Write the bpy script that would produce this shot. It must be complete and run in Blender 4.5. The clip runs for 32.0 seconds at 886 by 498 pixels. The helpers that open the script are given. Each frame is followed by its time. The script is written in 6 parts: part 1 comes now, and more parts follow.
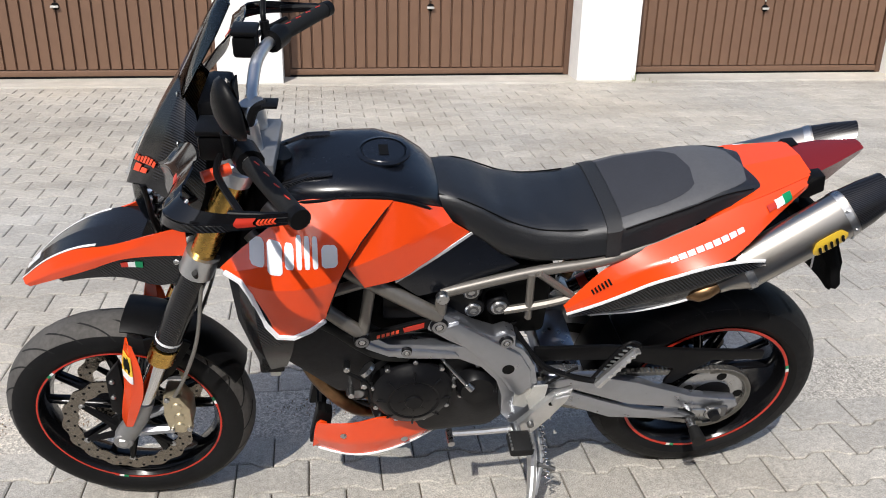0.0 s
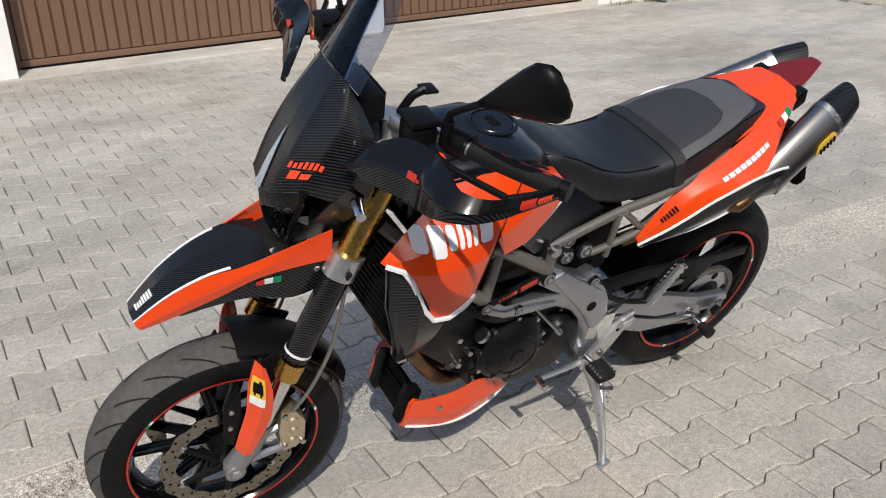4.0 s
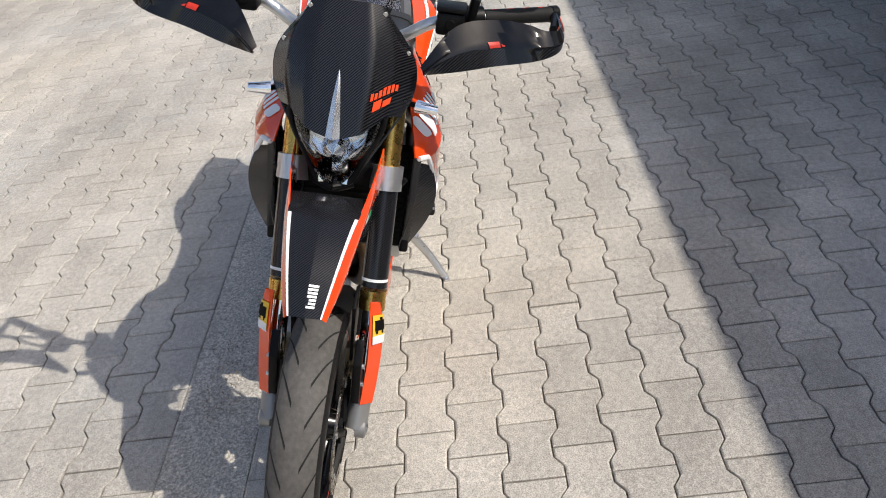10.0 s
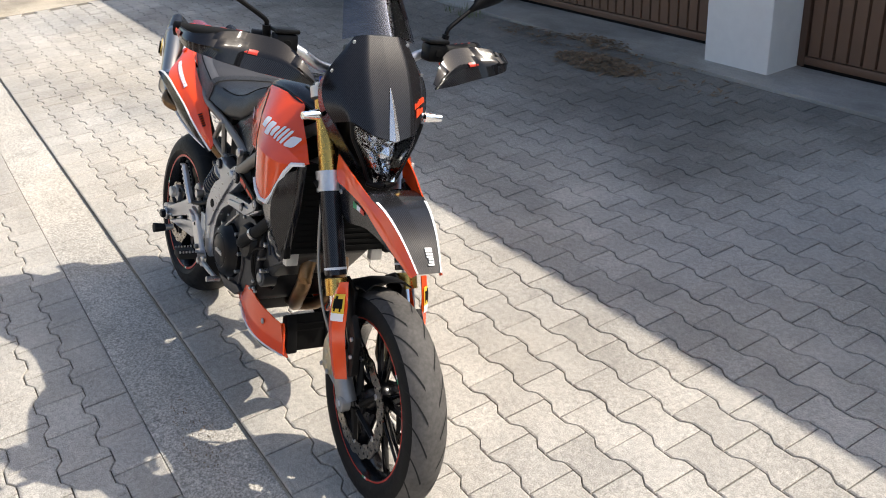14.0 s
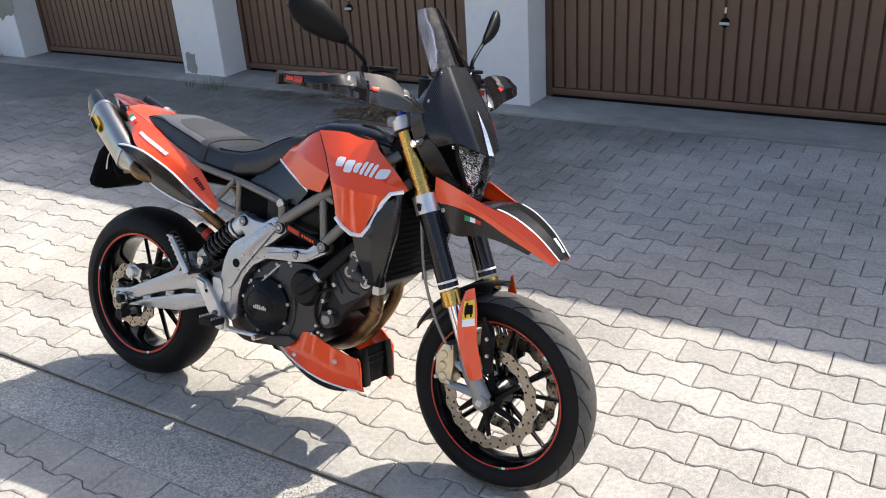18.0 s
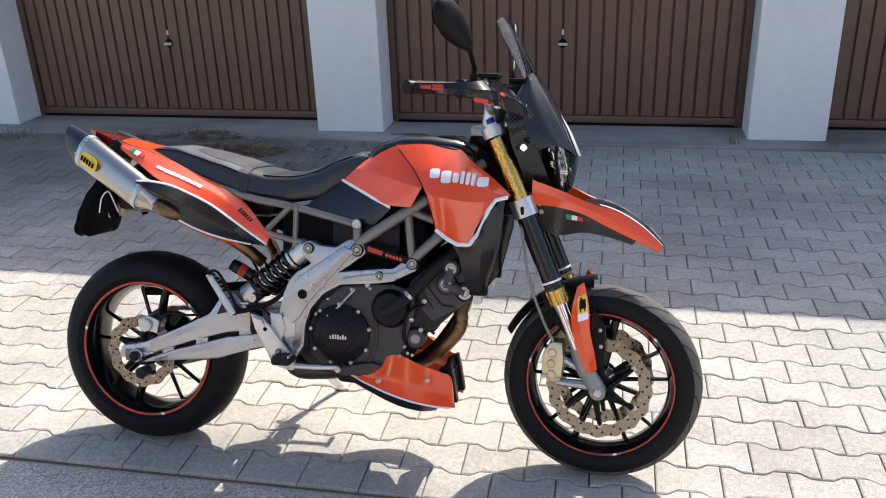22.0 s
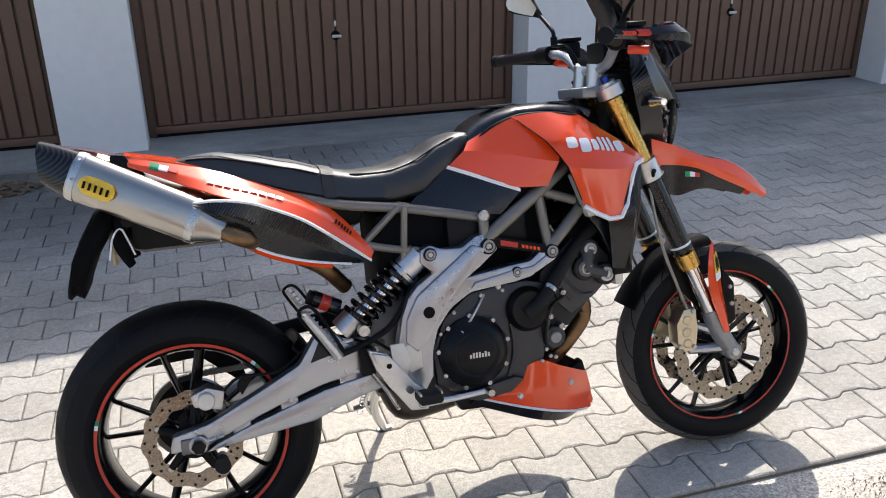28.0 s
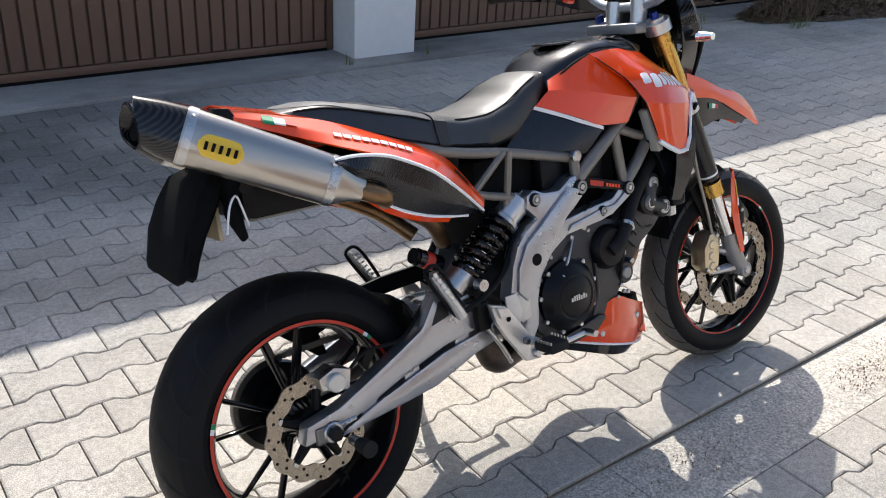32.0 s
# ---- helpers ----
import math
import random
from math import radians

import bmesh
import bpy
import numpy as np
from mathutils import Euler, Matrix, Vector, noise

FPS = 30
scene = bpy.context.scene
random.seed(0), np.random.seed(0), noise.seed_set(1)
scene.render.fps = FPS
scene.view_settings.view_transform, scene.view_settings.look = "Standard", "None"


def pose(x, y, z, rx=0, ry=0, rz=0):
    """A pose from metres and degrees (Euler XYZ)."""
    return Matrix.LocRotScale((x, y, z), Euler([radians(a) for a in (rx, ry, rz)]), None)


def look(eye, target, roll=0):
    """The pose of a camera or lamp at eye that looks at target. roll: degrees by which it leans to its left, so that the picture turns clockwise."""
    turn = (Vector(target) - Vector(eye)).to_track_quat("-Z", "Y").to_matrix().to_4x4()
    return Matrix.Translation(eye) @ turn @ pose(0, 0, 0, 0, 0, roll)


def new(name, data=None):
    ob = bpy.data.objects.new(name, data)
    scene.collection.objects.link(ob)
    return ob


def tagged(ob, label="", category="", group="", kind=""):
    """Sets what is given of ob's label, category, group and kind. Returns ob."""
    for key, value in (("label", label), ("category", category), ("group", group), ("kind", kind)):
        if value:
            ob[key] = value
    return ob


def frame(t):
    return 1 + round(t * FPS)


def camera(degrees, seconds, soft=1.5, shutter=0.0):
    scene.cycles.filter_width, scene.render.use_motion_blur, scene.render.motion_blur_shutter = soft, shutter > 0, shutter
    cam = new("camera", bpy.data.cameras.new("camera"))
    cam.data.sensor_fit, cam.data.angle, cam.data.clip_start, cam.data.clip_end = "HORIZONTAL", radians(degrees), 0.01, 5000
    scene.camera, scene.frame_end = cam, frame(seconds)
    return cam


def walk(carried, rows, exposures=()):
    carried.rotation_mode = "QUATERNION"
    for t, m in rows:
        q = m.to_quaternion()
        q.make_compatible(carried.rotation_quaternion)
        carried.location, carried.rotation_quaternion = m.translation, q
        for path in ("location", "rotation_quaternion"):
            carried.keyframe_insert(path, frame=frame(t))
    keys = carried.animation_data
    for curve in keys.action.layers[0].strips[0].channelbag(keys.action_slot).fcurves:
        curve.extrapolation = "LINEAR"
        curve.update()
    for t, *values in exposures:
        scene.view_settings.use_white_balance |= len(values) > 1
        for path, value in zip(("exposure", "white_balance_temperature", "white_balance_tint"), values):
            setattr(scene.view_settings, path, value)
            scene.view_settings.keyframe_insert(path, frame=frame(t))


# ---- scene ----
cam = camera(54.6, 32.0, soft=1.0)
PATH = [
    (0, (-0.247, -2.04, 1.528), (0.032, -0.211, 0.768), 1.2),
    (0.5, (-0.378, -2.043, 1.519), (-0.04, -0.227, 0.75), 1.4),
    (1, (-0.468, -1.965, 1.503), (-0.081, -0.161, 0.732), 1.6),
    (1.5, (-0.555, -1.863, 1.514), (-0.049, -0.089, 0.743), 1.6),
    (2, (-0.639, -1.811, 1.51), (-0.1, -0.05, 0.728), 0.9),
    (2.5, (-0.776, -1.82, 1.536), (-0.157, -0.095, 0.735), 0.4),
    (3, (-0.951, -1.845, 1.559), (-0.173, -0.194, 0.743), 0.1),
    (3.5, (-1.068, -1.823, 1.56), (-0.207, -0.227, 0.719), -0.6),
    (5.5, (-1.409, -1.546, 1.694), (-0.201, -0.287, 0.716), -2.3),
    (6, (-1.53, -1.488, 1.765), (-0.293, -0.372, 0.659), -4.4),
    (6.5, (-1.605, -1.43, 1.806), (-0.34, -0.348, 0.698), -5.4),
    (7, (-1.703, -1.319, 1.759), (-0.413, -0.27, 0.646), -6.5),
    (7.5, (-1.805, -1.202, 1.682), (-0.407, -0.359, 0.527), -4.4),
    (8, (-1.943, -1.092, 1.657), (-0.453, -0.473, 0.475), -9.7),
    (8.5, (-2.089, -0.956, 1.703), (-0.569, -0.399, 0.529), -19.0),
    (9, (-2.14, -0.843, 1.697), (-0.507, -0.526, 0.587), -16.2),
    (9.5, (-2.187, -0.672, 1.702), (-0.533, -0.472, 0.595), -13.9),
    (10, (-2.224, -0.537, 1.711), (-0.551, -0.418, 0.622), -9.3),
    (10.5, (-2.327, -0.388, 1.735), (-0.625, -0.308, 0.688), -8.0),
    (11, (-2.462, -0.248, 1.769), (-0.751, -0.333, 0.737), -6.6),
    (11.5, (-2.492, -0.164, 1.773), (-0.778, -0.465, 0.786), -6.0),
    (12, (-2.455, -0.018, 1.758), (-0.76, -0.438, 0.784), -5.1),
    (12.5, (-2.451, 0.14, 1.772), (-0.796, -0.432, 0.806), -4.0),
    (13, (-2.47, 0.347, 1.765), (-0.867, -0.365, 0.805), -3.8),
    (13.5, (-2.512, 0.569, 1.768), (-0.95, -0.235, 0.812), -4.5),
    (15.5, (-2.267, 1.173, 1.749), (-0.931, -0.014, 0.851), -4.6),
    (16, (-2.238, 1.404, 1.785), (-0.972, 0.142, 0.889), -5.1),
    (16.5, (-2.159, 1.517, 1.784), (-0.939, 0.191, 0.916), -4.6),
    (17, (-2.014, 1.621, 1.792), (-0.849, 0.241, 0.933), -5.6),
    (17.5, (-1.891, 1.721, 1.8), (-0.825, 0.258, 0.949), -5.0),
    (18, (-1.773, 1.837, 1.796), (-0.801, 0.309, 0.949), -4.0),
    (18.5, (-1.669, 1.968, 1.816), (-0.757, 0.395, 0.982), -4.2),
    (19, (-1.57, 2.025, 1.805), (-0.716, 0.409, 0.993), -3.6),
    (19.5, (-1.415, 2.016, 1.795), (-0.612, 0.367, 0.998), -3.8),
    (20, (-1.282, 2.016, 1.794), (-0.62, 0.311, 0.986), -3.1),
    (20.5, (-1.151, 2.065, 1.795), (-0.584, 0.328, 0.983), -2.4),
    (21, (-0.989, 2.185, 1.81), (-0.482, 0.428, 0.999), -3.2),
    (21.5, (-0.872, 2.279, 1.811), (-0.432, 0.502, 1.005), -2.9),
    (22, (-0.738, 2.281, 1.771), (-0.363, 0.486, 0.972), -2.1),
    (22.5, (-0.604, 2.265, 1.735), (-0.312, 0.46, 0.925), -1.5),
    (23, (-0.517, 2.257, 1.714), (-0.283, 0.441, 0.908), -1.3),
    (23.5, (-0.387, 2.289, 1.684), (-0.28, 0.456, 0.891), -3.1),
    (24, (-0.234, 2.345, 1.664), (-0.238, 0.502, 0.887), -2.7),
    (24.5, (-0.135, 2.344, 1.633), (-0.159, 0.484, 0.899), -2.8),
    (25, (-0.037, 2.276, 1.592), (-0.098, 0.414, 0.862), -2.7),
    (25.5, (0.086, 2.14, 1.588), (-0.12, 0.299, 0.834), -2.1),
    (26, (0.183, 2.065, 1.612), (-0.063, 0.23, 0.855), -2.1),
    (26.5, (0.318, 2.026, 1.595), (0.036, 0.201, 0.828), -2.1),
    (28.5, (0.775, 1.805, 1.587), (0.175, 0.071, 0.791), 0.0),
    (29, (0.846, 1.736, 1.585), (0.186, 0.028, 0.779), 0.8),
    (29.5, (0.986, 1.693, 1.595), (0.191, 0.046, 0.788), 2.1),
    (30, (1.141, 1.676, 1.614), (0.228, 0.089, 0.808), 2.7),
    (30.5, (1.25, 1.662, 1.612), (0.285, 0.107, 0.805), 2.4),
    (31, (1.349, 1.56, 1.579), (0.356, 0.028, 0.761), 2.2),
    (31.5, (1.433, 1.433, 1.551), (0.373, -0.033, 0.699), 2.5),
    (32, (1.505, 1.352, 1.529), (0.393, -0.054, 0.642), 3.4),
]

EXPOSURE = [(0, 0.03, 6300, 10), (3, -0.17, 6350, 10), (5, -0.3, 6500, 10), (7.5, -0.38, 6550, 10), (9, -0.12, 6550, 10), (10.2, 0.2, 6620, 10), (11, 0.27, 6750, 10), (12, 0.38, 6950, 10), (15, 0.63, 6700, 10), (20, 0.87, 6500, 10), (26, 0.74, 6450, 10), (32, 0.62, 6400, 10)]
walk(cam, [(t, look(e, g, r)) for t, e, g, r in PATH], EXPOSURE)

# ---- world and sun ----
SUN_EL = 46.0
world = bpy.data.worlds.new("world")
scene.world = world
world.use_nodes = True
wn = world.node_tree
sky = wn.nodes.new("ShaderNodeTexSky")
sky.sky_type, sky.sun_disc = "NISHITA", False
sky.sun_elevation, sky.sun_rotation = radians(SUN_EL), radians(204.4)
wn.nodes["Background"].inputs["Strength"].default_value = 0.15
sky.dust_density, sky.ozone_density = 2.2, 0.6
wn.links.new(sky.outputs["Color"], wn.nodes["Background"].inputs["Color"])
sun = new("sun", bpy.data.lights.new("sun", "SUN"))
sun.data.energy, sun.data.angle, sun.data.color = 3.9, radians(0.55), (1.0, 0.95, 0.87)
sun.matrix_world = look((-4.0, -8.8, 10.0), (0, 0, 0))


# ---- materials ----
def mat(name, base, rough=0.5, metal=0.0, var=0.0, scale=8.0, bump=0.0, bscale=60.0, coat=0.0, spec=0.5, rvar=0.0):
    """A procedural material: base colour with two scales of variation, relief and roughness."""
    m = bpy.data.materials.new(name)
    m.use_nodes = True
    nt = m.node_tree
    b = nt.nodes["Principled BSDF"]
    b.inputs["Roughness"].default_value, b.inputs["Metallic"].default_value = rough, metal
    b.inputs["Specular IOR Level"].default_value = spec
    b.inputs["Coat Weight"].default_value, b.inputs["Coat Roughness"].default_value = coat, 0.06
    b.inputs["Base Color"].default_value = (*base, 1)
    co = nt.nodes.new("ShaderNodeTexCoord")
    if var > 0 or rvar > 0:
        n1, n2 = nt.nodes.new("ShaderNodeTexNoise"), nt.nodes.new("ShaderNodeTexNoise")
        n1.inputs["Scale"].default_value, n2.inputs["Scale"].default_value = scale, scale * 7
        n1.inputs["Detail"].default_value, n2.inputs["Detail"].default_value = 4, 3
        add = nt.nodes.new("ShaderNodeMath")
        add.operation = "ADD"
        for n, s in ((n1, 0), (n2, 1)):
            nt.links.new(co.outputs["Object"], n.inputs["Vector"])
            nt.links.new(n.outputs["Fac"], add.inputs[s])
        if var > 0:
            r = nt.nodes.new("ShaderNodeMapRange")
            for k, v in zip(("From Min", "From Max", "To Min", "To Max"), (0.6, 1.4, 1 - var, 1 + var)):
                r.inputs[k].default_value = v
            nt.links.new(add.outputs[0], r.inputs["Value"])
            mx = nt.nodes.new("ShaderNodeMix")
            mx.data_type, mx.blend_type = "RGBA", "MULTIPLY"
            mx.inputs[0].default_value = 1
            mx.inputs[6].default_value = (*base, 1)
            nt.links.new(r.outputs[0], mx.inputs[7])
            nt.links.new(mx.outputs[2], b.inputs["Base Color"])
        if rvar > 0:
            r2 = nt.nodes.new("ShaderNodeMapRange")
            for k, v in zip(("From Min", "From Max", "To Min", "To Max"), (0.6, 1.4, max(0.02, rough - rvar), min(1, rough + rvar))):
                r2.inputs[k].default_value = v
            nt.links.new(add.outputs[0], r2.inputs["Value"])
            nt.links.new(r2.outputs[0], b.inputs["Roughness"])
    if bump > 0:
        n3, bp = nt.nodes.new("ShaderNodeTexNoise"), nt.nodes.new("ShaderNodeBump")
        n3.inputs["Scale"].default_value, n3.inputs["Detail"].default_value = bscale, 3
        bp.inputs["Strength"].default_value, bp.inputs["Distance"].default_value = bump, 0.002
        nt.links.new(co.outputs["Object"], n3.inputs["Vector"])
        nt.links.new(n3.outputs["Fac"], bp.inputs["Height"])
        nt.links.new(bp.outputs["Normal"], b.inputs["Normal"])
    return m


M_CONCRETE = mat("paver_concrete", (0.42, 0.39, 0.34), 0.9, var=0.2, scale=3, bump=0.5, bscale=180)
M_PLASTER = mat("white_plaster", (0.78, 0.77, 0.75), 0.85, var=0.05, scale=2, bump=0.3, bscale=90)
M_DOOR = mat("brown_sheet", (0.156, 0.088, 0.055), 0.45, var=0.08, scale=1.5)
M_RED = mat("orange_red_paint", (0.82, 0.066, 0.006), 0.26, var=0.03, scale=3, coat=0.85, spec=0.4)
M_TYRE = mat("tyre_rubber", (0.007, 0.007, 0.0075), 0.55, var=0.35, scale=9, bump=0.15, bscale=300, rvar=0.12, spec=0.16)
M_TREAD = mat("dusty_tread", (0.085, 0.08, 0.075), 0.75, spec=0.25, var=0.3, scale=14, bump=0.2, bscale=300)
M_GROOVE = mat("groove_shade", (0.006, 0.006, 0.006), 0.9)
M_BLACK = mat("black_plastic", (0.005, 0.005, 0.0055), 0.42, var=0.15, scale=20, bump=0.1, bscale=500, rvar=0.08, spec=0.14)
M_GLOSS = mat("gloss_black", (0.005, 0.005, 0.006), 0.1, spec=0.45, rvar=0.05, scale=6)
M_SATIN = mat("satin_black", (0.005, 0.006, 0.009), 0.24, var=0.1, scale=12, rvar=0.05, spec=0.55)
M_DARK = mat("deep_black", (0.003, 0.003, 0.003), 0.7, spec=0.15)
M_RUBBER = mat("black_rubber", (0.012, 0.012, 0.012), 0.65, spec=0.2, var=0.2, scale=30, bump=0.3, bscale=200)
M_RIM = mat("rim_black", (0.005, 0.005, 0.006), 0.16, rvar=0.06, scale=12, spec=0.35)
M_STRIPE = mat("signal_red", (0.5, 0.03, 0.014), 0.35, var=0.06, scale=20)
M_ORANGE = mat("print_orange", (0.8, 0.07, 0.02), 0.35)
M_WHITE = mat("white_vinyl", (0.82, 0.82, 0.83), 0.35, var=0.03, scale=10)
M_GREEN = mat("green_vinyl", (0.0, 0.24, 0.09), 0.35)
M_YELLOW = mat("yellow_vinyl", (0.8, 0.52, 0.04), 0.35, var=0.04, scale=30)
M_TAN = mat("tan_sheet", (0.45, 0.38, 0.25), 0.6, var=0.1, scale=10)
M_GOLD = mat("gold_anodised", (0.62, 0.38, 0.1), 0.26, 1.0, var=0.08, scale=10, rvar=0.08)
M_CALIPER = mat("pale_gold", (0.62, 0.54, 0.38), 0.36, 0.9, var=0.1, scale=20, rvar=0.08)
M_ALU = mat("bare_alloy", (0.62, 0.62, 0.62), 0.36, 0.9, var=0.08, scale=16, bump=0.1, bscale=260, rvar=0.1)
M_CAST = mat("cast_grey", (0.4, 0.415, 0.45), 0.3, 0.92, var=0.06, scale=7, bump=0.06, bscale=300, rvar=0.05)
M_CASTDARK = mat("cast_dark", (0.28, 0.28, 0.28), 0.42, 0.6, var=0.1, scale=9, rvar=0.08)
M_FRAME = mat("bronze_grey_tube", (0.2, 0.185, 0.165), 0.42, 0.5, var=0.1, scale=10, rvar=0.08)
M_ENGINE = mat("engine_grey", (0.03, 0.03, 0.032), 0.4, 0.55, spec=0.2, var=0.2, scale=10, bump=0.2, bscale=200)
M_CASE = mat("case_grey", (0.05, 0.05, 0.053), 0.42, 0.6, var=0.12, scale=9, bump=0.15, bscale=260, rvar=0.08)
M_HEAD = mat("head_grey", (0.055, 0.055, 0.058), 0.45, 0.5, var=0.12, scale=10, bump=0.15, bscale=220, rvar=0.08)
M_DARKENG = mat("engine_black", (0.005, 0.005, 0.006), 0.36, 0.0, spec=0.2, var=0.2, scale=12, rvar=0.1)
M_STEEL = mat("steel", (0.5, 0.5, 0.5), 0.32, 1.0, var=0.12, scale=25, rvar=0.1)
M_DARKSTEEL = mat("dark_steel", (0.16, 0.16, 0.16), 0.4, 0.8, var=0.12, scale=25)
M_CHROME = mat("chrome", (0.75, 0.75, 0.76), 0.1, 1.0, rvar=0.04, scale=10)
M_SILVER = mat("silver_print", (0.7, 0.71, 0.73), 0.25, 0.8, rvar=0.05, scale=10)
M_PALE = mat("pale_metal", (0.62, 0.61, 0.57), 0.42, 0.5, var=0.06, scale=20)
M_DISC = mat("disc_steel", (0.28, 0.25, 0.21), 0.26, 1.0, var=0.14, scale=14, rvar=0.1)
M_CHAIN = mat("chain_steel", (0.25, 0.24, 0.22), 0.42, 0.9, var=0.2, scale=40)
M_HEAT = mat("heat_browned", (0.2, 0.12, 0.06), 0.38, 0.9, var=0.35, scale=9, rvar=0.12)
M_EXDARK = mat("dark_exhaust", (0.07, 0.055, 0.045), 0.45, 0.8, var=0.3, scale=9)
M_HOSE = mat("steel_hose", (0.28, 0.27, 0.25), 0.4, 0.7)
M_BLUE = mat("blue_anodised", (0.03, 0.06, 0.3), 0.3, 1.0)
M_SEAT = mat("black_vinyl", (0.008, 0.0085, 0.01), 0.44, var=0.15, scale=14, bump=0.3, bscale=420, rvar=0.06, spec=0.75)
M_SEATGREY = mat("grey_suede", (0.085, 0.085, 0.09), 0.5, var=0.12, scale=18, bump=0.25, bscale=500)
M_SEATDARK = mat("dark_suede", (0.028, 0.029, 0.035), 0.65, var=0.12, scale=18, bump=0.25, bscale=500)
M_STRAP = mat("strap_webbing", (0.016, 0.016, 0.017), 0.5, var=0.2, scale=60, bump=0.5, bscale=900)
M_CLOTH = mat("black_cloth", (0.006, 0.006, 0.0065), 0.9, spec=0.08, var=0.2, scale=30, bump=0.4, bscale=400)
M_MIRROR = mat("mirror", (0.85, 0.85, 0.86), 0.02, 1.0)
M_REFLECT = mat("lamp_reflector", (0.95, 0.96, 0.98), 0.14, 1.0, bump=0.6, bscale=55)
M_TAILLAMP = mat("red_lens", (0.16, 0.008, 0.007), 0.12, coat=0.6, spec=0.6)


def ground_mat(name, base, source, spread_, grit=0.25, stain=0.25):
    """Concrete with a tone for each piece, fine grit, sandy drifts and dark stains of their own shape."""
    m = bpy.data.materials.new(name)
    m.use_nodes = True
    nt = m.node_tree
    N = lambda k: nt.nodes.new("ShaderNode" + k)
    b = nt.nodes["Principled BSDF"]
    b.inputs["Roughness"].default_value, b.inputs["Specular IOR Level"].default_value = 0.9, 0.25
    co = N("TexCoord")
    fac = None

    def scaled(sock, lo, hi, f0=0.3, f1=0.7):
        r = N("MapRange")
        for k, v in zip(("From Min", "From Max", "To Min", "To Max"), (f0, f1, lo, hi)):
            r.inputs[k].default_value = v
        nt.links.new(sock, r.inputs["Value"])
        return r.outputs[0]

    def noise_(scale, detail=3, rough=0.5, stretch=None):
        n = N("TexNoise")
        n.inputs["Scale"].default_value, n.inputs["Detail"].default_value, n.inputs["Roughness"].default_value = scale, detail, rough
        if stretch:
            mp = N("Mapping")
            mp.inputs["Scale"].default_value = stretch
            nt.links.new(co.outputs["Object"], mp.inputs["Vector"])
            nt.links.new(mp.outputs[0], n.inputs["Vector"])
        else:
            nt.links.new(co.outputs["Object"], n.inputs["Vector"])
        return n.outputs["Fac"]

    def mul(a, c):
        q = N("Math")
        q.operation = "MULTIPLY"
        nt.links.new(a, q.inputs[0])
        nt.links.new(c, q.inputs[1])
        return q.outputs[0]
    parts = [scaled(noise_(260, 2), 1 - grit, 1 + grit, 0.25, 0.75), scaled(noise_(55, 3), 1 - grit * 0.35, 1 + grit * 0.35), scaled(noise_(1.1, 5, 0.62, (0.5, 1.0, 1.0)), 1 - stain, 1 + stain * 0.5, 0.32, 0.62), scaled(noise_(6, 4), 0.92, 1.06)]
    if name == "gutter_concrete":
        # oily grit washed together in dark patches
        parts.append(scaled(noise_(1.7, 6, 0.7), 1.05, 0.42, 0.6, 0.74))
        parts.append(scaled(noise_(120, 2), 0.75, 1.45, 0.35, 0.65))
    if source in ("object", "island"):
        # mossy dirt in blotches along the south garages
        xyz = N("SeparateXYZ")
        nt.links.new(co.outputs["Object"], xyz.inputs[0])
        mq = N("Math")
        mq.operation = "ADD"
        nt.links.new(mul(scaled(xyz.outputs["Y"], 0.7, 0.0, -3.4, -0.8), scaled(xyz.outputs["X"], 0.1, 1.0, -1.0, 0.8)), mq.inputs[0])
        nt.links.new(noise_(0.85, 6, 0.65), mq.inputs[1])
        parts.append(scaled(mq.outputs[0], 1.0, 0.5, 0.6, 1.0))
    if source == "object":
        parts.append(scaled(N("ObjectInfo").outputs["Random"], 1 - spread_, 1 + spread_, 0, 1))
    elif source == "island":
        parts.append(scaled(N("NewGeometry").outputs["Random Per Island"], 1 - spread_, 1 + spread_, 0, 1))
    fac = parts[0]
    for p in parts[1:]:
        fac = mul(fac, p)
    tint = N("Mix")
    tint.data_type = "RGBA"
    tint.inputs[6].default_value, tint.inputs[7].default_value = (*base, 1), (base[0] * 1.04, base[1] * 0.99, base[2] * 0.92, 1)
    nt.links.new(scaled(noise_(0.7, 3), 0, 1), tint.inputs[0])
    mx = N("Mix")
    mx.data_type, mx.blend_type = "RGBA", "MULTIPLY"
    mx.inputs[0].default_value = 1
    nt.links.new(tint.outputs[2], mx.inputs[6])
    nt.links.new(fac, mx.inputs[7])
    nt.links.new(mx.outputs[2], b.inputs["Base Color"])
    bp = N("Bump")
    bp.inputs["Strength"].default_value, bp.inputs["Distance"].default_value = 0.8, 0.0022
    nt.links.new(noise_(330, 3), bp.inputs["Height"])
    nt.links.new(bp.outputs["Normal"], b.inputs["Normal"])
    return m


PAVE = (0.43, 0.412, 0.38)
M_PAVER = ground_mat("paver", PAVE, "object", 0.08, 0.42)
M_PAVERFIELD = ground_mat("paver_field", PAVE, "island", 0.08, 0.42)
M_BED = ground_mat("joint_sand", (0.175, 0.158, 0.13), "", 0, 0.4, 0.5)
M_GRIT = ground_mat("gutter_concrete", (0.41, 0.39, 0.355), "object", 0.04, 0.45, 0.25)
M_GROUND = ground_mat("gravel_earth", (0.46, 0.41, 0.33), "", 0, 0.4, 0.35)
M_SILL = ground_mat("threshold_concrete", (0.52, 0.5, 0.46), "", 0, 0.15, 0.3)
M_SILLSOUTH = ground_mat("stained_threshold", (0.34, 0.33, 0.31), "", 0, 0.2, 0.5)
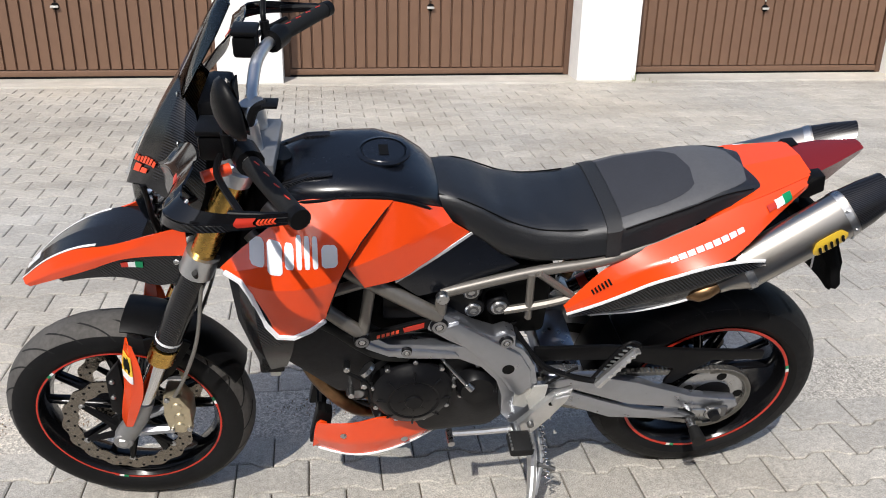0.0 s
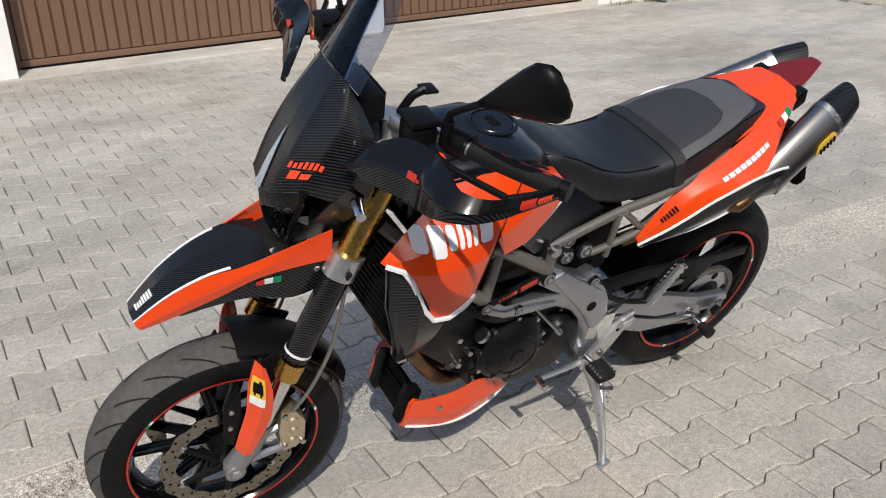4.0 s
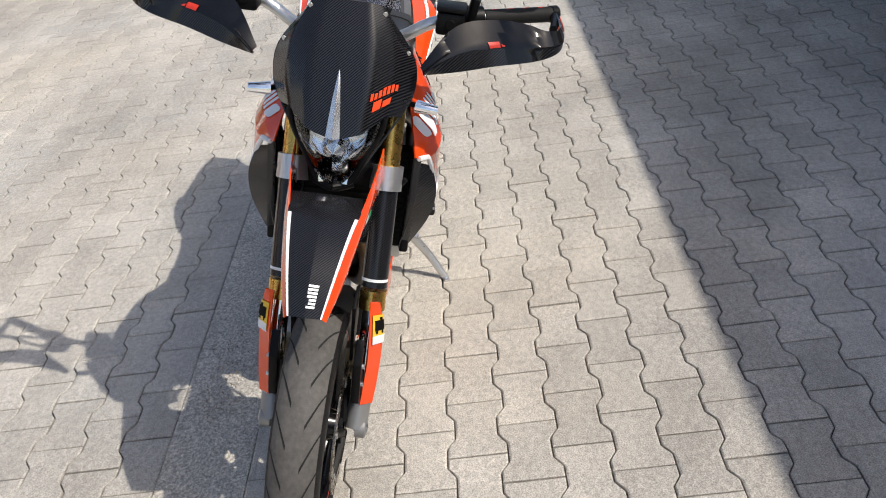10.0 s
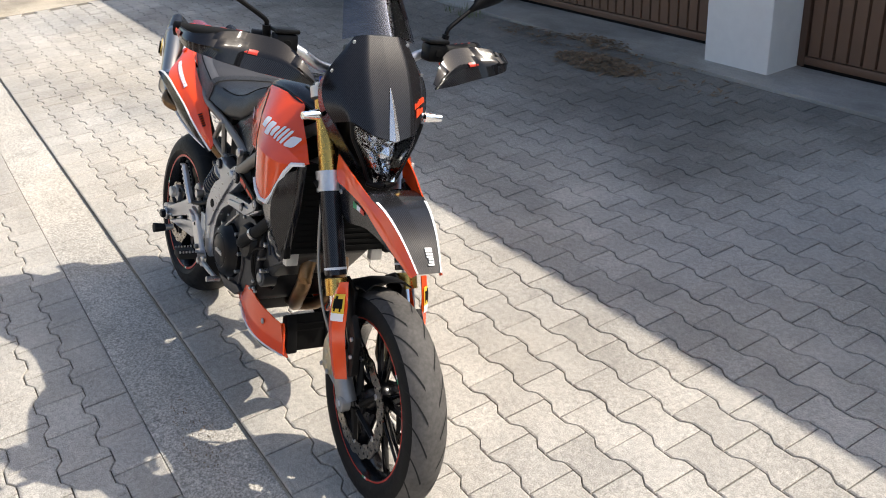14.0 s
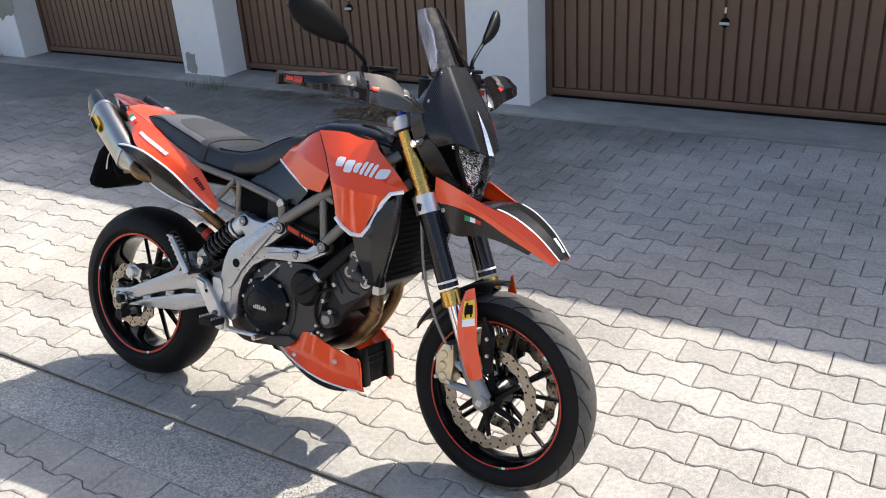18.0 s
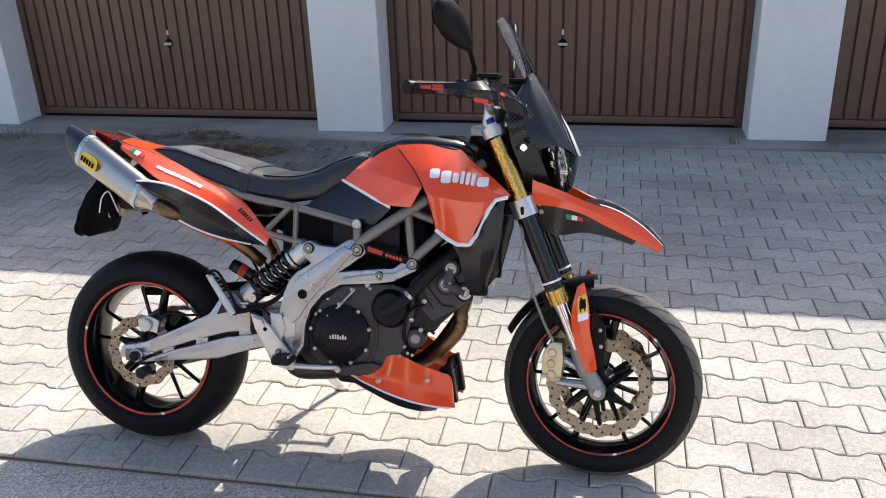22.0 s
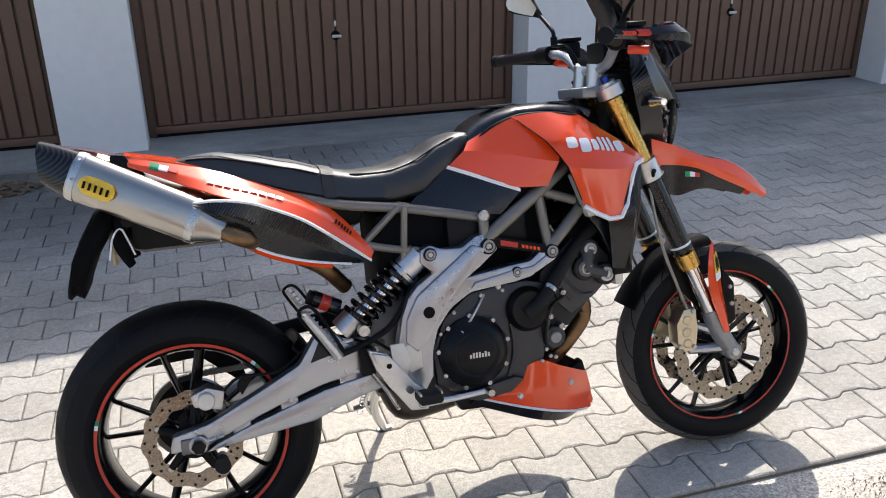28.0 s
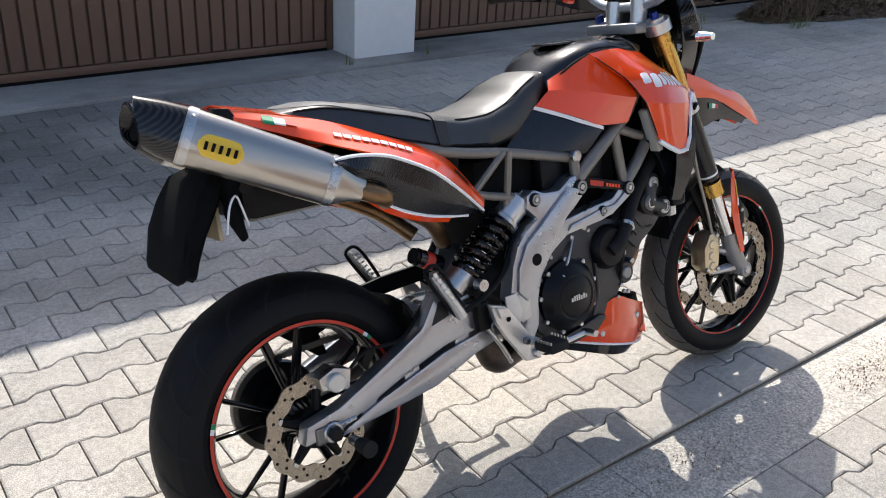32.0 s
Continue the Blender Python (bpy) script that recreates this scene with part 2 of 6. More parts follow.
M_MORTAR = ground_mat("mortar_patch", (0.3, 0.29, 0.27), "", 0, 0.2, 0.2)
M_ZINC = mat("zinc", (0.5, 0.52, 0.54), 0.42, 0.8, var=0.15, scale=6, rvar=0.12)
M_LEAF = mat("dry_leaf", (0.2, 0.135, 0.08), 0.8, var=0.75, scale=16)
M_GRASS = mat("grass_blade", (0.13, 0.16, 0.04), 0.7, var=0.5, scale=3)
M_CARPAINT = mat("dark_car_paint", (0.015, 0.016, 0.02), 0.25, coat=1.0, var=0.05, scale=2)
M_DOORDARK = mat("frame_and_groove_shade_brown", (0.11, 0.06, 0.038), 0.5, var=0.08, scale=3)


def glass(name, tint, rough=0.02, clear=0.9):
    """Thin coloured glass: a little gloss over a clear tinted sheet."""
    m = bpy.data.materials.new(name)
    m.use_nodes = True
    nt = m.node_tree
    out = nt.nodes["Material Output"]
    nt.nodes.remove(nt.nodes["Principled BSDF"])
    tr, gl, mx, fr = (nt.nodes.new("ShaderNode" + k) for k in ("BsdfTransparent", "BsdfGlossy", "MixShader", "Fresnel"))
    tr.inputs["Color"].default_value = (*tint, 1)
    gl.inputs["Roughness"].default_value = rough
    fr.inputs["IOR"].default_value = 1.5
    nt.links.new(fr.outputs[0], mx.inputs[0])
    nt.links.new(tr.outputs[0], mx.inputs[1])
    nt.links.new(gl.outputs[0], mx.inputs[2])
    nt.links.new(mx.outputs[0], out.inputs["Surface"])
    return m


M_LENS = glass("clear_lens", (0.9, 0.92, 0.95))
M_SCREEN = glass("smoke_screen", (0.72, 0.75, 0.82))


def carbon(name):
    """Carbon weave: a fine twill of two grey tones under a clear coat."""
    m = mat(name, (0.006, 0.006, 0.007), 0.2, spec=0.36, coat=0.12)
    nt = m.node_tree
    b = nt.nodes["Principled BSDF"]
    co = nt.nodes["Texture Coordinate"]
    mp, w = nt.nodes.new("ShaderNodeMapping"), nt.nodes.new("ShaderNodeTexWave")
    mp.inputs["Scale"].default_value = (0.7, 1.0, -0.7)
    w.wave_type, w.bands_direction = "BANDS", "DIAGONAL"
    w.inputs["Scale"].default_value, w.inputs["Distortion"].default_value = 105, 0.0
    rp = nt.nodes.new("ShaderNodeValToRGB")
    rp.color_ramp.elements[0].color, rp.color_ramp.elements[1].color = (0.002, 0.002, 0.0025, 1), (0.02, 0.02, 0.023, 1)
    rp.color_ramp.elements[0].position, rp.color_ramp.elements[1].position = 0.35, 0.75
    nt.links.new(co.outputs["Object"], mp.inputs["Vector"])
    nt.links.new(mp.outputs[0], w.inputs["Vector"])
    nt.links.new(w.outputs["Fac"], rp.inputs["Fac"])
    nt.links.new(rp.outputs[0], b.inputs["Base Color"])
    return m


def brushed(name):
    m = mat(name, (0.42, 0.395, 0.36), 0.28, 1.0, var=0.02, scale=3)
    return m


M_CARBON = carbon("carbon_weave")
M_BRUSHED = brushed("brushed_steel")


# ---- mesh helpers ----
def link_mesh(name, bm, material, parent=None, label="", smooth=0.0):
    me = bpy.data.meshes.new(name)
    bm.to_mesh(me)
    bm.free()
    if material:
        me.materials.append(material)
    ob = new(name, me)
    if parent:
        ob.parent = parent
    if label:
        ob["label"] = label
    if smooth:
        for p in me.polygons:
            p.use_smooth = True
        me.set_sharp_from_angle(angle=radians(smooth))
    return ob


def part(name, bm, material, parent, label="", smooth=40.0):
    while parent.parent and parent.parent.parent:
        parent = parent.parent
    return link_mesh(name, bm, material, parent, label, smooth)


def box(x0, x1, y0, y1, z0, z1, bev=0.0, bm=None):
    bm2 = bmesh.new()
    bmesh.ops.create_cube(bm2, size=1, matrix=Matrix.LocRotScale(((x0 + x1) / 2, (y0 + y1) / 2, (z0 + z1) / 2), None, (abs(x1 - x0), abs(y1 - y0), abs(z1 - z0))))
    if bev:
        bmesh.ops.bevel(bm2, geom=bm2.edges[:], offset=bev, segments=2, affect="EDGES", profile=0.5)
    if bm is None:
        return bm2
    return merge(bm, bm2)


def merge(a, b):
    me = bpy.data.meshes.new("tmp")
    b.to_mesh(me)
    b.free()
    a.from_mesh(me)
    bpy.data.meshes.remove(me)
    return a


V = Vector
def spread(pts, n, smooth=True):
    """n points evenly along a polyline, optionally smoothed by a Catmull-Rom curve."""
    p = [V(q) for q in pts]
    if smooth and len(p) > 2:
        q = []
        for i in range(len(p) - 1):
            a, b, c, d = p[max(i - 1, 0)], p[i], p[i + 1], p[min(i + 2, len(p) - 1)]
            for k in range(8):
                t = k / 8
                q.append(0.5 * (2 * b + (c - a) * t + (2 * a - 5 * b + 4 * c - d) * t * t + (3 * b - a - 3 * c + d) * t ** 3))
        p = q + [p[-1]]
    s = [0.0]
    for a, b in zip(p, p[1:]):
        s.append(s[-1] + (b - a).length)
    out, j = [], 0
    for k in range(n):
        w = s[-1] * k / (n - 1)
        while j < len(p) - 2 and s[j + 1] < w:
            j += 1
        f = (w - s[j]) / max(s[j + 1] - s[j], 1e-9)
        out.append(p[j].lerp(p[j + 1], min(max(f, 0), 1)))
    return out


def rings(rs, closed=True, caps=True, loop=False):
    """A skin over rings of equal point counts."""
    bm = bmesh.new()
    vs = [[bm.verts.new(v) for v in r] for r in rs]
    n = len(vs[0])
    m = len(vs)
    for i in range(m if loop else m - 1):
        for j in range(n if closed else n - 1):
            try:
                bm.faces.new((vs[i][j], vs[(i + 1) % m][j], vs[(i + 1) % m][(j + 1) % n], vs[i][(j + 1) % n]))
            except ValueError:
                pass
    if caps and closed and not loop:
        for r in (vs[0], vs[-1]):
            try:
                bm.faces.new(r)
            except ValueError:
                pass
    bmesh.ops.recalc_face_normals(bm, faces=bm.faces[:])
    return bm


def tube(pts, r, n=10, steps=None, smooth=True, flat=1.0):
    """A round bar along a line; r is one radius or one for each end."""
    p = spread(pts, steps or max(2, 6 * (len(pts) - 1) if smooth and len(pts) > 2 else len(pts)), smooth) if len(pts) > 2 or steps else [V(q) for q in pts]
    r0, r1 = r if isinstance(r, tuple) else (r, r)
    out, up = [], V((0.13, 0.3, 1)).normalized()
    for i, q in enumerate(p):
        d = (p[min(i + 1, len(p) - 1)] - p[max(i - 1, 0)]).normalized()
        a = d.cross(up).normalized()
        b = d.cross(a).normalized()
        rr = r0 + (r1 - r0) * i / (len(p) - 1)
        out.append([q + rr * (math.cos(t) * a + flat * math.sin(t) * b) for t in (2 * math.pi * k / n for k in range(n))])
    return rings(out)


def lathe(c, prof, n=48, axis="y", a0=0.0, a1=360.0, s=1):
    """A turned shape: prof is (radius, offset along the axis), closed into a solid ring; c is the axis's middle."""
    full = abs(a1 - a0) >= 359.9
    out = []
    for i in range(n if full else n + 1):
        a = radians(a0 + (a1 - a0) * i / n)
        ring = []
        for r, o in prof:
            if axis == "y":
                ring.append(V((c[0] + r * math.cos(a), c[1] + s * o, c[2] + r * math.sin(a))))
            elif axis == "x":
                ring.append(V((c[0] + o, c[1] + r * math.cos(a), c[2] + r * math.sin(a))))
            else:
                ring.append(V((c[0] + r * math.cos(a), c[1] + r * math.sin(a), c[2] + o)))
        out.append(ring)
    return rings(out, closed=True, caps=not full, loop=full)


def disc(c, r, h, axis="y", n=24, bev=0.003, s=1):
    """A short round plug with a soft rim, from c outward by h along the axis."""
    return lathe(c, [(0.0004, 0), (r, 0), (r, h - bev), (r - bev, h), (0.0004, h)], n, axis, s=s)


def plate(outline, y0, y1, bev=0.004, s=1, bm=None):
    """A flat piece: an outline of (x, z), from y0 to y1."""
    b = bmesh.new()
    vs = [b.verts.new((x, s * y0, z)) for x, z in outline]
    f = b.faces.new(vs)
    e = bmesh.ops.extrude_face_region(b, geom=[f])
    bmesh.ops.translate(b, verts=[v for v in e["geom"] if isinstance(v, bmesh.types.BMVert)], vec=(0, s * (y1 - y0), 0))
    bmesh.ops.recalc_face_normals(b, faces=b.faces[:])
    if bev:
        bmesh.ops.bevel(b, geom=b.edges[:], offset=bev, segments=2, affect="EDGES", profile=0.6, clamp_overlap=True)
    return merge(bm, b) if bm else b


def surf(curves, s=1, bulge=0.0):
    """A place on a panel: u along its curves, v from the first curve to the last."""
    cs = [spread(c, 41) for c in curves]

    def at(u, v, off=0.0):
        def raw(u, v):
            k = min(max(v, 0), 1) * (len(cs) - 1)
            i = min(int(k), len(cs) - 2)
            x = min(max(u, 0), 1) * 40
            j = min(int(x), 39)
            a = cs[i][j].lerp(cs[i][j + 1], x - j)
            b = cs[i + 1][j].lerp(cs[i + 1][j + 1], x - j)
            p = a.lerp(b, k - i)
            p.y += bulge * math.sin(math.pi * min(max(v, 0), 1)) * math.sin(math.pi * min(max(u, 0), 1)) ** 0.5
            return p
        p = raw(u, v)
        if off:
            du = raw(min(u + 0.02, 1), v) - raw(max(u - 0.02, 0), v)
            dv = raw(u, min(v + 0.02, 1)) - raw(u, max(v - 0.02, 0))
            nn = du.cross(dv).normalized()
            if nn.y < 0:
                nn = -nn
            p = p + nn * off
        return V((p.x, s * p.y, p.z))
    return at


def sheet(at, th=0.003, nu=28, nv=8, u0=0.0, u1=1.0, v0=0.0, v1=1.0, off=0.0):
    """A panel with thickness over a stretch of surf()."""
    def side(o):
        return [[at(u0 + (u1 - u0) * i / nu, v0 + (v1 - v0) * j / nv, o) for j in range(nv + 1)] for i in range(nu + 1)]
    top, low = side(off), side(off - th)
    bm = bmesh.new()
    a = [[bm.verts.new(p) for p in r] for r in top]
    b = [[bm.verts.new(p) for p in r] for r in low]
    for i in range(nu):
        for j in range(nv):
            bm.faces.new((a[i][j], a[i + 1][j], a[i + 1][j + 1], a[i][j + 1]))
            bm.faces.new((b[i][j], b[i][j + 1], b[i + 1][j + 1], b[i + 1][j]))
    for i in range(nu):
        bm.faces.new((a[i][0], b[i][0], b[i + 1][0], a[i + 1][0]))
        bm.faces.new((a[i][nv], a[i + 1][nv], b[i + 1][nv], b[i][nv]))
    for j in range(nv):
        bm.faces.new((a[0][j], a[0][j + 1], b[0][j + 1], b[0][j]))
        bm.faces.new((a[nu][j], b[nu][j], b[nu][j + 1], a[nu][j + 1]))
    bmesh.ops.recalc_face_normals(bm, faces=bm.faces[:])
    return bm


def decal(at, boxes, off=0.0012):
    """Thin stick-on shapes: (u0, u1, v0, v1) boxes on a panel."""
    bm = bmesh.new()
    for u0, u1, v0, v1 in boxes:
        merge(bm, sheet(at, 0.0014, 6, 9, u0, u1, v0, v1, off + 0.0018))
    return bm



# ---- setting ----
L_, P_, A_W = 0.2045, 0.14, 0.0115


def wavy(x, phase):
    """The zigzag edge between two rows of pavers."""
    f = ((x / L_ + phase) % 1.0)
    f = abs(f * 2 - 1)
    return A_W * max(-1.0, min(1.0, (f - 0.5) * 6.5))


g = bmesh.new()
N_G = 24
bmesh.ops.create_grid(g, x_segments=N_G, y_segments=N_G, size=90)
ground = tagged(link_mesh("ground", g, M_GROUND), "dusty gravel and bare earth round the paved yard", "ground", kind="structure")
ground.location.z = -0.02
bed = tagged(link_mesh("paving_bed", merge(box(-11.5, 7.75, -3.62, 0.203, -0.06, -0.011), box(-11.5, 7.75, 0.466, 5.42, -0.06, -0.011)), M_BED), "sandy joints under the pavers", "ground", kind="structure")

# south and north garages
def door(name, x0, x1, y, face, m, handle_z):
    """An up-and-over door of upright pressed slats in a steel frame; face: 1 looks to +y, -1 to -y."""
    d = tagged(new(name), "brown ribbed up-and-over steel garage door, closed", "garage door", "garage doors")
    # backing in the darker frame brown: groove shade between slats put into colour
    part("leaf", box(x0 + 0.03, x1 - 0.03, y - face * 0.022, y - face * 0.05, 0.04, 2.08), M_DOORDARK, d)
    n = 26
    w = (x1 - x0 - 0.12) / n
    for k in range(n):
        a = x0 + 0.06 + k * w
        bm = bmesh.new()
        lo = [bm.verts.new((a + q, y - face * 0.022, z)) for z in (0.09, 2.05) for q in (0.005, w - 0.005)]
        hi = [bm.verts.new((a + q, y, z)) for z in (0.094, 2.046) for q in (0.010, w - 0.010)]
        bm.faces.new((hi[0], hi[1], hi[3], hi[2]))
        for p, q in ((0, 1), (1, 3), (3, 2), (2, 0)):
            bm.faces.new((lo[p], lo[q], hi[q], hi[p]))
        bmesh.ops.recalc_face_normals(bm, faces=bm.faces[:])
        part("slat", bm, m, d, smooth=0)
    for a, b, z0, z1 in ((x0, x0 + 0.05, 0.02, 2.1), (x1 - 0.05, x1, 0.02, 2.1), (x0 + 0.05, x1 - 0.05, 2.07, 2.1)):
        part("door_frame", box(a, b, y + face * 0.01, y - face * 0.05, z0, z1, 0.003), M_DOORDARK, d)
    part("bottom_rail", box(x0 + 0.05, x1 - 0.05, y + face * 0.006, y - face * 0.03, 0.035, 0.085, 0.003), m, d)
    part("door_seal", box(x0 + 0.03, x1 - 0.03, y + face * 0.002, y - face * 0.03, 0.012, 0.034), M_DARK, d)
    c = (x0 + x1) / 2
    part("handle_plate", disc((c, y, handle_z), 0.032, 0.008, n=20, s=face), M_DARK, d)
    part("handle", box(c - 0.035, c + 0.03, y + face * 0.02, y + face * 0.036, handle_z - 0.012, handle_z + 0.008, 0.004), M_PALE, d)
    part("lock", box(c - 0.008, c + 0.008, y + face * 0.001, y + face * 0.006, handle_z + 0.06, handle_z + 0.1, 0.002), M_PALE, d)
    return d


SX = [-11.53, -8.42, -5.305, -2.174, 0.951, 4.03, 6.98]
for x in SX:
    tagged(link_mesh("wall_pillar_south", box(x, x + 0.515, -3.78, -4.2, -0.02, 2.12, 0.006), M_PLASTER), "white plastered garage pillar", "wall", kind="structure")
tagged(link_mesh("wall_south_lintel", box(-11.53, 7.495, -3.777, -4.4, 2.12, 2.63, 0.006), M_PLASTER), kind="structure")
tagged(link_mesh("wall_south_back", box(-11.53, 7.495, -4.41, -6.5, -0.02, 2.6), M_PLASTER), kind="structure")
tagged(link_mesh("trim_roof_south", box(-11.6, 7.55, -3.55, -6.6, 2.632, 2.716, 0.004), M_ZINC), kind="structure")
for a, b in zip(SX, SX[1:]):
    door("garage_door", a + 0.517, b - 0.002, -4.075, 1, M_DOOR, 0.62)
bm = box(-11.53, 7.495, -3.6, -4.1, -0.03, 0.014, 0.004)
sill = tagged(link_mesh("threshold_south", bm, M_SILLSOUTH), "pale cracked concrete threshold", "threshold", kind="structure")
NX = [-7.37, -4.22, -1.07, 2.08, 5.23]
for x in NX:
    tagged(link_mesh("wall_pillar_north", box(x, x + (0.55 if x < 5 else 0.6), 5.44, 5.78, -0.02, 2.12, 0.006), M_PLASTER), "white plastered garage pillar", "wall", kind="structure")
tagged(link_mesh("wall_north_lintel", box(-7.37, 5.83, 5.437, 6.0, 2.12, 2.58, 0.006), M_PLASTER), kind="structure")
tagged(link_mesh("wall_north_back", box(-7.37, 5.83, 6.01, 8.2, -0.02, 2.5), M_PLASTER), kind="structure")
tagged(link_mesh("trim_roof_north", box(-7.4, 5.9, 5.36, 8.3, 2.582, 2.66, 0.004), M_ZINC), kind="structure")
for a, b in zip(NX, NX[1:]):
    door("garage_door", a + 0.552, b - 0.002, 5.72, -1, M_DOOR, 0.62)
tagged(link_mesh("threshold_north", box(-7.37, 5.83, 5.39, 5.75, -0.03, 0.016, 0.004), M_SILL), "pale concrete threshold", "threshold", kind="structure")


def patch_on(x0, z0, w, h, y, seed, name="trim_repair_patch"):
    """A ragged grey mortar patch where plaster has come off."""
    rnd = random.Random(seed)
    pts = []
    for k in range(18):
        a = 2 * math.pi * k / 18
        r = 0.8 + 0.3 * rnd.random()
        pts.append((x0 + w * (0.5 + 0.5 * r * max(-1, min(1, 1.25 * math.cos(a)))), z0 + h * (0.5 + 0.5 * r * max(-1, min(1, 1.25 * math.sin(a))))))
    tagged(link_mesh(name, plate(pts, y, y + 0.004, 0), M_MORTAR), kind="structure")


patch_on(4.37, 0.02, 0.13, 0.2, -3.781, 3)
patch_on(6.95, 0.42, 0.3, 0.5, -3.781, 4)
patch_on(7.2, 0.5, 0.2, 0.4, -3.781, 5)


def drainpipe(x, y, dx, dy):
    d = tagged(new("drainpipe"), "grey zinc downpipe with a bent outlet at a garage corner", "drainpipe")
    part("pipe", tube([(x, y, 2.5), (x, y, 1.0), (x, y, 0.3), (x + dx * 0.02, y + dy * 0.02, 0.2), (x + dx * 0.1, y + dy * 0.1, 0.11), (x + dx * 0.22, y + dy * 0.22, 0.06)], 0.05, 18, 40), M_ZINC, d)
    for z in (0.42, 1.4, 2.2):
        part("pipe_clip", tube([(x, y, z), (x, y, z + 0.02)], 0.054, 18), M_ZINC, d)


drainpipe(5.9, 5.36, 0.4, -0.9)
drainpipe(7.57, -3.76, 0.5, 0.8)


# leaf litter, brush, grass
def blades(name, spots, mat_, label, cat, hmin, hmax, lean, seed, wide=0.004):
    rnd = random.Random(seed)
    vs, fs = [], []
    for cx, cy, rx, ry, n in spots:
        for _ in range(n):
            a, r = rnd.uniform(0, 6.283), math.sqrt(rnd.random())
            x, y = cx + rx * r * math.cos(a), cy + ry * r * math.sin(a)
            h, t = rnd.uniform(hmin, hmax), rnd.uniform(0, 6.283)
            l, w = rnd.uniform(0, lean) * h, wide * rnd.uniform(0.6, 1.4)
            dx, dy = l * math.cos(t), l * math.sin(t)
            px_, py_ = -math.sin(t) * w, math.cos(t) * w
            k = len(vs)
            vs += [(x - px_, y - py_, -0.015), (x + px_, y + py_, -0.015), (x + dx * 0.4 + px_ * 0.8, y + dy * 0.4 + py_ * 0.8, h * 0.6), (x + dx * 0.4 - px_ * 0.8, y + dy * 0.4 - py_ * 0.8, h * 0.6), (x + dx, y + dy, h)]
            fs += [(k, k + 1, k + 2, k + 3), (k + 3, k + 2, k + 4)]
    me = bpy.data.meshes.new(name)
    me.from_pydata(vs, [], fs)
    me.materials.append(mat_)
    return tagged(new(name, me), label, cat, kind="stuff")


def litter(name, spots, label, seed, rise, big=1.0):
    rnd = random.Random(seed)
    vs, fs = [], []
    for cx, cy, rx, ry, n in spots:
        for _ in range(n):
            a, r = rnd.uniform(0, 6.283), rnd.random() ** 0.6
            x, y = cx + rx * r * math.cos(a), cy + ry * r * math.sin(a)
            z = 0.006 + rise * (1 - r) * rnd.random()
            l, w, t = big * rnd.uniform(0.015, 0.045), big * rnd.uniform(0.006, 0.016), rnd.uniform(0, 6.283)
            tz, cu = rnd.uniform(-0.5, 0.5), rnd.uniform(0.0, 0.012)
            ux, uy, k = math.cos(t), math.sin(t), len(vs)
            vs += [(x - ux * l, y - uy * l, z - tz * l * 0.4), (x - uy * w, y + ux * w, z + cu), (x + ux * l, y + uy * l, z + tz * l * 0.4), (x + uy * w, y - ux * w, z + cu)]
            fs += [(k, k + 1, k + 3), (k + 1, k + 2, k + 3)]
    me = bpy.data.meshes.new(name)
    me.from_pydata(vs, [], fs)
    me.materials.append(M_LEAF)
    return tagged(new(name, me), label, "leaves", kind="stuff")


litter("leaf_litter", [(1.95, -3.25, 0.42, 0.16, 520), (2.35, -3.62, 0.35, 0.12, 160), (2.9, -3.45, 0.5, 0.15, 90), (1.6, -3.3, 0.9, 0.3, 90)], "dry brown leaves blown against a garage door", 11, 0.05)
litter("gutter_grit", [(-1.03, 0.37, 0.15, 0.08, 260), (-1.25, 0.35, 0.2, 0.07, 90), (-0.2, 0.34, 0.25, 0.06, 120)], "dark washed-up grit lying in the gutter", 19, 0.002, 0.16)
litter("leaf_heap", [(-6.35, -3.5, 0.55, 0.26, 1700), (-6.95, -3.45, 0.65, 0.36, 2300), (-7.7, -3.4, 0.75, 0.42, 2300)], "heap of dry leaves and twigs against a garage door", 12, 0.34, 1.5)
blades("brush_twigs", [(-6.4, -3.45, 0.5, 0.25, 200), (-7.0, -3.45, 0.6, 0.3, 220), (-7.6, -3.4, 0.6, 0.3, 160)], M_LEAF, "dry twigs sticking out of a leaf heap", "twigs", 0.1, 0.38, 1.4, 13, 0.003)
blades("grass_verge", [(7.3, 6.0, 1.2, 0.9, 2600), (6.35, 5.5, 0.35, 0.35, 700), (8.5, 5.6, 1.6, 0.7, 1500), (8.3, -3.7, 0.9, 0.5, 1600), (7.65, -3.55, 0.25, 0.25, 420), (9.3, -4.3, 1.2, 0.8, 1200)], M_GRASS, "tufts of green and dry grass at the yard's edge", "grass", 0.05, 0.26, 0.8, 14, 0.004)
blades("weeds", [(5.5, 5.36, 0.25, 0.04, 50), (5.95, 5.34, 0.14, 0.1, 90), (2.6, 5.4, 0.06, 0.02, 12), (2.75, 5.38, 0.06, 0.02, 8), (-5.3, -3.62, 0.1, 0.03, 30), (-4.9, -3.55, 0.05, 0.03, 20), (-1.55, -3.66, 0.05, 0.03, 18), (-2.2, -3.68, 0.05, 0.02, 10), (-6.1, -3.1, 0.2, 0.05, 40), (3.9, -3.45, 0.3, 0.08, 60), (7.5, -3.7, 0.2, 0.1, 60)], M_GRASS, "small weeds growing at pillar feet", "weeds", 0.02, 0.11, 0.9, 15, 0.0025)


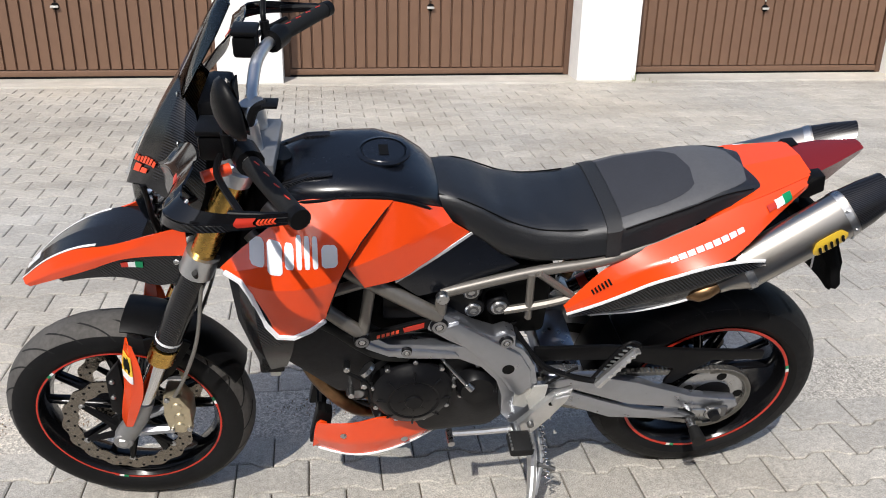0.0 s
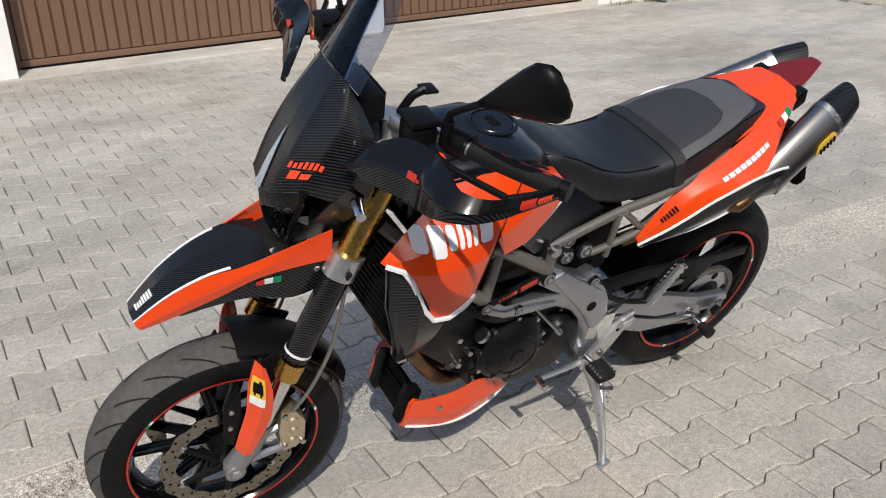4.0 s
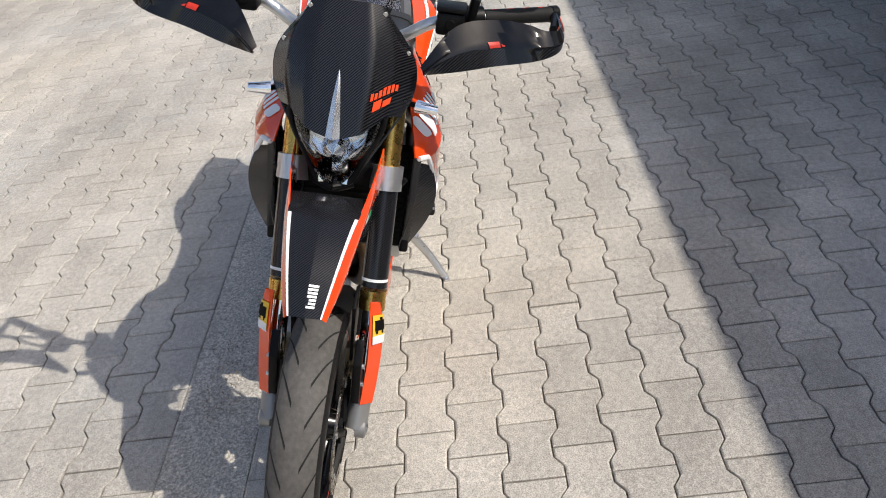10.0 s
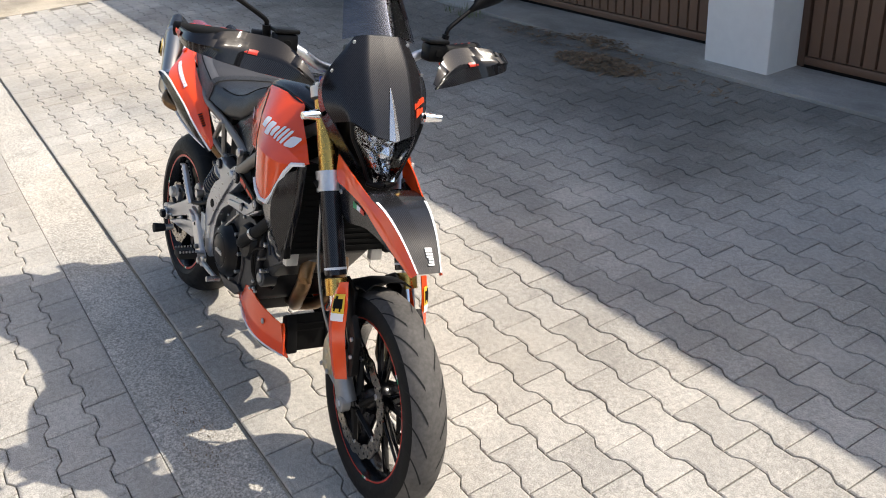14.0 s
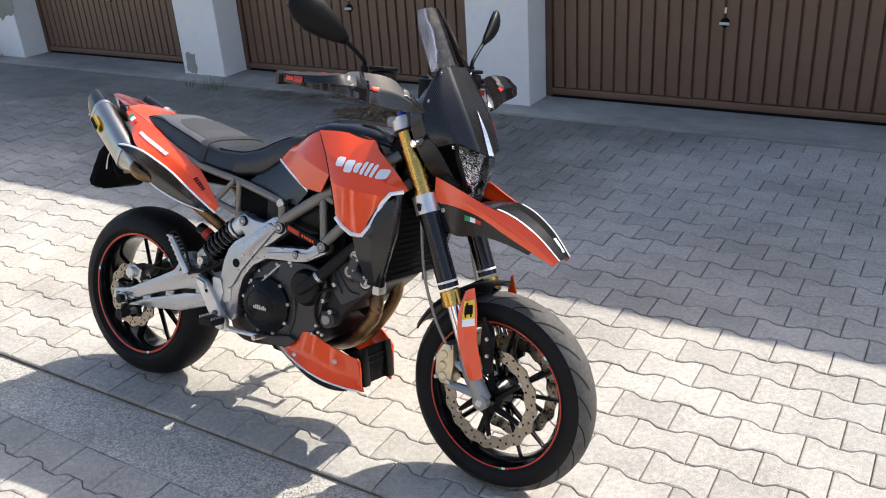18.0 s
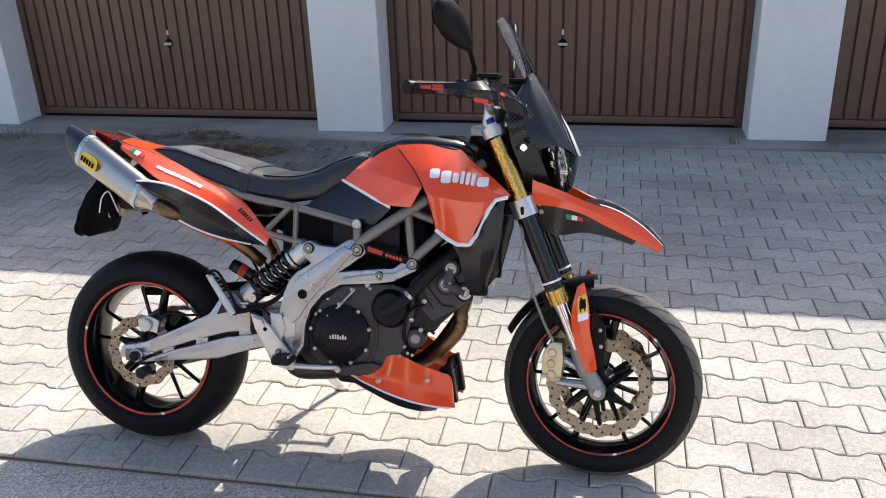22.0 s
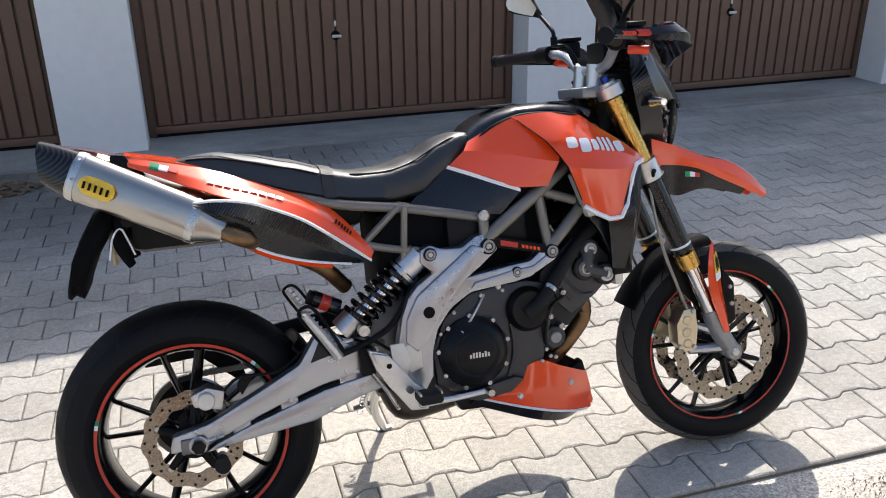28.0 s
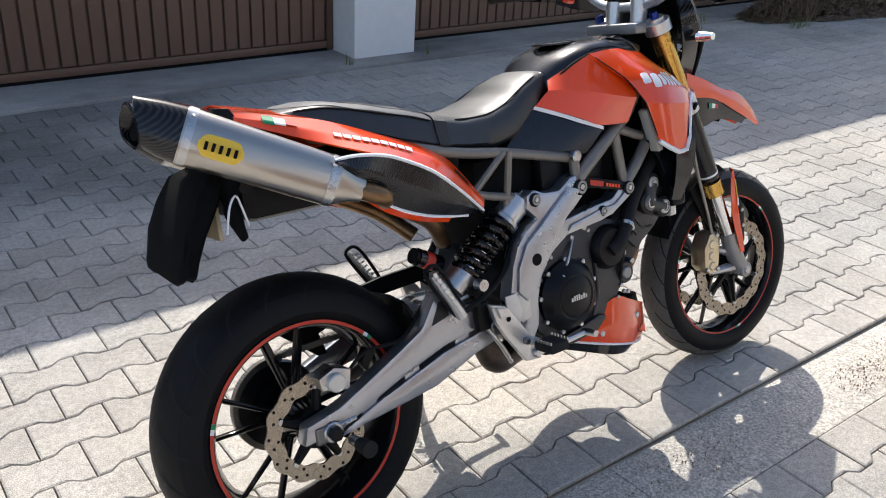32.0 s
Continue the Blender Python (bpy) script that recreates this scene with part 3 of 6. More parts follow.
def far_car(x, y, turn):
    """A dark parked car, seen only by its lower corner."""
    c = tagged(new("parked_car"), "dark parked car beyond the grass verge", "car")
    rs = []
    for f, w, z0, z1 in ((-2.1, 0.72, 0.35, 0.75), (-2.0, 0.82, 0.22, 0.95), (-1.2, 0.86, 0.2, 1.0), (1.2, 0.86, 0.2, 1.0), (1.95, 0.8, 0.22, 0.9), (2.1, 0.68, 0.35, 0.7)):
        rs.append([V((f, a * w, z0 if b < 0 else z1)) for a, b in ((-1, -1), (-1.0, 0.6), (-0.9, 1), (0.9, 1), (1.0, 0.6), (1, -1))])
    part("body", rings(rs), M_CARPAINT, c)
    rs = [[V((f, a * w, z)) for a, w, z in ((-1, 0.78, 1.0), (-1, 0.62, zt), (1, 0.62, zt), (1, 0.78, 1.0))] for f, zt in ((-1.7, 1.01), (-1.1, 1.4), (0.4, 1.42), (1.1, 1.01))]
    part("cabin", rings(rs), M_GLOSS, c)
    for fx in (-1.3, 1.3):
        for s in (1, -1):
            t = part("wheel", lathe((fx, s * 0.78, 0.31), [(0.2, -0.1), (0.29, -0.1), (0.31, -0.07), (0.31, 0.07), (0.29, 0.1), (0.2, 0.1)], 28), M_TYRE, c)
            part("wheel_rim", disc((fx, s * 0.78, 0.31), 0.21, 0.08, n=20, s=s), M_STEEL, t)
    for s in (1, -1):
        part("headlight", box(-2.12, -1.95, s * 0.45, s * 0.72, 0.62, 0.75, 0.03), M_LENS, c)
    for k in range(4):
        part("grille_bar", box(-2.13, -2.09, -0.4, 0.4, 0.45 + 0.06 * k, 0.48 + 0.06 * k), M_CHROME, c)
    c.matrix_world = pose(x, y, -0.02, 0, 0, turn)


# ---- motorcycle: X forward, Y to its left, Z up, leaning on its stand ----
LEAN = 16.0
BIKE = Matrix(((-1, 0, 0, 0), (0, -1, 0, 0), (0, 0, 1, 0), (0, 0, 0, 1))) @ pose(0, 0, -0.002, -LEAN, 0, 0) @ Matrix.Translation((0, -0.02, 0))
# the front end is turned a little to the right about the steering axis
STEER = Matrix.Translation((0.36, 0, 1.01)) @ Matrix.Rotation(radians(-4.7), 4, (-0.39, 0, 0.92)) @ Matrix.Translation((-0.36, 0, -1.01))
bike = tagged(new("motorcycle"), "orange-red and black supermoto motorcycle leaning on its side stand", "motorcycle")
bike.matrix_world = BIKE
FW, RW = (0.738, 0.310), (-0.775, 0.324)


def bolt(c, r, parent, s=1, axis="y", m=None, h=0.006):
    part("bolt", disc((c[0], s * c[1], c[2]), r, h, axis, 12, 0.0015, s=s), m or M_STEEL, parent)


def wheel(name, c, R, tr, tw, rim_r, rim_w, hub, front):
    """A wheel of its own: tyre, rim, spokes, hub, discs."""
    x, z = c
    w = new(name)
    w.parent = bike
    n = 12
    prof = []
    for k in range(n + 1):
        a = math.pi * k / n
        prof.append((R - tr + tr * math.sin(a) ** 0.8, tw * math.cos(a)))
    prof += [(rim_r, -tw * 0.82), (rim_r - 0.004, -tw * 0.7), (rim_r - 0.004, tw * 0.7), (rim_r, tw * 0.82)]
    part("tyre", lathe((x, 0, z), prof, 80), M_TYRE, w, "black grooved rubber tyre")
    band = [(R - tr + (tr + 0.0004) * math.cos(b) ** 0.8, (tw + 0.0004) * math.sin(b)) for b in (radians(-58 + 11.6 * k) for k in range(11))]
    part("tread", lathe((x, 0, z), band + [(r - 0.003, o * 0.97) for r, o in reversed(band)], 80), M_TREAD if front else M_TYRE, w, "dusty grey worn tread" if front else "")
    bm = bmesh.new()
    for k in range(22 if front else 20):
        for sg in (1, -1):
            a0 = 2 * math.pi * (k + (0.5 if sg > 0 else 0)) / (22 if front else 20)
            top, low = [], []
            for i in range(7):
                f = i / 6
                b = (0.18 + 0.62 * f) * (math.pi / 2)
                a = a0 + 0.02 + (0.3 if front else 0.2) * f + 0.04 * math.sin(f * 3)
                wd = 0.0056 * (1 - 0.6 * f)
                rr = R - tr + (tr + 0.0012) * math.cos(b) ** 0.8
                for lst, q in ((top, wd / R), (low, -wd / R)):
                    lst.append(V((x + rr * math.cos(a + q), sg * (tw + 0.0012) * math.sin(b), z + rr * math.sin(a + q))))
            merge(bm, rings([top, low], closed=False))
    part("tread_groove", bm, M_GROOVE, w)["kind"] = "stuff"
    rp = [(rim_r + 0.004, rim_w), (rim_r - 0.006, rim_w), (rim_r - 0.012, rim_w - 0.01), (rim_r - 0.022, rim_w * 0.45), (rim_r - 0.022, -rim_w * 0.45), (rim_r - 0.012, -rim_w + 0.01), (rim_r - 0.006, -rim_w), (rim_r + 0.004, -rim_w), (rim_r - 0.002, -rim_w * 0.5), (rim_r - 0.002, rim_w * 0.5)]
    rim = part("rim", lathe((x, 0, z), rp, 72), M_RIM, w, "glossy black cast rim")
    for sg in (1, -1):
        part("rim_stripe", lathe((x, 0, z), [(rim_r + 0.0035, rim_w + 0.0008), (rim_r - 0.004, rim_w + 0.0008), (rim_r - 0.004, rim_w + 0.0002), (rim_r + 0.0035, rim_w + 0.0002)], 72, s=sg), M_STRIPE, rim, "red rim tape")
        for a in (40, 160, 280):
            for k, mm in ((0, M_GREEN), (1, M_WHITE), (2, M_STRIPE)):
                part("rim_tape", lathe((x, 0, z), [(rim_r + 0.004, rim_w + 0.0016), (rim_r - 0.0045, rim_w + 0.0016), (rim_r - 0.0045, rim_w + 0.0008), (rim_r + 0.004, rim_w + 0.0008)], 3, a0=a + 3 * k, a1=a + 3 * k + 3, s=sg), mm, rim)
    for k in range(5):
        for d in (-13, 13):
            a = radians(72 * k + 20 + d)
            a2 = radians(72 * k + 20 + d * 0.55)
            p0 = V((x + 0.045 * math.cos(a2), 0, z + 0.045 * math.sin(a2)))
            p1 = V((x + (rim_r - 0.018) * math.cos(a), 0, z + (rim_r - 0.018) * math.sin(a)))
            part("spoke", tube([p0, p0.lerp(p1, 0.5), p1], (0.017, 0.013), 8, 4, False, 0.46), M_RIM, rim)
    part("hub", lathe((x, 0, z), [(0.012, -hub), (0.03, -hub), (0.034, -hub + 0.02), (0.05, -0.015), (0.05, 0.015), (0.034, hub - 0.02), (0.03, hub), (0.012, hub)], 28), M_RIM, w)
    return w


def brake_disc(c, y, r0, r1, parent, waves, s=1):
    x, z = c
    bm = bmesh.new()
    N = 96
    rs = []
    for i in range(N):
        a = 2 * math.pi * i / N
        wv = 0.0035 * math.cos(waves * a)
        ri, ro = r0 + wv * 0.8, r1 + wv
        rs.append([V((x + r * math.cos(a), s * yy, z + r * math.sin(a))) for r, yy in ((ri, y - 0.0022), (ro, y - 0.0022), (ro, y + 0.0022), (ri, y + 0.0022))])
    d = part("brake_disc", rings(rs, loop=True), M_DISC, parent, "drilled wavy steel brake disc", 30)
    bm = bmesh.new()
    for k in range(waves):
        for f, da in ((0.25, 0), (0.6, 0.12), (0.82, -0.1)):
            a = 2 * math.pi * k / waves + da
            r = r0 + (r1 - r0) * f
            for sd in (1, -1):
                merge(bm, disc((x + r * math.cos(a), s * y + sd * 0.0022, z + r * math.sin(a)), 0.0036, 0.0005, n=8, bev=0.0001, s=sd))
    part("disc_drilling", bm, M_DARK, d)["kind"] = "stuff"
    return d


front_wheel = wheel("front_wheel", FW, 0.306, 0.06, 0.058, 0.226, 0.047, 0.07, True)
front_wheel.matrix_local = STEER
rear_wheel = wheel("rear_wheel", RW, 0.325, 0.074, 0.086, 0.228, 0.076, 0.09, False)
for s in (1, -1):
    d = brake_disc(FW, 0.067, 0.121, 0.158, front_wheel, 16, s)
    for k in range(6):
        a, b = radians(60 * k + 10), radians(60 * k + 34)
        part("carrier_arm", tube([(FW[0] + 0.03 * math.cos(a), s * 0.07, FW[1] + 0.03 * math.sin(a)), (FW[0] + 0.12 * math.cos(b), s * 0.067, FW[1] + 0.12 * math.sin(b))], (0.012, 0.007), 6), M_BLACK, d)
    part("disc_carrier", lathe((FW[0], s * 0.068, FW[1]), [(0.025, -0.004), (0.045, -0.004), (0.045, 0.004), (0.025, 0.004)], 24), M_BLACK, d)
    for k in range(6):
        b = radians(60 * k + 34)
        part("rotor_button", disc((FW[0] + 0.122 * math.cos(b), s * 0.069, FW[1] + 0.122 * math.sin(b)), 0.008, 0.003, n=12, bev=0.001, s=s), M_STEEL, d)
d = brake_disc(RW, 0.1, 0.085, 0.121, rear_wheel, 12, -1)
part("disc_carrier", lathe((RW[0], -0.098, RW[1]), [(0.025, 0.004), (0.048, 0.004), (0.048, -0.004), (0.025, -0.004)], 30), M_BLACK, d)
for k in range(5):
    a = radians(72 * k + 10)
    part("carrier_arm", tube([(RW[0] + 0.04 * math.cos(a), -0.098, RW[1] + 0.04 * math.sin(a)), (RW[0] + 0.088 * math.cos(a), -0.099, RW[1] + 0.088 * math.sin(a))], (0.013, 0.009), 8), M_BLACK, d)
    part("rotor_button", disc((RW[0] + 0.09 * math.cos(a), -0.102, RW[1] + 0.09 * math.sin(a)), 0.007, 0.003, n=12, bev=0.001, s=-1), M_STEEL, d)

# fork, steering
for s in (1, -1):
    fork = new("fork_leg")
    fork.parent = bike
    fork.matrix_local = STEER
    F = lambda f, dx=0.0: (0.404 + (0.728 - 0.404) * f + dx, s * 0.106, 1.075 + (0.31 - 1.075) * f)
    part("upper_tube", tube([F(0.02), F(0.31)], 0.0275, 20), M_GOLD, fork, "gold anodised fork tube")
    part("fork_cap", tube([F(-0.035), F(0.0)], 0.024, 16), M_ALU, fork)
    part("preload_cap", tube([F(-0.055), F(-0.035)], 0.012, 12), M_BLUE, fork)
    part("tube_sleeve", tube([F(0.31), F(0.59)], 0.0305, 20), M_CARBON, fork, "carbon fork sleeve")
    part("sleeve_print", tube([F(0.565), F(0.573)], 0.0309, 20), M_WHITE, fork)
    part("gold_collar", tube([F(0.60), F(0.655)], 0.031, 20), M_GOLD, fork)
    part("stanchion", tube([F(0.655), F(0.87)], 0.0215, 16), M_CHROME, fork)
    part("fork_foot", tube([F(0.83), F(0.9, -0.004), (FW[0], s * 0.1, FW[1])], (0.025, 0.027), 14, 6, False), M_CASTDARK, fork)
    for b in ((0.655, 0.40), (0.64, 0.325)):
        part("caliper_arm", tube([(FW[0] - 0.02, s * 0.098, FW[1] + 0.005 + (b[1] - 0.31) * 0.5), (b[0] - 0.03, s * 0.092, b[1])], (0.016, 0.011), 8), M_CAST, fork)
    part("axle_nut", disc((FW[0], s * 0.1, FW[1]), 0.024, 0.026, n=20, s=s), M_CASTDARK, fork)
    part("axle_end", disc((FW[0], s * 0.126, FW[1]), 0.014, 0.004, n=6, s=s), M_STEEL, fork)
    cal = part("brake_caliper", plate([(0.628, 0.455), (0.59, 0.452), (0.567, 0.41), (0.568, 0.35), (0.59, 0.325), (0.625, 0.33), (0.633, 0.39)], 0.052, 0.112, 0.008, s), M_CALIPER, fork, "pale gold radial brake caliper")
    for q in ((0.598, 0.42), (0.596, 0.385), (0.598, 0.352)):
        part("caliper_piston", disc((q[0], s * 0.112, q[1]), 0.014, 0.004, n=16, s=s), M_CALIPER, cal)
    for q in ((0.618, 0.445), (0.618, 0.34), (0.575, 0.345)):
        bolt((q[0], 0.112, q[1]), 0.007, cal, s)
    g = surf([[(0.668, 0.128, 0.632), (0.655, 0.138, 0.565), (0.66, 0.14, 0.49), (0.688, 0.136, 0.41), (0.703, 0.132, 0.375)],
              [(0.676, 0.129, 0.638), (0.676, 0.14, 0.57), (0.684, 0.142, 0.5), (0.706, 0.138, 0.42), (0.718, 0.133, 0.375)],
              [(0.685, 0.108, 0.642), (0.702, 0.112, 0.575), (0.708, 0.114, 0.5), (0.724, 0.11, 0.43), (0.734, 0.106, 0.378)]], s)
    guard = part("fork_guard", sheet(g, 0.003, 24, 8), M_RED, fork, "orange-red fork guard")
    part("sticker", decal(g, [(0.12, 0.38, 0.42, 0.9)]), M_YELLOW, guard)
    part("sticker_print", decal(g, [(0.17, 0.27, 0.5, 0.82), (0.14, 0.18, 0.52, 0.62), (0.26, 0.3, 0.52, 0.58), (0.26, 0.3, 0.72, 0.78)], 0.002), M_DARK, guard)
    part("sticker_base", decal(g, [(0.32, 0.4, 0.42, 0.9)], 0.0019), M_WHITE, guard)
    part("fork_bracket", plate([(0.715, 0.56), (0.752, 0.51), (0.755, 0.40), (0.735, 0.385), (0.715, 0.46)], 0.085, 0.105, 0.004, s), M_BLACK, fork)
    for q in ((0.738, 0.5), (0.742, 0.45)):
        bolt((q[0], 0.105, q[1]), 0.006, fork, s)
    part("brake_hose", tube([(0.60, s * 0.11, 0.455), (0.565, s * 0.125, 0.53), (0.52, s * 0.13, 0.66), (0.49, s * 0.12, 0.84), (0.46, s * 0.08, 0.95)], 0.0045, 8), M_HOSE, fork)
    part("indicator_stem", tube([(0.47, s * 0.12, 1.035), (0.50, s * 0.165, 1.04)], 0.006, 8), M_BLACK, fork)
    part("indicator", tube([(0.50, s * 0.158, 1.04), (0.505, s * 0.176, 1.04), (0.509, s * 0.204, 1.039)], (0.015, 0.01), 10, 5, False), M_REFLECT, fork, "small clear indicator with a silvery inside")
    part("hose_guide", tube([(0.5, s * 0.15, 0.86), (0.5, s * 0.13, 0.83)], 0.006, 8), M_BLACK, fork)
for name, f, hgt, yy in (("lower_clamp", 0.285, 0.055, 0.106), ("upper_clamp", -0.005, 0.03, 0.106)):
    cl = new(name)
    cl.parent = bike
    cl.matrix_local = STEER
    c = V((0.404 + 0.324 * f, 0, 1.075 - 0.765 * f))
    d = V((0.324, 0, -0.765)).normalized()
    for s in (1, -1):
        part("clamp_ring", tube([c + V((0, s * yy, 0)) - d * hgt / 2, c + V((0, s * yy, 0)) + d * hgt / 2], 0.037, 20), M_ALU, cl)
        if f > 0:
            bolt((c.x + 0.045, 0.09, c.z + 0.012), 0.007, cl, s)
            bolt((c.x + 0.052, 0.09, c.z - 0.012), 0.007, cl, s)
    part("bridge", box(c.x - 0.075, c.x + 0.012, -0.1, 0.1, c.z - hgt / 2, c.z + hgt / 2, 0.008), M_CASTDARK if f < 0 else M_BLACK, cl)
part("steering_head", tube([(0.335, 0, 1.07), (0.435, 0, 0.83)], 0.034, 16), M_BLACK, bike)
bar = new("handlebar")
bar.parent = bike
bar.matrix_local = STEER @ Matrix.Translation((0, -0.012, 0)) @ Matrix.Diagonal((1, 0.95, 1, 1))
HB = [(0.385, 0, 1.135), (0.387, 0.06, 1.137), (0.392, 0.12, 1.15), (0.385, 0.19, 1.188), (0.355, 0.28, 1.2), (0.262, 0.45, 1.2)]
part("bar", tube([(x, -y, z) for x, y, z in reversed(HB[1:])] + HB, (0.0135), 12, 48), M_ALU, bar, "tapered silver handlebar")
for s in (1, -1):
    m = lambda *p: [(x, s * y, z) for x, y, z in p]
    part("riser", tube(m((0.375, 0.05, 1.08), (0.387, 0.05, 1.15)), (0.022, 0.026), 14), M_ALU, bar)
    grip = part("grip", tube(m((0.342, 0.305, 1.2), (0.255, 0.465, 1.2)), 0.0175, 14, 10, False), M_RUBBER, bar, "black ribbed rubber grip")
    for k in range(4):
        q = V((0.33, 0.328, 1.2)).lerp(V((0.27, 0.438, 1.2)), k / 3)
        part("grip_mark", tube(m((q.x + 0.004, q.y - 0.006, q.z + 0.0165), (q.x - 0.006, q.y + 0.008, q.z + 0.0165)), 0.0018, 6), M_STRIPE, grip)
    part("switch_block", tube(m((0.362, 0.255, 1.2), (0.344, 0.3, 1.2)), 0.026, 12), M_BLACK, bar)
    part("lever", tube(m((0.40, 0.24, 1.195), (0.40, 0.32, 1.19), (0.345, 0.44, 1.185)), 0.0065, 8), M_BLACK, bar)
    part("adjuster", tube(m((0.385, 0.275, 1.175), (0.43, 0.30, 1.17)), 0.011, 10), M_ORANGE, bar)
    part("bar_end", tube(m((0.255, 0.465, 1.2), (0.245, 0.48, 1.2)), 0.019, 14), M_BLACK, bar)
    res = part("reservoir", box(0.388, 0.44, s * 0.2, s * 0.262, 1.18, 1.23, 0.008), M_BLACK, bar, "black brake fluid reservoir")
    part("reservoir_lid", box(0.385, 0.443, s * 0.197, s * 0.265, 1.231, 1.243, 0.005), M_BLACK, res)
    part("reservoir_window", disc((0.44, s * 0.232, 1.206), 0.011, 0.003, "x", 16, 0.001), M_DARK, res)
    GT = [(0.52, 0.18, 1.135), (0.462, 0.24, 1.208), (0.43, 0.32, 1.225), (0.432, 0.40, 1.224), (0.438, 0.445, 1.219), (0.4, 0.478, 1.214), (0.33, 0.483, 1.211), (0.258, 0.477, 1.212)]
    GB = [(0.524, 0.186, 1.122), (0.505, 0.26, 1.13), (0.48, 0.34, 1.143), (0.475, 0.41, 1.158), (0.468, 0.452, 1.17), (0.42, 0.486, 1.177), (0.34, 0.489, 1.184), (0.258, 0.48, 1.192)]
    GM = [((a[0] + b[0]) / 2 + 0.012, (a[1] + b[1]) / 2 + 0.005, (a[2] + b[2]) / 2) for a, b in zip(GT, GB)]
    hg = surf([[(x, y, z) for x, y, z in c] for c in (GT, GM, GB)], s)
    hguard = part("hand_guard", sheet(hg, 0.004, 30, 10), M_GLOSS, bar, "glossy black and carbon hand guard")
    part("carbon_edge", sheet(hg, 0.001, 30, 4, 0.0, 0.8, 0.58, 1.0, 0.0014), M_CARBON, hguard)
    part("guard_print", decal(hg, [(0.32, 0.37, 0.44, 0.56), (0.375, 0.39, 0.47, 0.54)], 0.002), M_STRIPE, hguard)
    part("guard_mark", decal(hg, [(0.84, 0.9, 0.2, 0.7)], 0.002), M_STRIPE, hguard)
    part("guard_bars", decal(hg, [(0.91 + 0.012 * k, 0.918 + 0.012 * k, 0.3, 0.65) for k in range(5)], 0.002), M_ORANGE, hguard)
    part("guard_stay", tube(m((0.255, 0.472, 1.2), (0.30, 0.475, 1.2), (0.36, 0.468, 1.198)), 0.01, 8), M_BLACK, bar)
    mir = new("mirror")
    mir.parent = bike
    mir.matrix_local = STEER
    rs, unturn = [], STEER.inverted()
    if s > 0:
        base, elbow, c0, c1, up = (unturn @ V(p) for p in ((0.4, 0.24, 1.21), (0.404, 0.248, 1.276), (0.398, 0.318, 1.333), (0.36, 0.463, 1.428), (0.398, 0.46, 1.61)))
        up = up - c1
        shape = ((0, 0.007, 0.007), (0.15, 0.015, 0.014), (0.4, 0.03, 0.026), (0.65, 0.044, 0.034), (0.82, 0.05, 0.034), (0.93, 0.044, 0.026), (0.98, 0.03, 0.016), (1.0, 0.014, 0.006))
    else:
        base, elbow, c0, c1, up = V((0.372, 0.265, 1.205)), V((0.378, 0.27, 1.255)), V((0.385, 0.355, 1.305)), V((0.335, 0.515, 1.405)), V((0.25, -0.5, 0.83))
        shape = ((0, 0.012, 0.01), (0.12, 0.022, 0.02), (0.35, 0.038, 0.032), (0.6, 0.047, 0.036), (0.85, 0.042, 0.03), (0.96, 0.026, 0.018), (1.0, 0.008, 0.006))
    ax = (c1 - c0).normalized()
    part("stem", tube(m(base, elbow - (elbow - base) * 0.2, elbow.lerp(c0, 0.12), c0.lerp(c1, 0.06)), 0.0065, 10), M_BLACK, mir)
    part("stem_base", tube(m(base, base.lerp(elbow, 0.75)), 0.011, 10), M_BLACK, mir)
    up = (up - ax * up.dot(ax)).normalized()
    nb = ax.cross(up)
    if nb.x < 0:
        nb = -nb
    for f, w, dp in shape:
        q = c0.lerp(c1, f)
        rr = []
        for k in range(16):
            a = 2 * math.pi * k / 16
            o = math.sin(a)
            p = q + up * (w * math.cos(a)) + nb * (dp * 0.75 * o if o > 0 else 0.006 * o)
            rr.append(V((p.x, s * p.y, p.z)))
        rs.append(rr)
    part("housing", rings(rs), M_BLACK, mir, "black teardrop mirror housing", 80)
    gr = []
    for f, w in [(f, w * 0.88) for f, w, dp in shape[1:-1]]:
        q = c0.lerp(c1, f) - nb * 0.0075
        gr.append([V((p.x, s * p.y, p.z)) for p in (q + up * w, q + up * w * 0.3, q - up * w * 0.3, q - up * w)])
    part("mirror_glass", rings(gr, closed=False), M_MIRROR, mir)

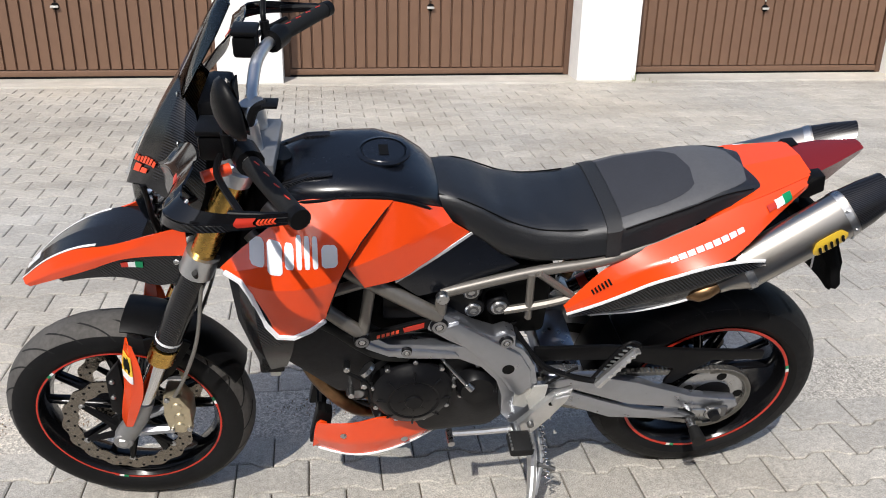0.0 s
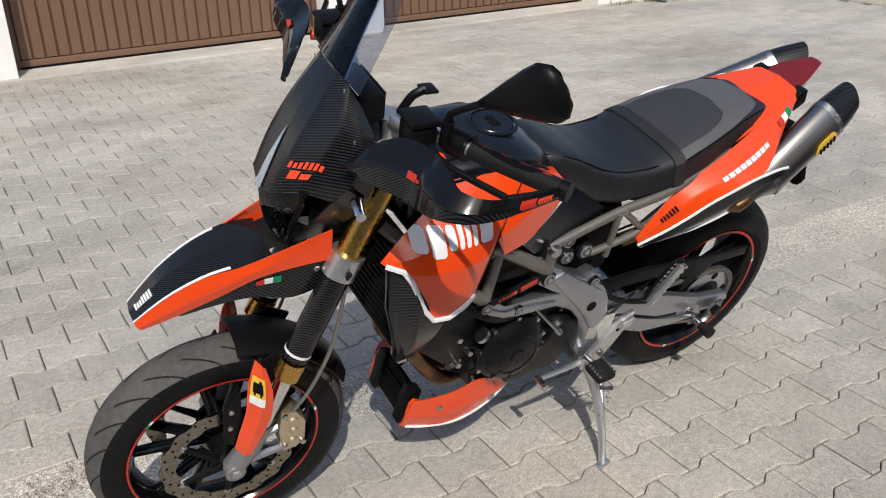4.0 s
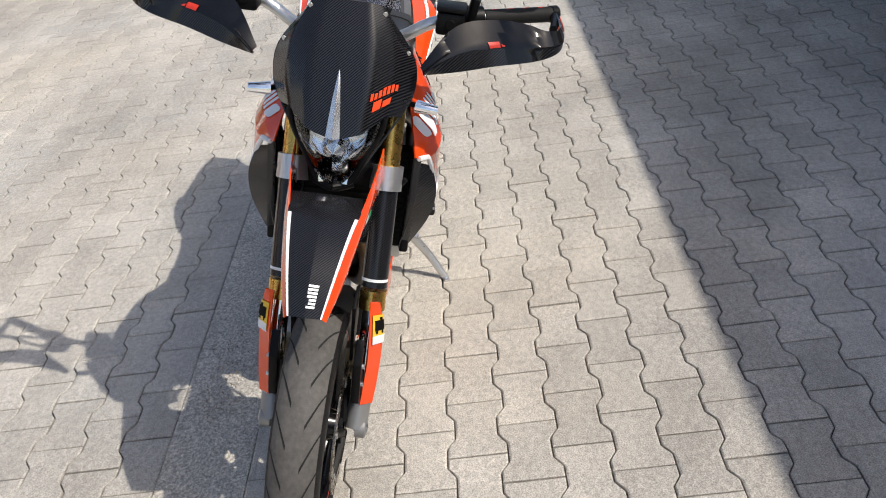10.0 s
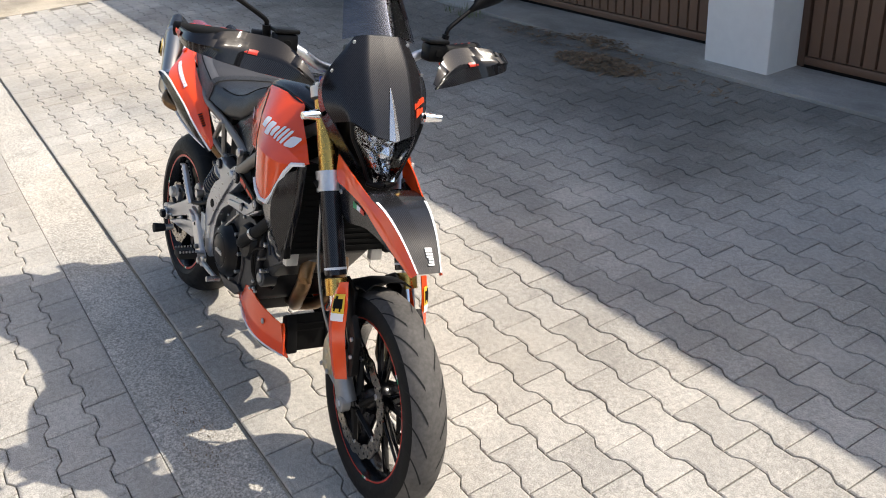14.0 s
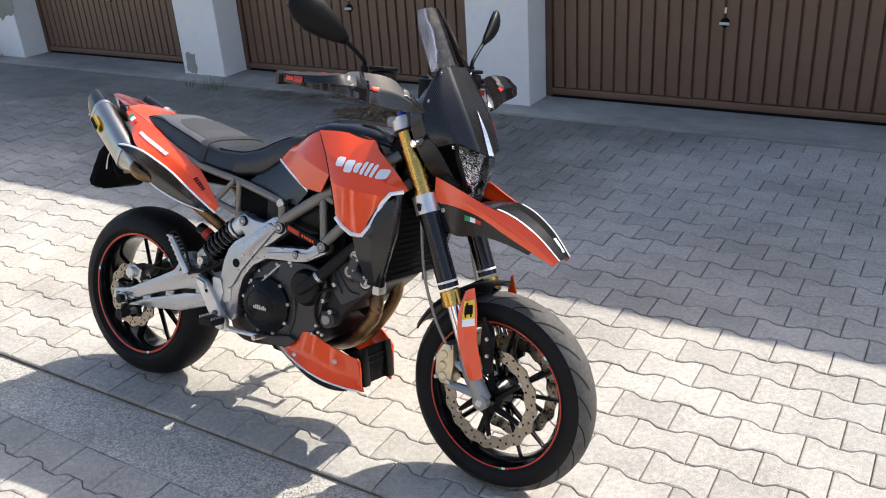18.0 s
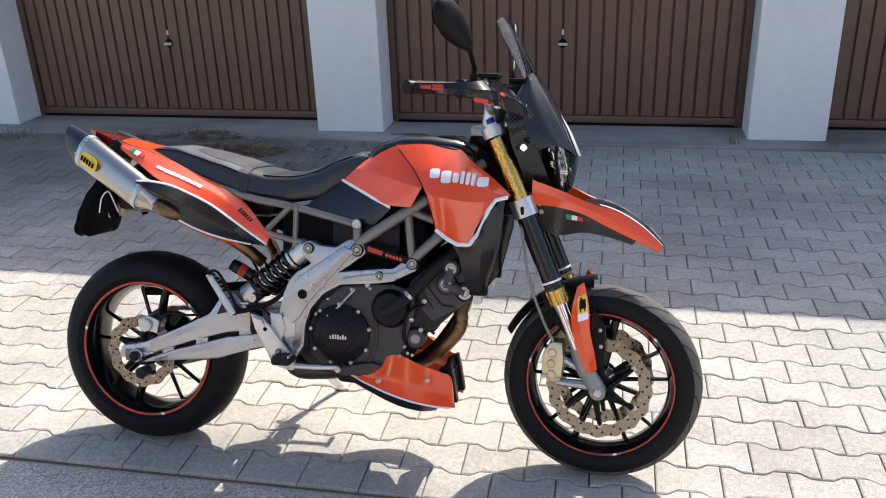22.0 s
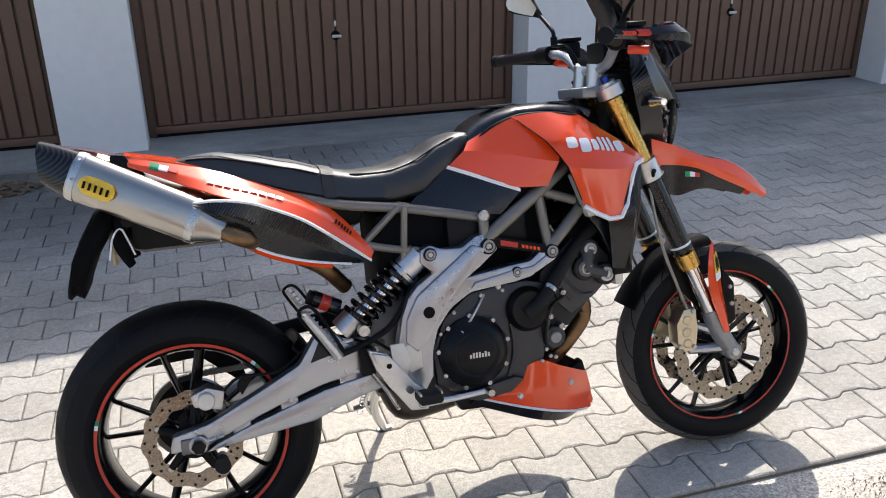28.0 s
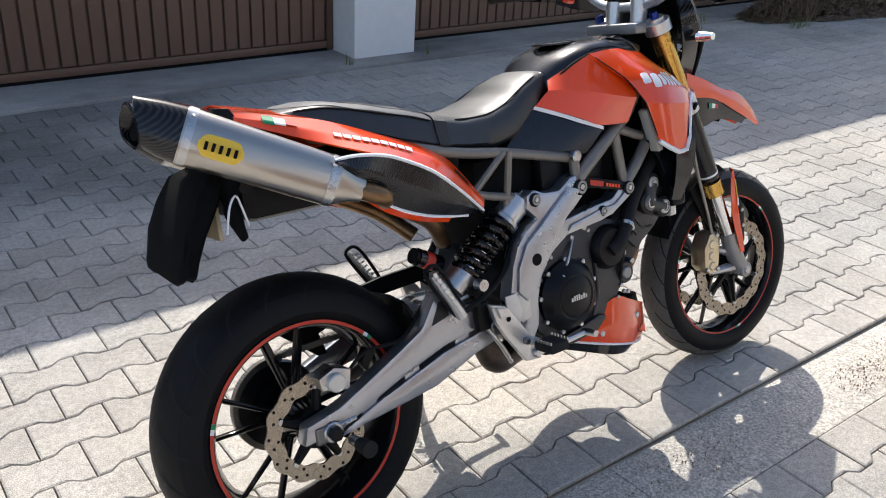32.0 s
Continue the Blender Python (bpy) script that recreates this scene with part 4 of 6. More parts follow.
# front mask, headlight, screen
mask = new("front_mask")
mask.parent = bike
mask.matrix_local = STEER
for s in (1, -1):
    cw = surf([[(0.505, 0, 1.252), (0.556, 0, 1.175), (0.604, 0, 1.088), (0.642, 0, 1.005)],
               [(0.504, 0.045, 1.252), (0.554, 0.06, 1.176), (0.6, 0.062, 1.095), (0.634, 0.055, 1.02)],
               [(0.492, 0.072, 1.246), (0.522, 0.108, 1.17), (0.557, 0.112, 1.095), (0.588, 0.1, 1.045)],
               [(0.485, 0.085, 1.225), (0.49, 0.143, 1.14), (0.51, 0.15, 1.075), (0.54, 0.128, 1.03)]], s)
    part("cowl", sheet(cw, 0.004, 20, 15), M_CARBON, mask, "glossy carbon headlight cowl")
    part("cowl_bolt", disc(tuple(cw(0.08, 0.62, 0.001)), 0.005, 0.002, "x", 10, 0.0006), M_STEEL, mask)
    part("cowl_bolt", disc(tuple(cw(0.4, 0.9, 0.001)), 0.005, 0.002, "x", 10, 0.0006), M_STEEL, mask)
    sd = surf([[(0.484, 0.086, 1.222), (0.489, 0.145, 1.14), (0.509, 0.151, 1.075), (0.536, 0.13, 1.03), (0.57, 0.07, 0.93), (0.585, 0.04, 0.885)],
               [(0.47, 0.09, 1.2), (0.45, 0.14, 1.12), (0.46, 0.14, 1.05), (0.48, 0.12, 0.99), (0.5, 0.07, 0.92), (0.52, 0.04, 0.88)]], s)
    part("cowl_side", sheet(sd, 0.004, 20, 5), M_CARBON, mask)
    sp = rings([[cw(0.5 + 0.5 * k / 12, v * (0.004 + 0.085 * (k / 12) ** 0.9), 0.0026 + 0.006 * (1 - v) * min(1, k / 6)) for v in (0, 0.5, 1)] for k in range(13)], closed=False)
    part("spike", sp, M_SILVER, mask, "silver pointed centre stripe")
    hl = surf([[(0.588, 0.1, 1.043), (0.622, 0.055, 1.018), (0.641, 0, 1.002)],
               [(0.586, 0.09, 1.0), (0.622, 0.055, 0.975), (0.638, 0, 0.965)],
               [(0.592, 0.06, 0.94), (0.618, 0.036, 0.925), (0.629, 0, 0.92)],
               [(0.592, 0.036, 0.888), (0.604, 0.02, 0.884), (0.61, 0, 0.88)]], s)
    part("headlight_lens", sheet(hl, 0.002, 12, 12), M_LENS, mask, "clear faceted headlight lens").visible_shadow = False
    bowl = surf([[(0.565, 0.094, 1.036), (0.572, 0.05, 1.012), (0.575, 0, 0.998)],
                 [(0.578, 0.07, 0.985), (0.578, 0.04, 0.972), (0.57, 0, 0.968)],
                 [(0.588, 0.052, 0.94), (0.598, 0.03, 0.926), (0.6, 0, 0.924)],
                 [(0.59, 0.032, 0.891), (0.602, 0.016, 0.887), (0.607, 0, 0.884)]], s)
    for i in range(3):
        for j in range(4):
            tu, tv = (0.05, -0.04, 0.03)[(i + j) % 3], (-0.05, 0.04, 0.02, -0.03)[(2 * i + j) % 4]
            tilted = lambda u, v, o=0.0, i=i, j=j, tu=tu, tv=tv: bowl(u, v, o + 0.002 + tu * (u - (i + 0.5) / 3) + tv * (v - (j + 0.5) / 4))
            part("reflector_facet", sheet(tilted, 0.002, 4, 4, i / 3 + 0.01, (i + 1) / 3 - 0.01, j / 4 + 0.01, (j + 1) / 4 - 0.01), M_REFLECT, mask)
    part("reflector", sheet(bowl, 0.002, 12, 12, 0, 1, 0, 1, -0.004), M_REFLECT, mask)
    part("lens_divider", tube([tuple(hl(0.2, 0.33, -0.004)), tuple(hl(0.62, 0.36, -0.004)), tuple(hl(0.9, 0.9, -0.004))], 0.004, 6), M_CHROME, mask)
    part("lens_surround", tube([tuple(hl(0, v, 0.001)) for v in (0, 0.33, 0.66, 1)] + [tuple(hl(1, 1, 0.001))], 0.006, 8), M_BLACK, mask)
    for k in range(9 if s > 0 else 0):
        hh = (0.012, 0.009, 0.012, 0.016, 0.016, 0.016, 0.012, 0.02, 0.012)[k]
        u = 0.73 if k < 7 else 0.83
        v = 0.36 + 0.05 * (k if k < 7 else 1 + 2.4 * (k - 7))
        part("mask_print", decal(cw, [(u - hh * 3, u + 0.02, v, v + 0.034 if k < 7 else v + 0.1)], 0.0022), M_ORANGE, mask)
part("bulb_cover", lathe((0.592, 0, 0.962), [(0.0004, 0.028), (0.022, 0.02), (0.028, 0.0), (0.0004, 0.0)], 24, "x"), M_CHROME, mask)
part("mask_core", box(0.43, 0.522, -0.075, 0.075, 0.9, 1.13, 0.02), M_BLACK, mask)
part("chin", tube([(0.588, -0.042, 0.88), (0.602, 0, 0.872), (0.588, 0.042, 0.88)], 0.008, 8), M_BLACK, mask)
part("dash", box(0.415, 0.47, -0.075, 0.075, 1.15, 1.215, 0.012), M_BLACK, mask, "black instrument housing")
part("dash_screen", box(0.4105, 0.4145, -0.06, 0.06, 1.155, 1.21), M_DARK, mask)
wsn = surf([[(0.54, -0.105, 1.15), (0.557, -0.05, 1.16), (0.562, 0, 1.165), (0.557, 0.05, 1.16), (0.54, 0.105, 1.15)],
            [(0.488, -0.105, 1.235), (0.5, -0.05, 1.25), (0.506, 0, 1.255), (0.5, 0.05, 1.25), (0.488, 0.105, 1.235)],
            [(0.415, -0.082, 1.36), (0.432, -0.04, 1.372), (0.438, 0, 1.375), (0.432, 0.04, 1.372), (0.415, 0.082, 1.36)],
            [(0.392, -0.06, 1.405), (0.405, -0.03, 1.415), (0.41, 0, 1.417), (0.405, 0.03, 1.415), (0.392, 0.06, 1.405)]])


def screen_sheet():
    bm = bmesh.new()
    N, M = 16, 18
    a = [[bm.verts.new(wsn(i / N, 0.335 + 0.665 * j / M)) for j in range(M + 1)] for i in range(N + 1)]
    for i in range(N):
        for j in range(M):
            bm.faces.new((a[i][j], a[i + 1][j], a[i + 1][j + 1], a[i][j + 1]))
    bmesh.ops.recalc_face_normals(bm, faces=bm.faces[:])
    bmesh.ops.solidify(bm, geom=bm.faces[:], thickness=0.003)
    return bm


part("windscreen", screen_sheet(), M_SCREEN, mask, "smoke-tinted tall windscreen")
part("phone_mount", tube([(0.375, 0.07, 1.16), (0.36, 0.085, 1.2), (0.335, 0.09, 1.215)], 0.009, 8), M_BLACK, bar)
part("mount_plate", box(0.315, 0.345, 0.07, 0.11, 1.212, 1.218, 0.002), M_BLACK, bar)

# beak
beak = new("beak")
beak.parent = bike
beak.matrix_local = STEER
for s in (1, -1):
    bk = surf([[(0.908, 0, 0.752), (0.845, 0, 0.815), (0.772, 0, 0.858), (0.70, 0, 0.876), (0.63, 0, 0.872)],
               [(0.905, 0.034, 0.751), (0.84, 0.05, 0.811), (0.768, 0.064, 0.854), (0.698, 0.075, 0.873), (0.63, 0.082, 0.87)]], s)
    part("beak_top", sheet(bk, 0.003, 24, 6), M_CARBON, beak, "carbon beak top")
    part("beak_line", sheet(bk, 0.001, 24, 2, 0, 0.72, 0.9, 1.0, 0.0016), M_WHITE, beak)
    bs = surf([[(0.905, 0.034, 0.751), (0.84, 0.05, 0.811), (0.768, 0.064, 0.854), (0.69, 0.077, 0.875), (0.6, 0.092, 0.912), (0.52, 0.098, 0.94)],
               [(0.9, 0.042, 0.741), (0.832, 0.061, 0.785), (0.758, 0.075, 0.824), (0.68, 0.086, 0.858), (0.6, 0.094, 0.89), (0.52, 0.1, 0.905)],
               [(0.89, 0.042, 0.735), (0.82, 0.06, 0.77), (0.745, 0.073, 0.805), (0.67, 0.084, 0.842), (0.6, 0.094, 0.86), (0.52, 0.1, 0.868)]], s)
    part("beak_side", sheet(bs, 0.003, 24, 8), M_RED, beak, "orange-red beak side")
    bc = surf([[(0.835, 0.05, 0.772), (0.745, 0.066, 0.806), (0.67, 0.078, 0.842), (0.6, 0.09, 0.862), (0.525, 0.096, 0.87)],
               [(0.815, 0.045, 0.752), (0.74, 0.06, 0.775), (0.67, 0.072, 0.785), (0.6, 0.085, 0.775), (0.545, 0.09, 0.79)]], s)
    part("beak_skirt", sheet(bc, 0.003, 20, 5), M_CARBON, beak)
    for k, mm in ((0, M_GREEN), (1, M_WHITE), (2, M_STRIPE)):
        uu = 0.6 + 0.055 * (2 - k)
        part("flag", decal(bc, [(uu - 0.11 + 0.055, uu, 0.2, 0.4)], 0.0014), (M_STRIPE, M_WHITE, M_GREEN)[2 - k], beak)
    for k in range(7):
        if s > 0:
            part("beak_print", decal(lambda u, v, o=0.0: V(bk(u, 0.5 + (v - 0.5) * 1.0, o)), [(0.06 + 0.022 * k, 0.075 + 0.022 * k, 0.0 + (0.1 if k in (1, 2) else 0.0), 0.45)], 0.002), M_WHITE, beak)
part("mudguard", lathe((FW[0], 0, FW[1]), [(0.335, 0.0), (0.331, 0.045), (0.315, 0.068), (0.31, 0.066), (0.328, 0.043), (0.331, 0.0), (0.328, -0.043), (0.31, -0.066), (0.315, -0.068), (0.331, -0.045)], 24, a0=95, a1=152), M_BLACK, beak, "black front mudguard")
for s in (1, -1):
    part("mudguard_stay", plate([(0.66, 0.6), (0.60, 0.62), (0.55, 0.59), (0.60, 0.5), (0.655, 0.44)], 0.066, 0.074, 0.002, s), M_BLACK, beak)

# tank, shrouds
tank = new("tank_cover")
tank.parent = bike
sec = []
for x, w, zt, zs in ((0.345, 0.075, 1.03, 0.99), (0.32, 0.1, 1.045, 0.995), (0.28, 0.118, 1.058, 1.01), (0.2, 0.127, 1.064, 1.025), (0.12, 0.13, 1.062, 1.025), (0.06, 0.124, 1.046, 1.01), (0.02, 0.106, 1.026, 0.985), (-0.01, 0.088, 1.0, 0.95)):
    r = []
    for k in range(15):
        a = math.pi * k / 14
        r.append(V((x, w * math.copysign(abs(math.cos(a)) ** 0.7, math.cos(a)), zs + (zt - zs) * math.sin(a) ** 0.6)))
    r += [V((x, -w * 0.9, zs - 0.1)), V((x, w * 0.9, zs - 0.1))]
    sec.append(r)
part("top_shell", rings(sec), M_SATIN, tank, "satin black tank top")
part("key_surround", rings([[V((x, y * w, z)) for y, z in ((-1, zt - 0.05), (-0.9, zt - 0.008), (-0.5, zt), (0.5, zt), (0.9, zt - 0.008), (1, zt - 0.05))] for x, w, zt in ((0.3, 0.1, 1.045), (0.335, 0.088, 1.04), (0.36, 0.075, 1.03), (0.385, 0.06, 1.012))]), M_BLACK, tank, "black plastic ignition surround")
part("cap_ring", lathe((0.11, 0, 1.06), [(0.058, 0), (0.058, 0.004), (0.05, 0.006), (0.05, 0)], 40, "z"), M_SATIN, tank)
part("filler_cap", disc((0.11, 0, 1.061), 0.048, 0.004, "z", 40), M_SATIN, tank, "black filler cap")
part("cap_slot", box(0.1, 0.12, -0.02, 0.02, 1.065, 1.0665), M_DARK, tank)
for s in (1, -1):
    part("tank_gasket", tube([(0.34, s * 0.09, 1.0), (0.28, s * 0.121, 1.02), (0.2, s * 0.13, 1.032), (0.12, s * 0.132, 1.032), (0.05, s * 0.124, 1.01), (0.01, s * 0.106, 0.978)], 0.004, 6), M_BLACK, tank)
    part("carbon_wedge", plate([(0.345, 1.03), (0.27, 1.06), (0.22, 1.062), (0.28, 1.048), (0.34, 1.01)], 0.07, 0.09, 0.002, s), M_CARBON, tank)
    body = surf([[(-0.01, 0.094, 0.978), (0.06, 0.127, 1.014), (0.13, 0.136, 1.032), (0.22, 0.132, 1.032), (0.29, 0.115, 1.02)],
                 [(-0.03, 0.116, 0.955), (0.03, 0.147, 0.948), (0.1, 0.174, 0.93), (0.17, 0.194, 0.912), (0.24, 0.21, 0.9)],
                 [(-0.07, 0.108, 0.921), (-0.01, 0.139, 0.896), (0.04, 0.16, 0.874), (0.09, 0.177, 0.852), (0.21, 0.206, 0.848)]], s)
    part("side_panel", sheet(body, 0.004, 30, 12, 0, 0.84), M_RED, tank, "orange-red faceted tank side", 16)
    line = surf([[(-0.08, 0.106, 0.925), (-0.02, 0.133, 0.9), (0.04, 0.155, 0.873), (0.095, 0.173, 0.849)],
                 [(-0.078, 0.106, 0.915), (-0.02, 0.132, 0.89), (0.04, 0.154, 0.863), (0.095, 0.172, 0.84)]], s)
    part("white_line", sheet(line, 0.002, 20, 2, off=0.002), M_WHITE, tank)
    sh = surf([[(0.1, 0.136, 1.03), (0.19, 0.136, 1.034), (0.29, 0.118, 1.022), (0.33, 0.135, 0.99), (0.4, 0.15, 0.94), (0.455, 0.163, 0.893)],
               [(0.175, 0.19, 0.955), (0.22, 0.198, 0.95), (0.285, 0.203, 0.94), (0.34, 0.199, 0.925), (0.4, 0.188, 0.905), (0.445, 0.17, 0.886)],
               [(0.212, 0.214, 0.893), (0.24, 0.223, 0.886), (0.285, 0.228, 0.88), (0.33, 0.223, 0.874), (0.375, 0.212, 0.872), (0.405, 0.198, 0.876)],
               [(0.246, 0.222, 0.788), (0.268, 0.228, 0.772), (0.292, 0.23, 0.757), (0.316, 0.23, 0.746), (0.338, 0.228, 0.742), (0.362, 0.222, 0.764)]], s)
    shroud = part("shroud", sheet(sh, 0.004, 30, 18), M_RED, tank, "orange-red radiator shroud", 16)
    part("panel_seam", tube([tuple(sh(0, v, 0.0005)) for v in (0.05, 0.2, 0.33, 0.5, 0.66, 0.8, 0.95)], 0.0016, 6, smooth=False), M_DARK, tank)
    part("white_line", tube([tuple(sh(1, v, 0.001)) for v in (0.33, 0.5, 0.66, 0.83, 1.0)] + [tuple(sh(u, 1, 0.001)) for u in (0.75, 0.5, 0.25, 0.0)], 0.0065, 6, smooth=False), M_WHITE, tank)
    def on_shroud(x, z, off):
        """The place on the shroud's outer face at a given length and height."""
        u, v = 0.4, 0.3
        for _ in range(14):
            p, pu, pv = sh(u, v), sh(u + 0.01, v), sh(u, v + 0.01)
            a, b, c, d = (pu.x - p.x) / 0.01, (pv.x - p.x) / 0.01, (pu.z - p.z) / 0.01, (pv.z - p.z) / 0.01
            det = a * d - b * c
            if abs(det) < 1e-6:
                break
            ex, ez = x - p.x, z - p.z
            u = min(max(u + 0.8 * (d * ex - b * ez) / det, 0.0), 0.98)
            v = min(max(v + 0.8 * (a * ez - c * ex) / det, 0.0), 0.98)
        return sh(u, v, off)

    # plain white blocks in the place of the maker's lettering
    X0, X1, Z0, ZH, ZS = (0.392, 0.215, 0.915, 0.042, 0.006) if s > 0 else (0.22, 0.391, 0.937, 0.027, -0.027)
    for k, (u0, u1) in enumerate(((0.0, 0.17), (0.2, 0.37), (0.4, 0.5), (0.53, 0.59), (0.62, 0.68), (0.71, 0.77), (0.81, 0.99))):
        v0, v1 = (-0.3 if k == 1 else 0.0), (1.3 if 2 < k < 6 else 1.0)
        ease = lambda q: min(1.0, 4.5 * q, 4.5 * (1 - q))
        rows = []
        for i in range(9):
            q = i / 8
            cut = 0.16 * (1 - ease(q)) ** 2
            rows.append([on_shroud(X0 + (X1 - X0) * (u0 + (u1 - u0) * q), Z0 + ZH * (v0 + cut + (v1 - v0 - 2 * cut) * j / 4) + ZS * u0, 0.0022) for j in range(5)])
        bm = rings(rows, closed=False)
        part("logo_block", bm, M_WHITE, shroud)
    part("shroud_inner", plate([(0.25, 0.79), (0.375, 0.76), (0.415, 0.87), (0.44, 0.885), (0.43, 0.76), (0.385, 0.59), (0.36, 0.60), (0.30, 0.72)], 0.158, 0.178, 0.004, s), M_SATIN, tank, "black radiator cowl")
    wing = surf([[(0.3, 0.222, 0.772), (0.31, 0.222, 0.74), (0.32, 0.208, 0.68), (0.335, 0.178, 0.61)],
                 [(0.392, 0.208, 0.845), (0.385, 0.228, 0.77), (0.378, 0.218, 0.69), (0.37, 0.18, 0.605)],
                 [(0.43, 0.165, 0.87), (0.428, 0.17, 0.785), (0.415, 0.168, 0.7), (0.39, 0.155, 0.6)]], s)
    part("cowl_wing", sheet(wing, 0.003, 20, 10), M_CARBON, tank, "carbon radiator cowl wing")
    blk = surf([[(-0.08, 0.104, 0.916), (-0.02, 0.13, 0.89), (0.04, 0.152, 0.863), (0.095, 0.17, 0.84)],
                [(-0.188, 0.122, 0.836), (-0.105, 0.134, 0.813), (-0.03, 0.148, 0.796), (0.042, 0.16, 0.788)]], s)
    part("airbox_cover", sheet(blk, 0.004, 16, 6), M_SATIN, tank, "black airbox side cover")
part("reserve_tank", plate([(0.226, 0.868), (0.238, 0.874), (0.252, 0.864), (0.285, 0.778), (0.288, 0.758), (0.268, 0.755), (0.24, 0.83)], -0.2, -0.17, 0.005), M_PALE, tank, "pale plastic reserve tank")
part("tank_core", box(-0.1, 0.3, -0.095, 0.095, 0.8, 0.96, 0.03), M_BLACK, tank)

# seat
seat = new("seat")
seat.parent = bike
PROF = [(0.012, 0.08, 1.002, 0.959), (-0.03, 0.1, 1.006, 0.939), (-0.09, 0.116, 0.988, 0.899), (-0.15, 0.128, 0.956, 0.856), (-0.23, 0.14, 0.935, 0.844), (-0.31, 0.149, 0.932, 0.854), (-0.39, 0.154, 0.95, 0.866), (-0.47, 0.147, 0.975, 0.887), (-0.56, 0.132, 0.995, 0.919), (-0.64, 0.113, 1.009, 0.956), (-0.7, 0.099, 1.005, 0.974), (-0.755, 0.076, 0.997, 0.984), (-0.775, 0.058, 0.99, 0.987), (-0.785, 0.028, 0.983, 0.99)]


def seat_ring(x, grow=0.0):
    for a, b in zip(PROF, PROF[1:]):
        if a[0] >= x >= b[0]:
            f = (a[0] - x) / (a[0] - b[0])
            f = f * f * (3 - 2 * f) * 0.3 + f * 0.7
            w, zt, zb = (a[k] + (b[k] - a[k]) * f for k in (1, 2, 3))
            break
    w, zt, zb = w + grow, zt + grow, zb - grow
    r = [V((x, w * 0.9, zb)), V((x, w, zb + (zt - zb) * 0.18))]
    for k in range(11):
        a = math.pi * k / 10
        r.append(V((x, w * 0.93 * math.copysign(abs(math.cos(a)) ** 0.62, math.cos(a)), zb + (zt - zb) * (0.5 + 0.5 * math.sin(a) ** 0.55))))
    return r + [V((x, -w, zb + (zt - zb) * 0.18)), V((x, -w * 0.9, zb))]


part("cushion", rings([seat_ring(0.0119 - 0.7967 * k / 44) for k in range(45)]), M_SEAT, seat, "black ribbed vinyl cushion", 60)
part("strap", rings([seat_ring(-0.37 - 0.032 * k / 4, 0.004) for k in range(5)]), M_STRAP, seat, "black seat strap")


def seat_top(u, v, o=0.0):
    """On top of the rear cushion: u back along it, v across."""
    x = -0.405 - 0.33 * u
    r = seat_ring(x, 0.0015 + o)
    t = 2 + 10 * (0.5 - 0.5 * v)
    i = min(int(t), 11)
    return r[i].lerp(r[i + 1], t - i)


def inset(u0, u1, wid, grow):
    bm = bmesh.new()
    N, M = 18, 12
    a = []
    for i in range(N + 1):
        u = u0 + (u1 - u0) * i / N
        a.append([bm.verts.new(seat_top(u, wid(i / N) * (2 * j / M - 1), grow)) for j in range(M + 1)])
    for i in range(N):
        for j in range(M):
            bm.faces.new((a[i][j], a[i + 1][j], a[i + 1][j + 1], a[i][j + 1]))
    bmesh.ops.recalc_face_normals(bm, faces=bm.faces[:])
    return bm


part("grey_inset", inset(0.0, 0.95, lambda f: 0.74 * (1 - f ** 4) ** 0.5 + 0.02, 0.0), M_SEATGREY, seat, "grey suede passenger inset", 60)
part("dark_inset", inset(0.0, 0.56, lambda f: 0.45 * (1 - f ** 4) ** 0.5 + 0.02, 0.001), M_SEATDARK, seat, "dark inset panel", 60)
for s in (1, -1):
    part("seat_seam", tube([tuple(seat_ring(0.0 - 0.055 * k, 0.0005)[4 if s > 0 else 10]) for k in range(7)], 0.0018, 6), M_DARK, seat)
    part("seat_piping", tube([tuple(seat_ring(-0.41 - 0.05 * k, 0.0005)[3 if s > 0 else 11]) for k in range(7)], 0.0018, 6), M_DARK, seat)

